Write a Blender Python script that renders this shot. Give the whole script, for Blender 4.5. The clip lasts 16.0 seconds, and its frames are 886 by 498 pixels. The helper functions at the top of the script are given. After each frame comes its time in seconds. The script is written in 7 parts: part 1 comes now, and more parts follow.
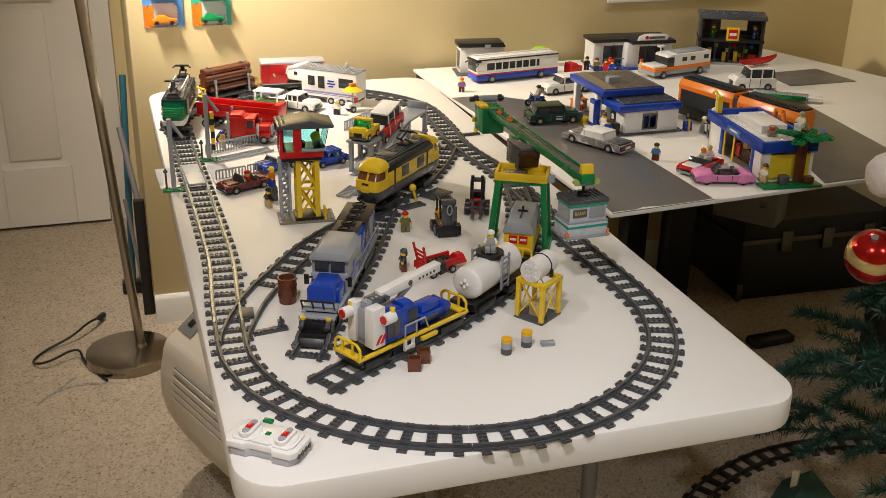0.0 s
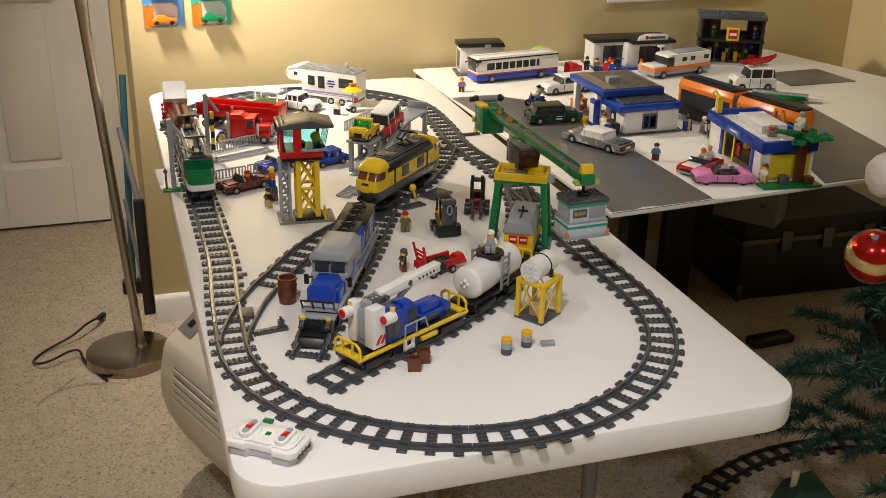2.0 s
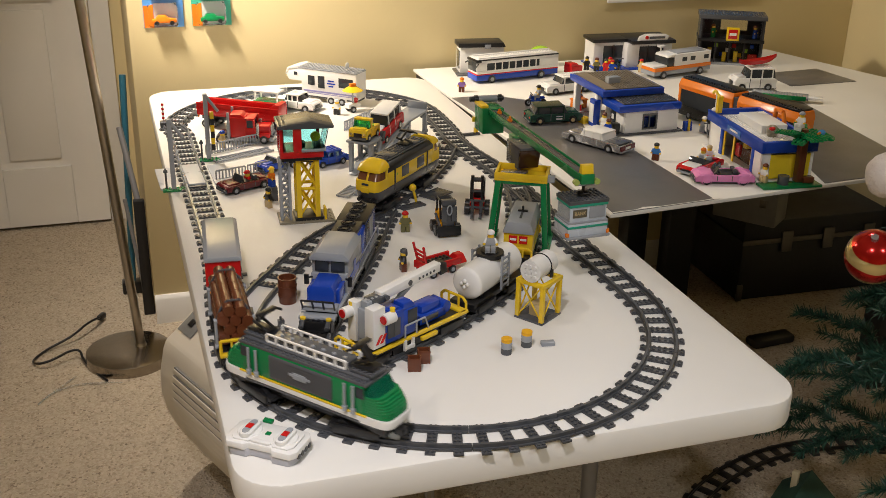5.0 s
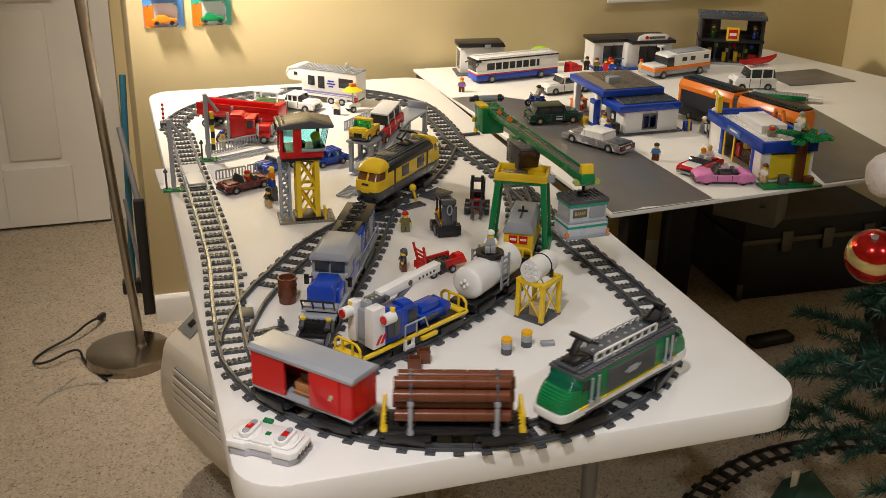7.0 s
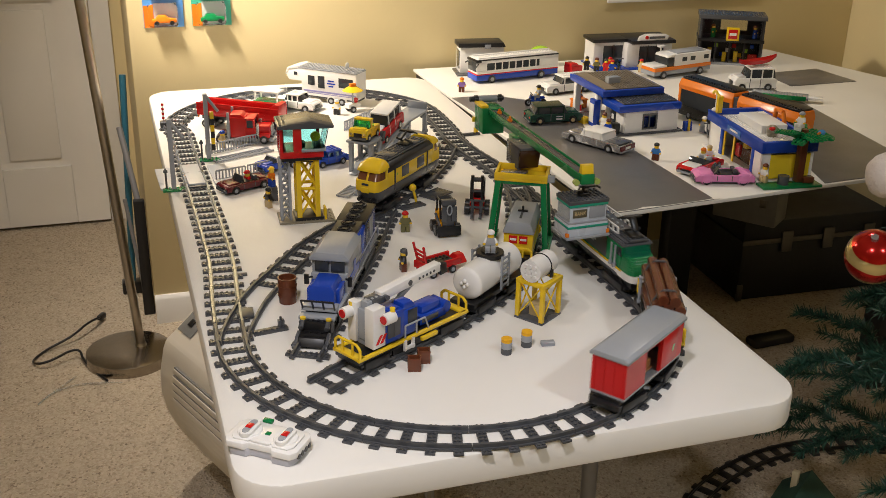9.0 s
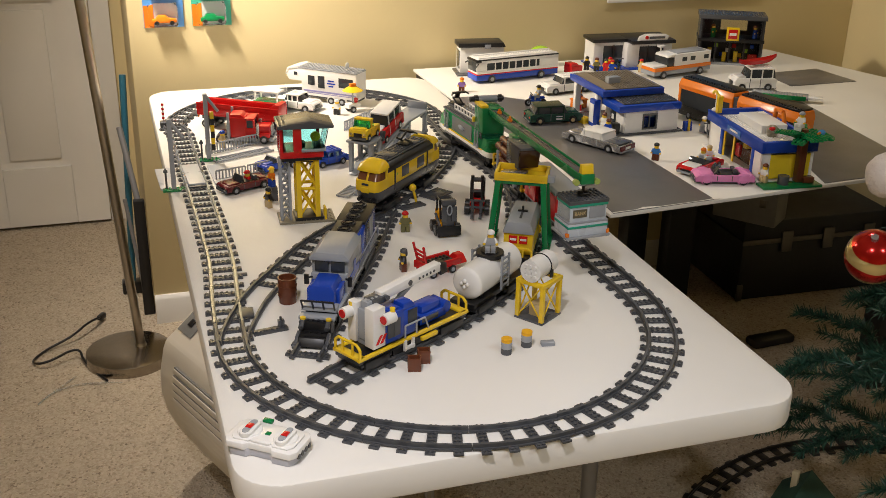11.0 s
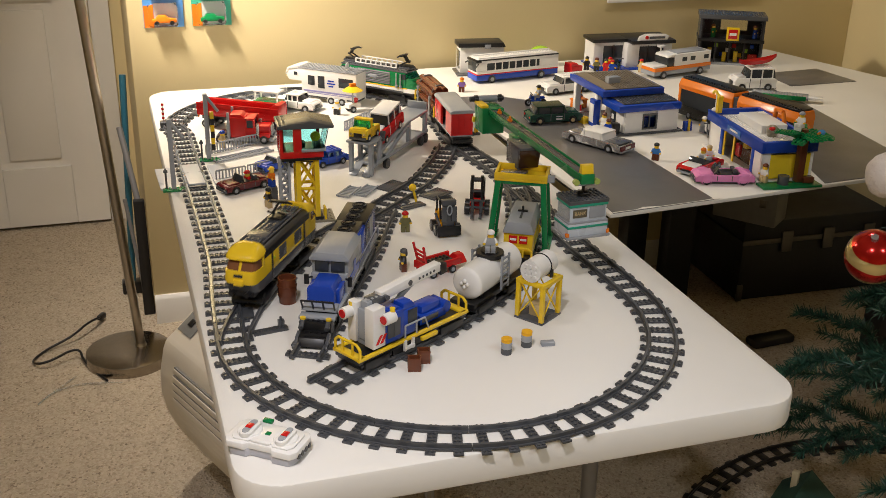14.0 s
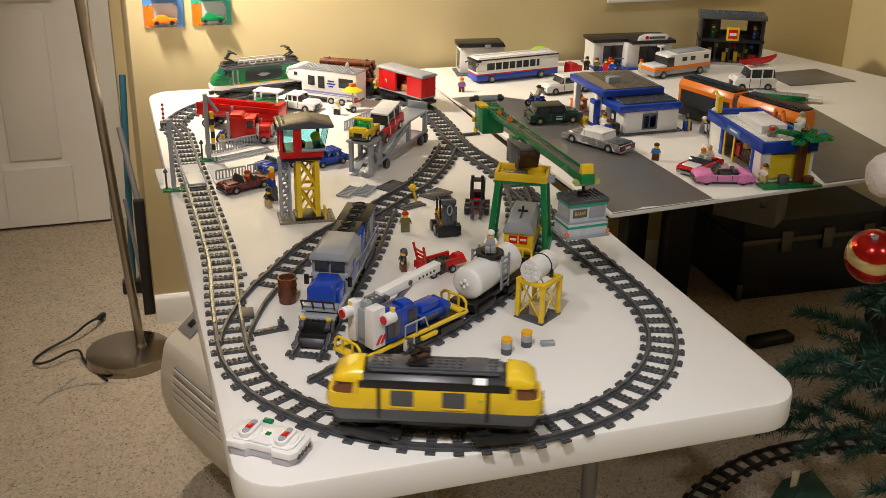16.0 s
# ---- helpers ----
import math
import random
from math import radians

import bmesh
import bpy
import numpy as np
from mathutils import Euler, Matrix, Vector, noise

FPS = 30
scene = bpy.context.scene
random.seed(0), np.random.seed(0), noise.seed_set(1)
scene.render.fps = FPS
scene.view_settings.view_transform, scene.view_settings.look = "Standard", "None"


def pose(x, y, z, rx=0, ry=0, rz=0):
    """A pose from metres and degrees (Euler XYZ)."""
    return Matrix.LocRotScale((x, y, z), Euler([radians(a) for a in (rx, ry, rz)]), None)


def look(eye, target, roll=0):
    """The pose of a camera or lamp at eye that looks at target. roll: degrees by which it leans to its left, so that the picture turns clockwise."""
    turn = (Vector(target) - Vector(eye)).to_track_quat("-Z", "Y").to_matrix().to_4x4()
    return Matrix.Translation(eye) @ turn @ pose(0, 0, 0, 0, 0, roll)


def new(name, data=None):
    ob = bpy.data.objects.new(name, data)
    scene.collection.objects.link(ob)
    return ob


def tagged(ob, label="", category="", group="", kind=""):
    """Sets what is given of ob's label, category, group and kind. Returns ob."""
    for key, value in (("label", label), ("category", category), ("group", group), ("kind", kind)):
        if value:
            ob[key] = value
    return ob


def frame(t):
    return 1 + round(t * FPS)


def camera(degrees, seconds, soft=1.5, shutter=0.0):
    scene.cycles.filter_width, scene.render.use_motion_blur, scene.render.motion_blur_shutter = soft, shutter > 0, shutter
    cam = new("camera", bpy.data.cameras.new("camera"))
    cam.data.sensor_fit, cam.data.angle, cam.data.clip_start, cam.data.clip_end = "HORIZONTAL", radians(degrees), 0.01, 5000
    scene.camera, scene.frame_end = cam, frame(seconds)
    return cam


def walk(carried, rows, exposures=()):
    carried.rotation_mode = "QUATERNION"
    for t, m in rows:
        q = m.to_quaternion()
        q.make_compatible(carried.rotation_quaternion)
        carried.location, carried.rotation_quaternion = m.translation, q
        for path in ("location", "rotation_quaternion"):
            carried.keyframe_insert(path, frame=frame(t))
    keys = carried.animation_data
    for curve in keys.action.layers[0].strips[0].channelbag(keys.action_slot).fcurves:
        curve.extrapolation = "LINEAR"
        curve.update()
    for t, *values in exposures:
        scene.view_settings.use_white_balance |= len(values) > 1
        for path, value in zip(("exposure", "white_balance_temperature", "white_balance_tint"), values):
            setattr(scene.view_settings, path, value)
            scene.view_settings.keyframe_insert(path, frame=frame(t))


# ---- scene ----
cam = camera(45.56, 16.0, soft=0.85, shutter=0.5)
EYE = Vector((-0.4463, -1.3519, 1.4664))
YAW, PITCH = 0.3129, -0.4016
AIM = EYE + Vector((math.sin(YAW) * math.cos(PITCH), math.cos(YAW) * math.cos(PITCH), math.sin(PITCH)))
walk(cam, [(0.0, look(EYE, AIM, 1.1)), (16.0, look(EYE, AIM, 1.1))], exposures=[(0.0, 0.0), (16.0, 0.0)])

# ---- light ----
world = bpy.data.worlds.new("world")
scene.world = world
world.use_nodes = True
world.node_tree.nodes["Background"].inputs[0].default_value = (1.0, 0.9, 0.75, 1)
world.node_tree.nodes["Background"].inputs[1].default_value = 0.05


# area light at ceiling height, out of view; no fixture is built for it
def unseen_ceiling_light(x, y, watts, size=0.14, colour=(1.0, 0.92, 0.85), aim=None, spread=180):
    d = bpy.data.lights.new("unseen_ceiling_light", "AREA")
    d.shape, d.size, d.energy, d.color = "DISK", size, watts, colour
    d.spread = radians(spread)
    ob = new("unseen_ceiling_light", d)
    ob.matrix_world = look((x, y, 2.42), aim or (x, y, 0))
    return ob


COOL = (1.0, 0.955, 1.0)
unseen_ceiling_light(-0.62, -1.0, 14.5, 0.16, COOL, spread=128)
# added fill that lifts the carpet at the lower left
unseen_ceiling_light(-1.5, -0.85, 6.5, 0.16, spread=115)
# added fill for the right-hand back wall and town
unseen_ceiling_light(1.2, 1.12, 4.6, 0.16, spread=135)
# added bluish fill from the viewer's side, cooling the table's front edge
unseen_ceiling_light(0.8, -1.7, 13.5, 0.2, (0.89, 0.94, 1.0), spread=150)
# the bulb of the lit floor lamp, under its tilted shade
bulb = bpy.data.lights.new("floor_lamp_bulb", "AREA")
bulb.shape, bulb.size, bulb.energy, bulb.color, bulb.spread = "DISK", 0.13, 15.6, (1.0, 0.88, 0.75), radians(126)
new("floor_lamp_bulb", bulb).matrix_world = look((-0.512, 1.39, 1.655), (-0.02, 1.54, 0.98))

# ---- materials ----
MATS = {}


def mat(name, colour, rough=0.35, metal=0.0, var=0.06, scale=60.0, bump=0.0, bscale=400.0, glass=False, emit=0.0, coat=0.0):
    """A node material: base colour with a two-scale variation, roughness wear and optional fine relief."""
    if name in MATS:
        return MATS[name]
    m = bpy.data.materials.new(name)
    m.use_nodes = True
    nt = m.node_tree
    b = nt.nodes["Principled BSDF"]
    b.inputs["Metallic"].default_value = metal
    co = nt.nodes.new("ShaderNodeTexCoord")
    n1 = nt.nodes.new("ShaderNodeTexNoise")
    n1.inputs["Scale"].default_value, n1.inputs["Detail"].default_value = scale, 6
    nt.links.new(co.outputs["Object"], n1.inputs["Vector"])
    oi = nt.nodes.new("ShaderNodeObjectInfo")
    add = nt.nodes.new("ShaderNodeMath")
    add.operation = "MULTIPLY_ADD"
    add.inputs[1].default_value = 0.5
    nt.links.new(oi.outputs["Random"], add.inputs[0])
    nt.links.new(n1.outputs["Fac"], add.inputs[2])
    ramp = nt.nodes.new("ShaderNodeValToRGB")
    ramp.color_ramp.elements[0].position, ramp.color_ramp.elements[1].position = 0.35, 1.0
    lo = [max(0, c * (1 - var)) for c in colour]
    hi = [min(1, c * (1 + var)) for c in colour]
    ramp.color_ramp.elements[0].color, ramp.color_ramp.elements[1].color = (*lo, 1), (*hi, 1)
    nt.links.new(add.outputs[0], ramp.inputs["Fac"])
    nt.links.new(ramp.outputs["Color"], b.inputs["Base Color"])
    rr = nt.nodes.new("ShaderNodeMapRange")
    rr.inputs["To Min"].default_value, rr.inputs["To Max"].default_value = max(0.02, rough - 0.07), rough + 0.1
    n2 = nt.nodes.new("ShaderNodeTexNoise")
    n2.inputs["Scale"].default_value = scale * 0.3
    nt.links.new(co.outputs["Object"], n2.inputs["Vector"])
    nt.links.new(n2.outputs["Fac"], rr.inputs["Value"])
    nt.links.new(rr.outputs["Result"], b.inputs["Roughness"])
    if bump:
        n3 = nt.nodes.new("ShaderNodeTexNoise")
        n3.inputs["Scale"].default_value, n3.inputs["Detail"].default_value = bscale, 4
        nt.links.new(co.outputs["Object"], n3.inputs["Vector"])
        bp = nt.nodes.new("ShaderNodeBump")
        bp.inputs["Strength"].default_value, bp.inputs["Distance"].default_value = bump, 0.002
        nt.links.new(n3.outputs["Fac"], bp.inputs["Height"])
        nt.links.new(bp.outputs["Normal"], b.inputs["Normal"])
    if glass:
        b.inputs["Transmission Weight"].default_value = 0.85
        b.inputs["IOR"].default_value = 1.2
    if coat:
        b.inputs["Coat Weight"].default_value = coat
    if emit:
        b.inputs["Emission Color"].default_value = (*colour, 1)
        b.inputs["Emission Strength"].default_value = emit
    MATS[name] = m
    return m


def abs_(name, *c):
    return mat(name, c, rough=0.24, var=0.05, scale=25)


WHITE = abs_("white_plastic", 0.78, 0.77, 0.74)
BLACK = mat("black_plastic", (0.010, 0.010, 0.011), 0.34, var=0.1, scale=25)
DKGREY = abs_("dark_grey_plastic", 0.078, 0.082, 0.09)
LTGREY = abs_("light_grey_plastic", 0.31, 0.33, 0.355)
TRACKGREY = mat("track_plastic", (0.058, 0.061, 0.067), 0.34, var=0.15, scale=40)
RED = abs_("red_plastic", 0.56, 0.012, 0.012)
DKRED = abs_("dark_red_plastic", 0.11, 0.006, 0.010)
YELLOW = abs_("yellow_plastic", 0.80, 0.54, 0.02)
GREEN = abs_("green_plastic", 0.004, 0.19, 0.055)
DKGREEN = abs_("dark_green_plastic", 0.006, 0.045, 0.03)
BLUE = abs_("blue_plastic", 0.010, 0.055, 0.40)
BROWN = abs_("brown_plastic", 0.13, 0.038, 0.016)
TAN = abs_("tan_plastic", 0.55, 0.42, 0.22)
ORANGE = abs_("orange_plastic", 0.75, 0.19, 0.012)
PINK = abs_("pink_plastic", 0.75, 0.24, 0.50)
LIME = abs_("lime_plastic", 0.32, 0.55, 0.03)
PURPLE = abs_("purple_plastic", 0.24, 0.12, 0.42)
OLIVE = abs_("olive_plastic", 0.14, 0.13, 0.05)
SKIN = abs_("yellow_toy_plastic", 0.80, 0.52, 0.04)
SILVER = mat("silver_plastic", (0.45, 0.45, 0.46), 0.22, metal=0.75)
CHROME = mat("brushed_nickel", (0.42, 0.38, 0.32), 0.3, metal=1.0, var=0.1)
LAMPBASE = mat("polished_nickel", (0.34, 0.30, 0.25), 0.2, metal=1.0, var=0.1)
RAILMETAL = mat("rail_steel", (0.20, 0.215, 0.24), 0.27, metal=0.8, var=0.2)
GLASSDARK = mat("smoked_clear_plastic", (0.03, 0.035, 0.04), 0.08)
GLASSBLUE = mat("light_blue_clear_plastic", (0.50, 0.86, 0.92), 0.05, glass=True)
GLASSBLUE.node_tree.nodes["Principled BSDF"].inputs["Transmission Weight"].default_value = 1.0
GLASSBLUE.node_tree.nodes["Principled BSDF"].inputs["IOR"].default_value = 1.12
GLASSCLEAR = mat("clear_plastic", (0.85, 0.88, 0.88), 0.06, glass=True)
SHOWCLEAR = mat("thin_clear_pane", (0.95, 0.96, 0.97), 0.04, var=0.0, glass=True)
SHOWCLEAR.node_tree.nodes["Principled BSDF"].inputs["Transmission Weight"].default_value = 1.0
SHOWCLEAR.node_tree.nodes["Principled BSDF"].inputs["IOR"].default_value = 1.06
GLASSGREEN = mat("green_clear_plastic", (0.03, 0.45, 0.26), 0.08, glass=True)
TABLE = mat("moulded_white_table_plastic", (0.74, 0.72, 0.67), 0.36, var=0.035, scale=9, bump=0.12, bscale=900)
WALLY = mat("yellow_wall_paint", (0.72, 0.60, 0.33), 0.6, var=0.03, scale=3, bump=0.15, bscale=250)
TRIMW = mat("white_gloss_paint", (0.74, 0.72, 0.68), 0.32, var=0.03, scale=5)
CEILW = mat("white_ceiling_paint", (0.8, 0.79, 0.76), 0.8, var=0.02, scale=4)
ROADGREY = mat("grey_road_paint", (0.10, 0.096, 0.092), 0.3, var=0.25, scale=14, bump=0.1)
BOARD = mat("white_foam_board", (0.72, 0.70, 0.64), 0.5, var=0.04, scale=8)
BLACKCASE = mat("black_case_vinyl", (0.010, 0.010, 0.011), 0.45, var=0.2, bump=0.2)
GREYCASE = mat("grey_case_plastic", (0.20, 0.20, 0.19), 0.45, var=0.08)
CREAM = mat("cream_appliance_plastic", (0.62, 0.57, 0.48), 0.42, var=0.04, scale=8)


def carpet_material():
    m = bpy.data.materials.new("speckled_berber_carpet")
    m.use_nodes = True
    nt = m.node_tree
    b = nt.nodes["Principled BSDF"]
    b.inputs["Roughness"].default_value = 0.95
    co = nt.nodes.new("ShaderNodeTexCoord")
    vor = nt.nodes.new("ShaderNodeTexVoronoi")
    vor.inputs["Scale"].default_value = 185
    nt.links.new(co.outputs["Object"], vor.inputs["Vector"])
    ramp = nt.nodes.new("ShaderNodeValToRGB")
    e = ramp.color_ramp.elements
    e[0].position, e[0].color = 0.0, (0.20, 0.15, 0.10, 1)
    e[1].position, e[1].color = 1.0, (0.60, 0.51, 0.39, 1)
    k = e.new(0.22)
    k.color = (0.43, 0.35, 0.255, 1)
    k = e.new(0.55)
    k.color = (0.52, 0.44, 0.33, 1)
    nt.links.new(vor.outputs["Color"], ramp.inputs["Fac"])
    big = nt.nodes.new("ShaderNodeTexNoise")
    big.inputs["Scale"].default_value, big.inputs["Detail"].default_value = 14, 4
    nt.links.new(co.outputs["Object"], big.inputs["Vector"])
    mix = nt.nodes.new("ShaderNodeMix")
    mix.data_type, mix.blend_type = "RGBA", "MULTIPLY"
    mix.inputs[0].default_value = 0.2
    nt.links.new(ramp.outputs["Color"], mix.inputs[6])
    nt.links.new(big.outputs["Fac"], mix.inputs[7])
    nt.links.new(mix.outputs[2], b.inputs["Base Color"])
    bp = nt.nodes.new("ShaderNodeBump")
    bp.inputs["Strength"].default_value, bp.inputs["Distance"].default_value = 0.9, 0.004
    nt.links.new(vor.outputs["Distance"], bp.inputs["Height"])
    nt.links.new(bp.outputs["Normal"], b.inputs["Normal"])
    return m


CARPET = carpet_material()

# ---- building helpers: shapes are given in millimetres ----


class Shape:
    """A bmesh under construction, in millimetres."""

    def __init__(self):
        self.bm = bmesh.new()

    def box(self, x0, y0, z0, x1, y1, z1, bevel=0.0):
        bm = self.bm
        r = bmesh.ops.create_cube(bm, size=1.0)
        bmesh.ops.scale(bm, vec=(abs(x1 - x0), abs(y1 - y0), abs(z1 - z0)), verts=r["verts"])
        bmesh.ops.translate(bm, vec=((x0 + x1) / 2, (y0 + y1) / 2, (z0 + z1) / 2), verts=r["verts"])
        if bevel:
            es = list({e for v in r["verts"] for e in v.link_edges})
            bmesh.ops.bevel(bm, geom=es, offset=bevel, segments=2, profile=0.5, affect="EDGES")
        return self

    def cyl(self, x, y, z, r, h, axis="z", n=16, r2=None):
        """Axis centre at (x, y, z) is the base; the cylinder runs h along the axis."""
        m = {"z": Matrix(), "x": Matrix.Rotation(math.pi / 2, 4, "Y"), "y": Matrix.Rotation(-math.pi / 2, 4, "X")}[axis]
        g = bmesh.ops.create_cone(self.bm, cap_ends=True, segments=n, radius1=r, radius2=r if r2 is None else r2, depth=h)
        bmesh.ops.transform(self.bm, matrix=Matrix.Translation((x, y, z)) @ m @ Matrix.Translation((0, 0, h / 2)), verts=g["verts"])
        return self

    def rod(self, a, b, r, n=8):
        a, b = Vector(a), Vector(b)
        d = b - a
        g = bmesh.ops.create_cone(self.bm, cap_ends=True, segments=n, radius1=r, radius2=r, depth=d.length)
        m = Matrix.Translation((a + b) / 2) @ d.to_track_quat("Z", "Y").to_matrix().to_4x4()
        bmesh.ops.transform(self.bm, matrix=m, verts=g["verts"])
        return self

    def ball(self, x, y, z, r, sx=1, sy=1, sz=1, n=12):
        g = bmesh.ops.create_uvsphere(self.bm, u_segments=n, v_segments=max(6, n // 2 + 2), radius=r)
        bmesh.ops.transform(self.bm, matrix=Matrix.Translation((x, y, z)) @ Matrix.Diagonal((sx, sy, sz, 1)), verts=g["verts"])
        return self

    def prism(self, pts, lo, hi, axis="y", bevel=0.0):
        """A profile: (x, z) pairs swept along y, (y, z) pairs along x, or (x, y) pairs along z."""
        def place(a, b, c):
            return {"y": (a, c, b), "x": (c, a, b), "z": (a, b, c)}[axis]
        va = [self.bm.verts.new(place(a, b, lo)) for a, b in pts]
        vb = [self.bm.verts.new(place(a, b, hi)) for a, b in pts]
        fs = [self.bm.faces.new(va), self.bm.faces.new(vb[::-1])]
        n = len(pts)
        for i in range(n):
            fs.append(self.bm.faces.new((va[i], vb[i], vb[(i + 1) % n], va[(i + 1) % n])))
        bmesh.ops.recalc_face_normals(self.bm, faces=fs)
        if bevel:
            bmesh.ops.bevel(self.bm, geom=list({e for f in fs for e in f.edges}), offset=bevel, segments=2, profile=0.5, affect="EDGES")
        return self

    def studs(self, x0, y0, z, nx, ny, step=8.0):
        for i in range(nx):
            for j in range(ny):
                self.cyl(x0 + i * step, y0 + j * step, z, 2.4, 1.8, n=8)
        return self

    def turn(self, m):
        bmesh.ops.transform(self.bm, matrix=m, verts=self.bm.verts[:])
        return self

    def mesh(self, name, material, smooth=True):
        bmesh.ops.scale(self.bm, vec=(0.001, 0.001, 0.001), verts=self.bm.verts[:])
        me = bpy.data.meshes.new(name)
        self.bm.to_mesh(me)
        self.bm.free()
        me.materials.append(material)
        if smooth:
            me.shade_smooth()
            me.set_sharp_from_angle(angle=radians(35))
        return me


def part(name, shape, material, parent, label="", at=None):
    me = shape if isinstance(shape, bpy.types.Mesh) else shape.mesh(name, material)
    ob = new(name, me)
    ob.parent = parent
    if at is not None:
        ob.matrix_basis = at
    if label:
        tagged(ob, label=label)
    return ob


def mm(x, y, z, rz=0.0):
    return pose(x / 1000, y / 1000, z / 1000, 0, 0, rz)


def thing(name, x, y, z, rz, label, category, group="", kind=""):
    ob = new(name)
    ob.empty_display_size = 0.02
    ob.matrix_basis = pose(x, y, z, 0, 0, rz)
    return tagged(ob, label, category, group, kind)


TOP = 0.74      # table surface
S = Shape

# ---- the room ----


def structure(name, shape, material, label, category):
    ob = new(name, shape.mesh(name, material))
    return tagged(ob, label, category, kind="structure")


structure("floor", S().box(-2600, -3200, -40, 2600, 3000, 0), CARPET, "beige speckled loop-pile carpet over the floor", "carpet")
structure("ceiling", S().box(-2600, -3200, 2450, 2600, 3000, 2500), CEILW, "plain white painted ceiling", "ceiling")
structure("wall_north", S().box(-389, 1620, 0, 1930, 1740, 2450, 4), WALLY, "yellow painted wall behind the tables", "wall")
structure("wall_east", S().box(1930, -3200, 0, 2050, 1740, 2450), WALLY, "yellow painted side wall", "wall")
structure("wall_return", S().box(-389, 1740, 0, -269, 2560, 2450), WALLY, "yellow painted wall return beside the door recess", "wall")
structure("wall_door", S().box(-2600, 2560, 0, -269, 2680, 2450), WALLY, "painted wall around the door", "wall")
structure("wall_west", S().box(-2600, -3200, 0, -2480, 2560, 2450), WALLY, "yellow painted side wall", "wall")
structure("wall_south", S().box(-2600, -3200, 0, 2050, -3080, 2450), WALLY, "yellow painted wall behind the viewer", "wall")
structure("baseboard", S().prism([(1620, 0), (1606, 0), (1606, 76), (1610, 84), (1616, 90), (1620, 90)], -389, 1930, "x"), TRIMW,
          "white painted baseboard along the yellow wall", "baseboard")

door = thing("door_1", -0.90, 2.52, 0, 0, "closed white six-panel interior door", "door", kind="structure")
sl = S()
# stiles, rails and recessed panels, 0.80 m wide and 2.03 m high
for a, b in ((-400, -285), (-50, 50), (285, 400)):
    sl.box(a, -18, 12, b, 18, 2040)
for a, b in ((12, 230), (820, 930), (1560, 1650), (1920, 2040)):
    sl.box(-284, -17.5, a, -51, 17.5, b)
    sl.box(51, -17.5, a, 284, 17.5, b)
part("door_leaf", sl, TRIMW, door)
for x0, x1 in ((-285, -50), (50, 285)):
    for z0, z1 in ((230, 820), (930, 1560), (1650, 1920)):
        part("door_panel", S().box(x0, -6, z0, x1, 6, z1).prism([(x0 + 30, z0 + 30), (x1 - 30, z0 + 30), (x1 - 30, z1 - 30), (x0 + 30, z1 - 30)], -15, 15, "y", 5), TRIMW, door)
casing = thing("door_casing", -0.90, 2.54, 0, 0, "white painted door casing", "door casing", kind="structure")
part("casing_side", S().box(402, -22, 0, 470, 20, 2110, 4), TRIMW, casing)
part("casing_side", S().box(-470, -22, 0, -402, 20, 2110, 4), TRIMW, casing)
part("casing_head", S().box(-402, -22, 2044, 402, 20, 2110, 4), TRIMW, casing)

# ---- tables ----


def rounded(x0, y0, x1, y1, r, n=8):
    pts = []
    for cx, cy, a in ((x1 - r, y1 - r, 0), (x0 + r, y1 - r, 90), (x0 + r, y0 + r, 180), (x1 - r, y0 + r, 270)):
        for i in range(n + 1):
            t = radians(a + 90 * i / n)
            pts.append((cx + r * math.cos(t), cy + r * math.sin(t)))
    return pts


table = thing("folding_table", 0, 0, 0, 0, "white moulded plastic folding table carrying the toy railway", "table")
part("tabletop", S().prism(rounded(-358, -340, 404, 1500, 62), 695, 740, "z", 5), TABLE, table)
GREYTUBE = mat("grey_powder_coated_steel", (0.22, 0.22, 0.23), 0.4, metal=0.3)
for y in (60, 1100):
    for x in (-230, 292):
        part("leg", S().rod((x, y, 14), (x, y, 694), 14, 12), GREYTUBE, table)
        part("foot_cap", S().cyl(x, y, 0, 17, 22, n=12), BLACK, table)
    part("crossbar", S().rod((-230, y, 90), (292, y, 90), 11, 10), GREYTUBE, table)
    part("brace", S().rod((25, y, 92), (25, y + 260 if y < 500 else y - 260, 690), 9, 8), GREYTUBE, table)

city = thing("city_table", 0, 0, 0, 0, "white board table painted with grey roads, carrying a toy town", "table")
part("board", S().prism([(442, 352), (1052, 402), (1215, 412), (1735, 1150), (1600, 1590), (402, 1588)], 732, 740, "z", 1.5), BOARD, city)
for x, y in ((560, 1480), (1480, 720), (1120, 1490)):
    part("leg", S().box(x - 35, y - 35, 0, x + 35, y + 35, 691, 3), BLACKCASE, city)

# ---- railway track ----


def smooth_path(P, n=8):
    P = [Vector(q) for q in P]
    Q = [2 * P[0] - P[1]] + P + [2 * P[-1] - P[-2]]
    out = []
    for i in range(1, len(Q) - 2):
        a, b, c, d = Q[i - 1:i + 3]
        for k in range(n):
            t = k / n
            out.append(0.5 * (2 * b + (c - a) * t + (2 * a - 5 * b + 4 * c - d) * t * t + (3 * b - a - 3 * c + d) * t ** 3))
    return out + [Q[-2]]


def arc(cx, cy, r, a0, a1, n):
    return [(cx + r * math.cos(radians(a0 + (a1 - a0) * i / (n - 1))), cy + r * math.sin(radians(a0 + (a1 - a0) * i / (n - 1)))) for i in range(n)]


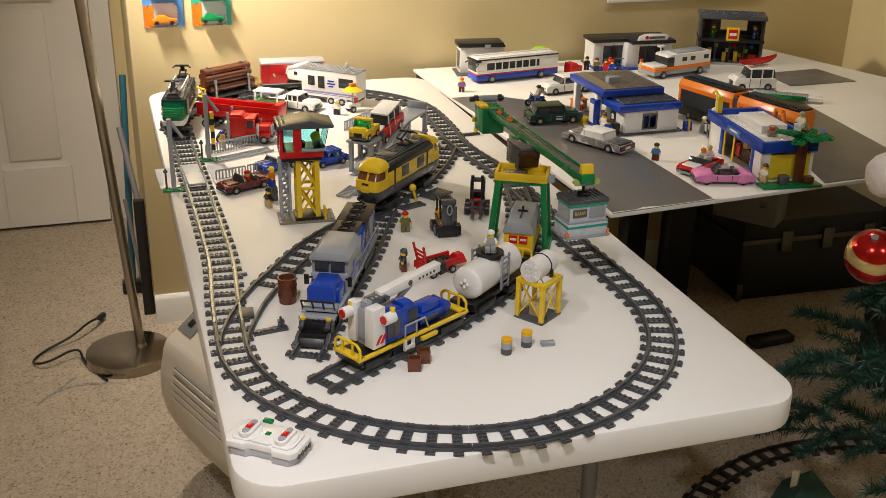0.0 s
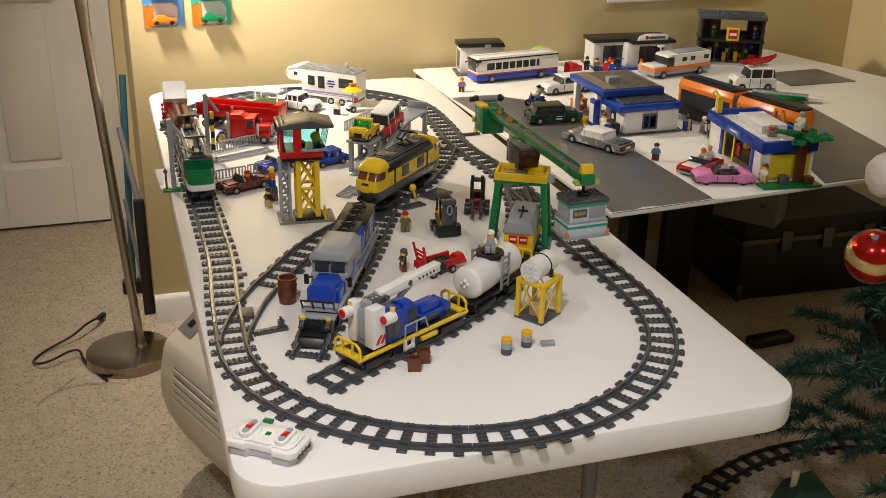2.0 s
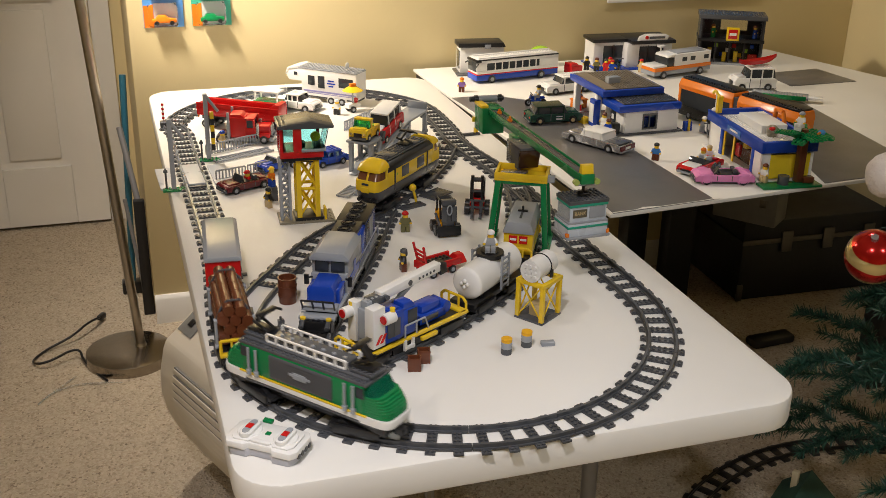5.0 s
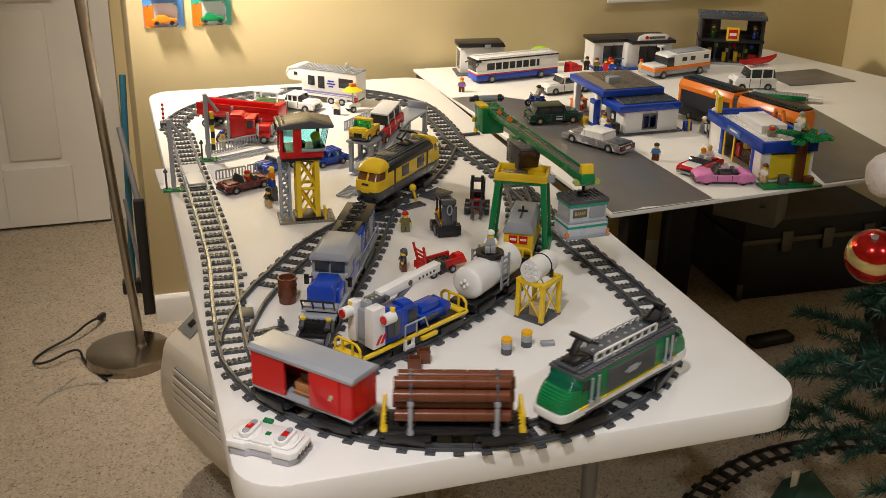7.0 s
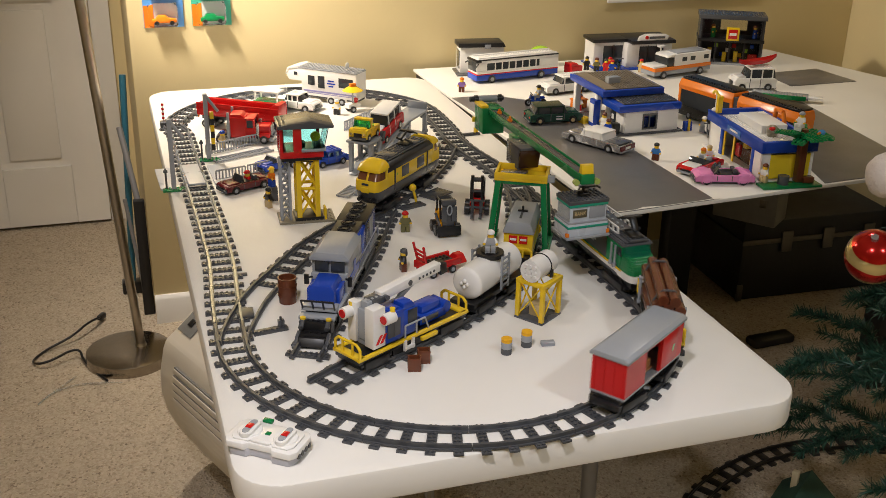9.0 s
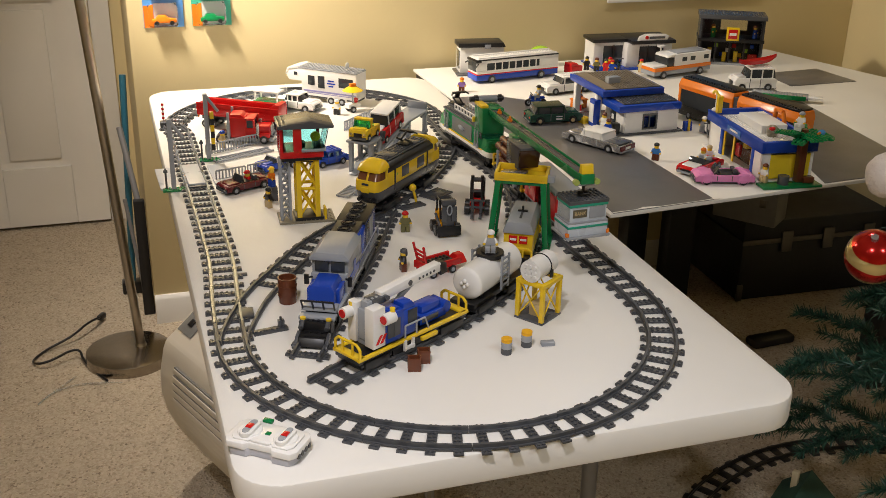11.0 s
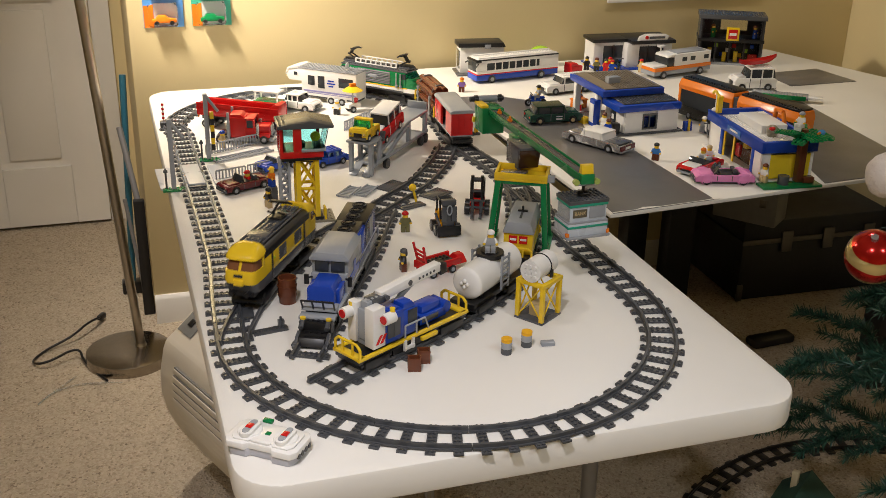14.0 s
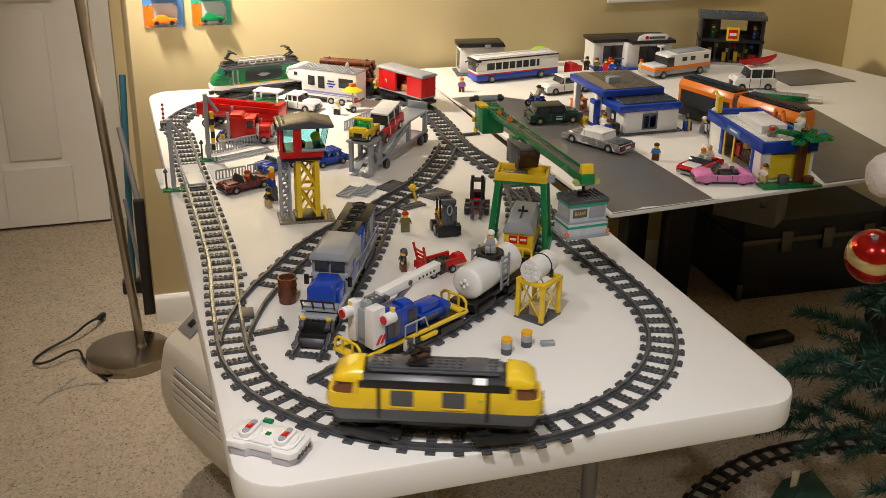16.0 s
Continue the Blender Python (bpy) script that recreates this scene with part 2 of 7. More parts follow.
class Line:
    """A track's centre line, by distance along it."""

    def __init__(self, pts, closed=False):
        self.p, self.closed = smooth_path(pts), closed
        self.c = [0.0]
        for a, b in zip(self.p, self.p[1:]):
            self.c.append(self.c[-1] + (b - a).length)
        self.length = self.c[-1]

    def at(self, s):
        if self.closed:
            s %= self.length
        i = min(max(int(np.searchsorted(self.c, s)) - 1, 0), len(self.p) - 2)
        f = (s - self.c[i]) / (self.c[i + 1] - self.c[i])
        return self.p[i].lerp(self.p[i + 1], f)

    def heading(self, s):
        d = self.at(s + 0.004) - self.at(s - 0.004)
        return math.degrees(math.atan2(d.y, d.x))


FRONT = arc(0, 0, 0.32, 180, 360, 17)
MAIN = Line([(-.307, 1.09), (-.306, .85), (-.304, .70), (-.301, .45), (-.302, .30), (-.313, .15)] + FRONT
            + [(.317, .12), (.312, .25), (.316, .40), (.32, .53), (.319, .649), (.302, .77), (.296, .87), (.306, .98)]
            + arc(-.005, 1.085, .32, 0, 180, 17)[1:-1] + [(-.320, 1.14), (-.307, 1.09)], True)
INNER = Line([(.296, .90), (.262, .82), (.208, .717), (.131, .605), (.064, .536), (-.025, .449), (-.088, .395), (-.15, .328), (-.208, .245),
              (-.265, .155), (-.305, .06), (-.32, 0)] + arc(0, 0, .32, 185, 360, 15))
BLUELINE = Line([(.064, .536), (.004, .426), (-.05, .301), (-.141, .115), (-.201, -.006), (-.228, -.059)])
CRANELINE = Line([(-.225, -.14), (-.155, -.096), (-.038, -.033), (.081, .053), (.142, .114), (.213, .23), (.262, .355), (.30, .47), (.318, .58)])

sl = S().box(-32, -6.4, 0, 32, 6.4, 3.2, 0.4)
for x in (-28, 28):
    sl.studs(x, -3.2, 3.2, 1, 2, 6.4)
for x in (-12, -4, 4, 12):
    sl.studs(x, -3.2, 3.2, 1, 2, 6.4)
SLEEPER = sl.mesh("sleeper", TRACKGREY)


def rail_mesh(line, s0, s1, off, origin, material):
    bm = bmesh.new()
    n = max(2, int((s1 - s0) / 0.012))
    prof = [(-3.6, 1.5), (-3.6, 4.2), (-1.8, 4.6), (-1.8, 9.6), (1.8, 9.6), (1.8, 4.6), (3.6, 4.2), (3.6, 1.5)]
    rings = []
    for i in range(n + 1):
        s = s0 + (s1 - s0) * i / n
        q, a = line.at(s), radians(line.heading(s))
        nx, ny = -math.sin(a), math.cos(a)
        rings.append([bm.verts.new((q.x + nx * (off + u) / 1000 - origin.x, q.y + ny * (off + u) / 1000 - origin.y, w / 1000)) for u, w in prof])
    for a, b in zip(rings, rings[1:]):
        for k in range(len(prof)):
            j = (k + 1) % len(prof)
            bm.faces.new((a[k], b[k], b[j], a[j]))
    bm.faces.new(rings[0]), bm.faces.new(rings[-1][::-1])
    bmesh.ops.recalc_face_normals(bm, faces=bm.faces[:])
    me = bpy.data.meshes.new("rail")
    bm.to_mesh(me)
    bm.free()
    me.materials.append(material)
    return me


def lay(line, s0, s1, group, metal=lambda s: False, skip=lambda s: False, lift=0.0):
    """Track sections of four sleepers and two rails each, end to end."""
    n = max(1, round((s1 - s0) / 0.128))
    step = (s1 - s0) / n
    for i in range(n):
        a, b = s0 + i * step, s0 + (i + 1) * step
        mid = line.at((a + b) / 2)
        shiny = metal((a + b) / 2)
        ob = thing("track_section", mid.x, mid.y, TOP + lift, 0,
                   "grey plastic toy railway track with metal-topped rails" if shiny else "dark grey plastic toy railway track lying on the table",
                   "toy track", group)
        for off in (-19.8, 19.8):
            part("rail", rail_mesh(line, a + 0.0004, b - 0.0004, off, mid, RAILMETAL if shiny else TRACKGREY), None, ob)
        for k in range(4):
            s = a + (k + 0.5) * step / 4
            if skip(s):
                continue
            q = line.at(s)
            part("sleeper", SLEEPER, None, ob, at=pose(q.x - mid.x, q.y - mid.y, 0, 0, 0, line.heading(s) + 90))


lay(MAIN, 0, MAIN.length, "main loop of track", lambda s: s < 1.02 or s > MAIN.length - 0.5)
lay(INNER, 0.07, 1.095, "inner line of track", skip=lambda s: s > 0.90, lift=0.0003)
lay(BLUELINE, 0.07, BLUELINE.length, "siding track", lift=0.0006)
lay(CRANELINE, 0, CRANELINE.length - 0.06, "siding track", lift=0.0009)

# ---- rolling stock ----


def bogie(parent, x, length=62, w=21):
    """A wheel truck under a wagon, at x along it."""
    b = part("bogie", S().box(-length / 2, -w - 3, 15, length / 2, w + 3, 21, 1).box(-length / 2 + 6, -w - 6, 11, length / 2 - 6, -w - 2, 22, 1)
             .box(-length / 2 + 6, w + 2, 11, length / 2 - 6, w + 6, 22, 1), BLACK, parent, at=mm(x, 0, 0))
    for dx in (-length / 4, length / 4):
        part("wheelset", S().cyl(dx, -w - 1, 18, 8.6, 2 * w + 2, "y", 18), BLACK, b)
    return b


def buffers(parent, x, sgn):
    part("buffer_beam", S().box(x - 4, -22, 16, x + 4, 22, 24, 0.8).cyl(x, -14, 20, 4, 9 * 1, "x", 10).cyl(x, 14, 20, 4, 9, "x", 10), BLACK, parent)


def reshape(parent, along, lift):
    """Lengthen a body along its track and raise it by some millimetres over its wheel trucks."""
    for ob in parent.children:
        ob.data.transform(Matrix.Translation((0, 0, lift / 1000)) @ Matrix.Diagonal((along, 1, 1, 1)))


def nose_loft(levels, d, n=16, power=0.42):
    """A rounded nose: each level is (z, root x, length, half width), lofted upwards."""
    s = S()
    rings = []
    for z, x0, length, w in levels:
        ring = []
        for i in range(n + 1):
            a = math.pi * (i / n - 0.5)
            c, q = math.cos(a), math.sin(a)
            ring.append(s.bm.verts.new((d * (x0 + length * max(c, 0.0) ** power), w * math.copysign(abs(q) ** power, q), z)))
        rings.append(ring)
    for a, b in zip(rings, rings[1:]):
        for i in range(n + 1):
            j = (i + 1) % (n + 1)
            s.bm.faces.new((a[i], a[j], b[j], b[i]))
    s.bm.faces.new(rings[0]), s.bm.faces.new(rings[-1][::-1])
    bmesh.ops.recalc_face_normals(s.bm, faces=s.bm.faces[:])
    return s


def pantograph(parent, x, flip=1):
    """Folded black current collector; its knee points outwards."""
    r = S().box(x - 15, -11, -5, x + 15, 11, 0, 0.8)
    for sy in (-7, 7):
        r.rod((x - 12 * flip, sy, 0), (x + 8 * flip, sy, 10), 2.0)
    r.prism([(x + 10 * flip, 6), (x + 2 * flip, 8), (x - 9 * flip, 24), (x - 2 * flip, 24)], -5, 5, "y", 0.8)
    r.box(x - 8 * flip - 4, -16, 22, x - 8 * flip + 4, 16, 26, 0.8)
    for sy in (-1, 1):
        r.rod((x - 8 * flip, sy * 15, 24), (x - 15 * flip, sy * 21, 21), 1.9)
    return part("pantograph", r.turn(Matrix.Translation((0, 0, 96))), BLACK, parent)


def green_engine():
    t = thing("toy_electric_engine", 0, 0, TOP, 0, "green toy electric locomotive with white skirt and grey roof", "toy train", "goods train")
    part("underframe", S().box(-120, -20, 17, 120, 20, 30, 1), BLACK, t)
    part("tread_plate", S().box(-112, -26, 27, 112, 26, 32, 0.8), DKGREY, t)
    part("skirt", S().box(-98, -27, 32, 98, 27, 39, 0.8), WHITE, t, "white lower skirt")
    part("stripe", S().box(-98, -27.4, 39, 98, 27.4, 41.4, 0.3), YELLOW, t)
    part("body", S().box(-92, -26, 41.4, 92, 26, 80, 0.8), GREEN, t)
    for sy in (-1, 1):
        g = S()
        for k in range(8):
            g.prism([(sy * 26, 46 + k * 4), (sy * 28.2, 46 + k * 4), (sy * 26.4, 49 + k * 4), (sy * 26, 49 + k * 4)], -48, 48, "x")
        part("grille", g, DKGREY, t, "dark louvred side grille")
        part("badge", S().box(-10, sy * 28, 57, 10, sy * 29, 66, 0.4).box(-16, sy * 28, 60, 16, sy * 28.8, 63.5, 0.3).box(-6, sy * 28.9, 59, 6, sy * 29.5, 64), LTGREY, t)
        for x in (-80, -68, 68, 80):
            part("handrail", S().rod((x, sy * 29, 42), (x, sy * 29, 78), 1.7).cyl(x, sy * 29, 41, 3.4, 6, n=10), LTGREY, t)
        for x in (-88, 88):
            part("side_window", S().box(x - 6, sy * 25.5, 63, x + 6, sy * 27, 77, 0.5), GLASSDARK, t)
    for d in (-1, 1):
        # stepped plates, wide at the bottom and rounded in plan
        for k in range(8):
            z = 41.4 + 3.2 * k
            part("nose_plate", nose_loft([(z, 88, 38 - 0.25 * k * k + 1.2, 25.6 - 0.2 * k), (z + 2.7, 88, 38 - 0.25 * k * k + 1.2, 25.6 - 0.2 * k), (z + 3.2, 88, 37 - 0.25 * k * k, 25 - 0.2 * k)], d), GREEN, t)
        part("windscreen", nose_loft([(67, 88, 22, 24), (82, 88, 9, 22.5)], d, power=0.45), GLASSGREEN, t, "green clear windscreen")
        part("cab_post", S().prism([(d * 86, 67), (d * 94, 67), (d * 92, 82), (d * 86, 82)], -25.8, 25.8, "y", 0.6), GREEN, t)
        part("bumper_lip", nose_loft([(30, 88, 41, 27), (39, 88, 42, 27.4), (41, 88, 41, 27)], d), WHITE, t, "white rounded bumper")
        for sy in (-13, 13):
            part("headlight", S().cyl(d * 120, sy, 48, 3, 5 * d, "x", 12), GLASSCLEAR, t)
        part("coupling", S().box(d * 122, -6, 16, d * 134, 6, 25, 1), BLACK, t)
    part("roof", S().box(-98, -26.5, 80, 98, 26.5, 84, 1.0).box(-94, -20, 84, 94, 20, 87, 0.8).box(-58, -13, 87, 58, 13, 93, 1)
         .studs(-92, -23, 84, 24, 1).studs(-92, 23, 84, 24, 1), DKGREY, t, "dark grey studded roof")
    for d in (-1, 1):
        part("roof_block", S().box(d * 66, -15, 87, d * 98, 15, 91, 0.8).studs(d * 70 if d > 0 else -94, -12, 91, 4, 4), DKGREY, t)
    part("roof_vent", S().studs(-48, 0, 93, 7, 1, 16), LTGREY, t)
    for sy in (-1, 1):
        r = S().box(-60, sy * 15 - 1.4, 97, 60, sy * 15 + 1.4, 99.4, 0.4).box(-60, sy * 15 - 1.4, 87, 60, sy * 15 + 1.4, 89, 0.4)
        for k in range(9):
            r.box(-60 + 15 * k - 1.6, sy * 15 - 1.4, 88, -60 + 15 * k + 1.6, sy * 15 + 1.4, 98)
        part("roof_rail", r, WHITE, t, "white roof walkway rail")
    pantograph(t, -80, -1)
    pantograph(t, 80, 1)
    reshape(t, 1.05, 4)
    bs = [bogie(t, -78, 76), bogie(t, 78, 76)]
    return t, bs, 78


def log_wagon():
    t = thing("toy_log_wagon", 0, 0, TOP, 0, "toy flat wagon stacked with brown plastic logs", "toy train", "goods train")
    part("deck", S().box(-86, -22, 20, 86, 22, 30, 1).studs(-80, -12, 30, 21, 4, 8), BLACK, t)
    part("side_sill", S().box(-86, -24, 22, 86, -22, 28, 0.5).box(-86, 22, 22, 86, 24, 28, 0.5), BLACK, t)
    for d in (-1, 1):
        part("end_rail", S().rod((d * 84, -23, 28), (d * 84, -23, 50), 2.4).rod((d * 84, 23, 28), (d * 84, 23, 50), 2.4).rod((d * 84, -23, 50), (d * 84, 23, 50), 2.4)
             .rod((d * 84, -8, 28), (d * 84, -8, 50), 1.9).rod((d * 84, 8, 28), (d * 84, 8, 50), 1.9)
             .box(d * 84 - 4, -25, 26, d * 84 + 4, 25, 31, 0.8), YELLOW, t, "yellow end railing")
    part("bolster", S().box(-58, -20, 30, -46, 20, 37, 0.8).box(46, -20, 30, 58, 20, 37, 0.8), BLACK, t)
    k = 0
    for z, ys in ((45, (-16, 0, 16)), (58.5, (-8, 8)), (72, (-16, 0, 16)), (85.5, (-8, 8))):
        for y in ys:
            k += 1
            o = ((k * 37) % 11 - 5) * 1.1
            lg = S().cyl(-70 + o, y, z, 5.4, 140, "x", 12)
            for j in range(5):
                lg.cyl(-70 + o + 28.2 * j, y, z, 7.9, 27.4, "x", 16)
            part("log", lg, BROWN, t)
    for x in (-52, 52):
        for sy in (-1, 1):
            part("stake", S().box(x - 2.6, sy * 25.5 - 2, 24, x + 2.6, sy * 25.5 + 2, 68, 0.8).cyl(x, sy * 25.5 - 3, 27, 4, 6, "y", 10).cyl(x, sy * 25.5 - 2.6, 66, 3.6, 5.2, "y", 10), LTGREY, t)
        part("chain", S().rod((x, -25, 67), (x, -17, 84), 1.8).rod((x, -17, 84), (x, -8, 94.6), 1.8).rod((x, -8, 94.6), (x, 8, 94.6), 1.8).rod((x, 8, 94.6), (x, 17, 84), 1.8).rod((x, 17, 84), (x, 25, 67), 1.8), DKGREY, t)
    buffers(t, -88, -1), buffers(t, 86, 1)
    return t, [bogie(t, -54), bogie(t, 54)], 54


def box_wagon():
    t = thing("toy_box_wagon", 0, 0, TOP, 0, "red toy boxcar with grey roof and open side door", "toy train", "goods train")
    part("underframe", S().box(-80, -20, 21, 80, 20, 30, 1), BLACK, t)
    part("floor_plate", S().box(-80, -25, 30, 80, 25, 33.4, 0.4), LTGREY, t)
    for a, b in ((-80, -26), (14, 80)):
        w = S().box(a, -25, 33.4, b, -21.5, 84).box(a, 21.5, 33.4, b, 25, 84)
        e = a if a < 0 else b - 4
        w.box(e, -21.5, 33.4, e + 4, 21.5, 84)
        for sy in (-21, -7, 7, 21):
            part("rib", S().box(e - 1 if a < 0 else e + 4, sy - 1.4, 35, e if a < 0 else e + 5, sy + 1.4, 83), RED, t)
        part("wall_panel", w, RED, t)
    for sy in (-1, 1):
        part("sliding_door", S().box(16, sy * 25.2, 35, 62, sy * 26.8, 83, 0.4), RED, t)
        part("door_rail", S().box(-28, sy * 25, 82, 66, sy * 27, 85, 0.3), RED, t)
        part("door_badge", S().prism([(46, 52), (49, 52), (53, 60), (49, 61)], sy * 26.8, sy * 27.3, "y"), mat("pale_green_plastic", (0.35, 0.62, 0.36), 0.3), t)
    part("crate", S().box(-18, -14, 33.6, 10, 12, 52, 0.8).box(-20, -16, 38, 12, 14, 40, 0.4).box(-8, -14.6, 44, 0, -13.8, 47), mat("nougat_plastic", (0.42, 0.19, 0.07), 0.3), t, "brown cargo crate inside")
    part("crate", S().box(-14, -8, 52, 6, 8, 64, 0.8), BROWN, t)
    part("roof", S().prism([(-28, 84), (28, 84), (28, 88), (22, 91.5), (-22, 91.5), (-28, 88)], -83, 83, "x", 0.5), LTGREY, t, "smooth light grey roof")
    buffers(t, -83, -1), buffers(t, 81, 1)
    return t, [bogie(t, -48), bogie(t, 48)], 48


def yellow_engine():
    t = thing("toy_yellow_engine", 0, 0, TOP, 0, "yellow and black toy electric locomotive", "toy train", "yellow locomotive")
    part("underframe", S().box(-112, -20, 16, 112, 20, 28, 1), BLACK, t)
    part("skirt", S().box(-92, -27, 25, 92, 27, 40, 0.8), DKGREY, t, "dark grey lower skirt")
    part("body", S().box(-84, -26.5, 40, 84, 26.5, 69, 0.6), YELLOW, t)
    part("roof", S().prism([(-27, 69), (27, 69), (27, 80), (20, 86), (-20, 86), (-27, 80)], -85, 85, "x", 0.8), BLACK, t, "black stepped roof")
    part("roof_deck", S().box(-76, -13, 86, 76, 13, 91, 0.8).box(-50, -17, 86, -30, 17, 93, 0.8).box(34, -17, 86, 60, 17, 93, 0.8).studs(-68, -8, 91, 18, 3), DKGREY, t)
    part("roof_pipe", S().rod((-72, -18, 89), (72, -18, 89), 2).rod((-72, 18, 89), (72, 18, 89), 2), DKGREY, t)
    # one thin white patch on one slope of the black roof
    part("roof_tile", S().prism([(-21, 84.8), (-27.5, 79.4), (-27.9, 80), (-21.4, 85.6)], 44, 58, "x"), WHITE, t, "single white patch on the roof slope")
    for sy in (-1, 1):
        for x in (-36, 22):
            part("side_window", S().box(x - 13, sy * 26.2, 46, x + 13, sy * 27.4, 67, 0.4), DKGREY, t)
            part("window_sill", S().box(x - 14, sy * 26, 43.6, x + 14, sy * 28, 45.4, 0.3), YELLOW, t)
        for x in (-62, 60):
            part("handrail", S().box(x - 2.2, sy * 26.5 - 1, 28, x + 2.2, sy * 26.5 + 1.2, 70, 0.4), BLACK, t)
        part("door_lamp", S().cyl(52, sy * 26.2, 58, 2, sy * 1.6, "y", 10), LIME, t)
    for d in (-1, 1):
        part("nose_skirt", nose_loft([(25, 84, 30, 27), (40, 84, 36, 27)], d, power=0.34), DKGREY, t)
        part("nose", nose_loft([(40, 80, 41, 26.6), (46, 80, 42, 26.6), (60, 80, 40, 26.4)], d, power=0.34), YELLOW, t)
        part("windscreen", nose_loft([(60, 80, 36, 25.4), (76, 80, 27, 24.6)], d, power=0.34), mat("brown_clear_cab_plastic", (0.17, 0.07, 0.03), 0.06), t, "brown clear wrap-around windscreen")
        for y in (-24.4, 24.4):
            part("window_post", S().prism([(d * 84, 60), (d * 92, 60), (d * 90, 77), (d * 84, 77)], y - 2, y + 2, "y", 0.4), YELLOW, t)
        part("window_post", S().prism([(d * 113, 60), (d * 117, 60), (d * 108, 77), (d * 104, 77)], -2, 2, "y", 0.4), YELLOW, t)
        part("cab_roof", nose_loft([(76, 80, 34, 27), (80, 80, 33, 27), (87, 80, 25, 24), (92, 80, 13, 17), (93.5, 80, 6, 9)], d, power=0.34), YELLOW, t, "domed yellow cab roof")
        part("coupling_box", S().box(d * 112, -8, 38, d * 124, 8, 48, 1), YELLOW, t)
        part("number_bar", S().box(d * 121, -7, 52, d * 122.6, 7, 56), GLASSDARK, t)
        part("buffer_beam", S().cyl(d * 114, -13, 24, 4, d * 10, "x", 12).cyl(d * 114, 13, 24, 4, d * 10, "x", 12).box(d * 110, -20, 18, d * 116, 20, 26, 0.8), BLACK, t)
    part("pantograph", S().box(-32, -12, 93, -8, 12, 95.5, 0.6).rod((-28, -9, 95), (-6, -9, 107), 1.9).rod((-28, 9, 95), (-6, 9, 107), 1.9).rod((-6, 0, 106), (-28, 0, 116), 2.2).box(-32, -14, 114, -25, 14, 118, 0.8)
         .rod((-28, -14, 116), (-34, -20, 112), 1.8).rod((-28, 14, 116), (-34, 20, 112), 1.8), BLACK, t)
    reshape(t, 1.07, 13)
    return t, [bogie(t, -76, 76), bogie(t, 76, 76)], 76


green, green_bogies, green_a = green_engine()
logs, logs_bogies, logs_a = log_wagon()
boxcar, box_bogies, box_a = box_wagon()
yellow, yellow_bogies, yellow_a = yellow_engine()

# ---- standing rolling stock ----


def stand(ob, line, s, a):
    f, r = line.at(s + a), line.at(s - a)
    d, m = f - r, (f + r) / 2
    ob.matrix_basis = pose(m.x, m.y, TOP, 0, 0, math.degrees(math.atan2(d.y, d.x)))


def blend(name, pieces):
    """One mesh out of several shapes, each with its own material."""
    bm = bmesh.new()
    mats = []
    for shape, material in pieces:
        me = shape.mesh("tmp", material)
        n0 = len(bm.faces)
        bm.from_mesh(me)
        bm.faces.ensure_lookup_table()
        if material not in mats:
            mats.append(material)
        for f in bm.faces[n0:]:
            f.material_index = mats.index(material)
        bpy.data.meshes.remove(me)
    me = bpy.data.meshes.new(name)
    bm.to_mesh(me)
    bm.free()
    for m in mats:
        me.materials.append(m)
    me.shade_smooth()
    me.set_sharp_from_angle(angle=radians(35))
    return me


def lettering(text, size, material, parent, at, name="lettering"):
    c = bpy.data.curves.new(name, "FONT")
    c.body, c.size, c.extrude, c.align_x, c.align_y = text, size, 0.0004, "CENTER", "CENTER"
    tmp = new(name, c)
    me = bpy.data.meshes.new_from_object(tmp)
    bpy.data.objects.remove(tmp)
    me.materials.clear()
    me.materials.append(material)
    return part(name, me, None, parent, at=at)


def toy_figure(x, y, z, rz, legs, torso, hat, label, sit=False, arms=None, hair=False):
    s = []
    if sit:
        s.append((S().box(-2, -8, 0, 12, -0.5, 8, 0.6).box(-2, 0.5, 0, 12, 8, 8, 0.6).box(8, -8, -6, 12, -0.5, 4, 0.5).box(8, 0.5, -6, 12, 8, 4, 0.5), legs))
        b = 8
    else:
        s.append((S().box(-4, -8, 0, 5, -0.4, 12, 0.6).box(-4, 0.4, 0, 5, 8, 12, 0.6).box(-4, -8, 10, 4, 8, 15, 0.8), legs))
        b = 15
    s.append((S().prism([(-8, b), (8, b), (5.6, b + 13), (-5.6, b + 13)], -4, 4, "x", 0.6), torso))
    s.append((S().rod((0, -6, b + 11), (3, -9.5, b + 4), 2.4).rod((0, 6, b + 11), (3, 9.5, b + 4), 2.4), arms or torso))
    s.append((S().ball(4, -9.8, b + 2.5, 2.4, n=8).ball(4, 9.8, b + 2.5, 2.4, n=8), SKIN))
    s.append((S().cyl(0, 0, b + 13, 5, 8.6, n=16).cyl(0, 0, b + 13, 3, 1, n=8), SKIN))
    if hair:
        s.append((S().ball(-0.8, 0, b + 20.5, 6.3, 1, 1, 0.8).ball(-4, 0, b + 16, 4.4, 0.8, 1.1, 1.4), hat))
    else:
        s.append((S().ball(0, 0, b + 20.6, 6.2, 1, 1, 0.75).cyl(1.5, 0, b + 19.6, 6.4, 1.3, n=16), hat))
    ob = new("toy_figure", blend("toy_figure", s))
    ob.matrix_basis = pose(x, y, z, 0, 0, rz)
    return tagged(ob, label, "toy figure", "toy figures")


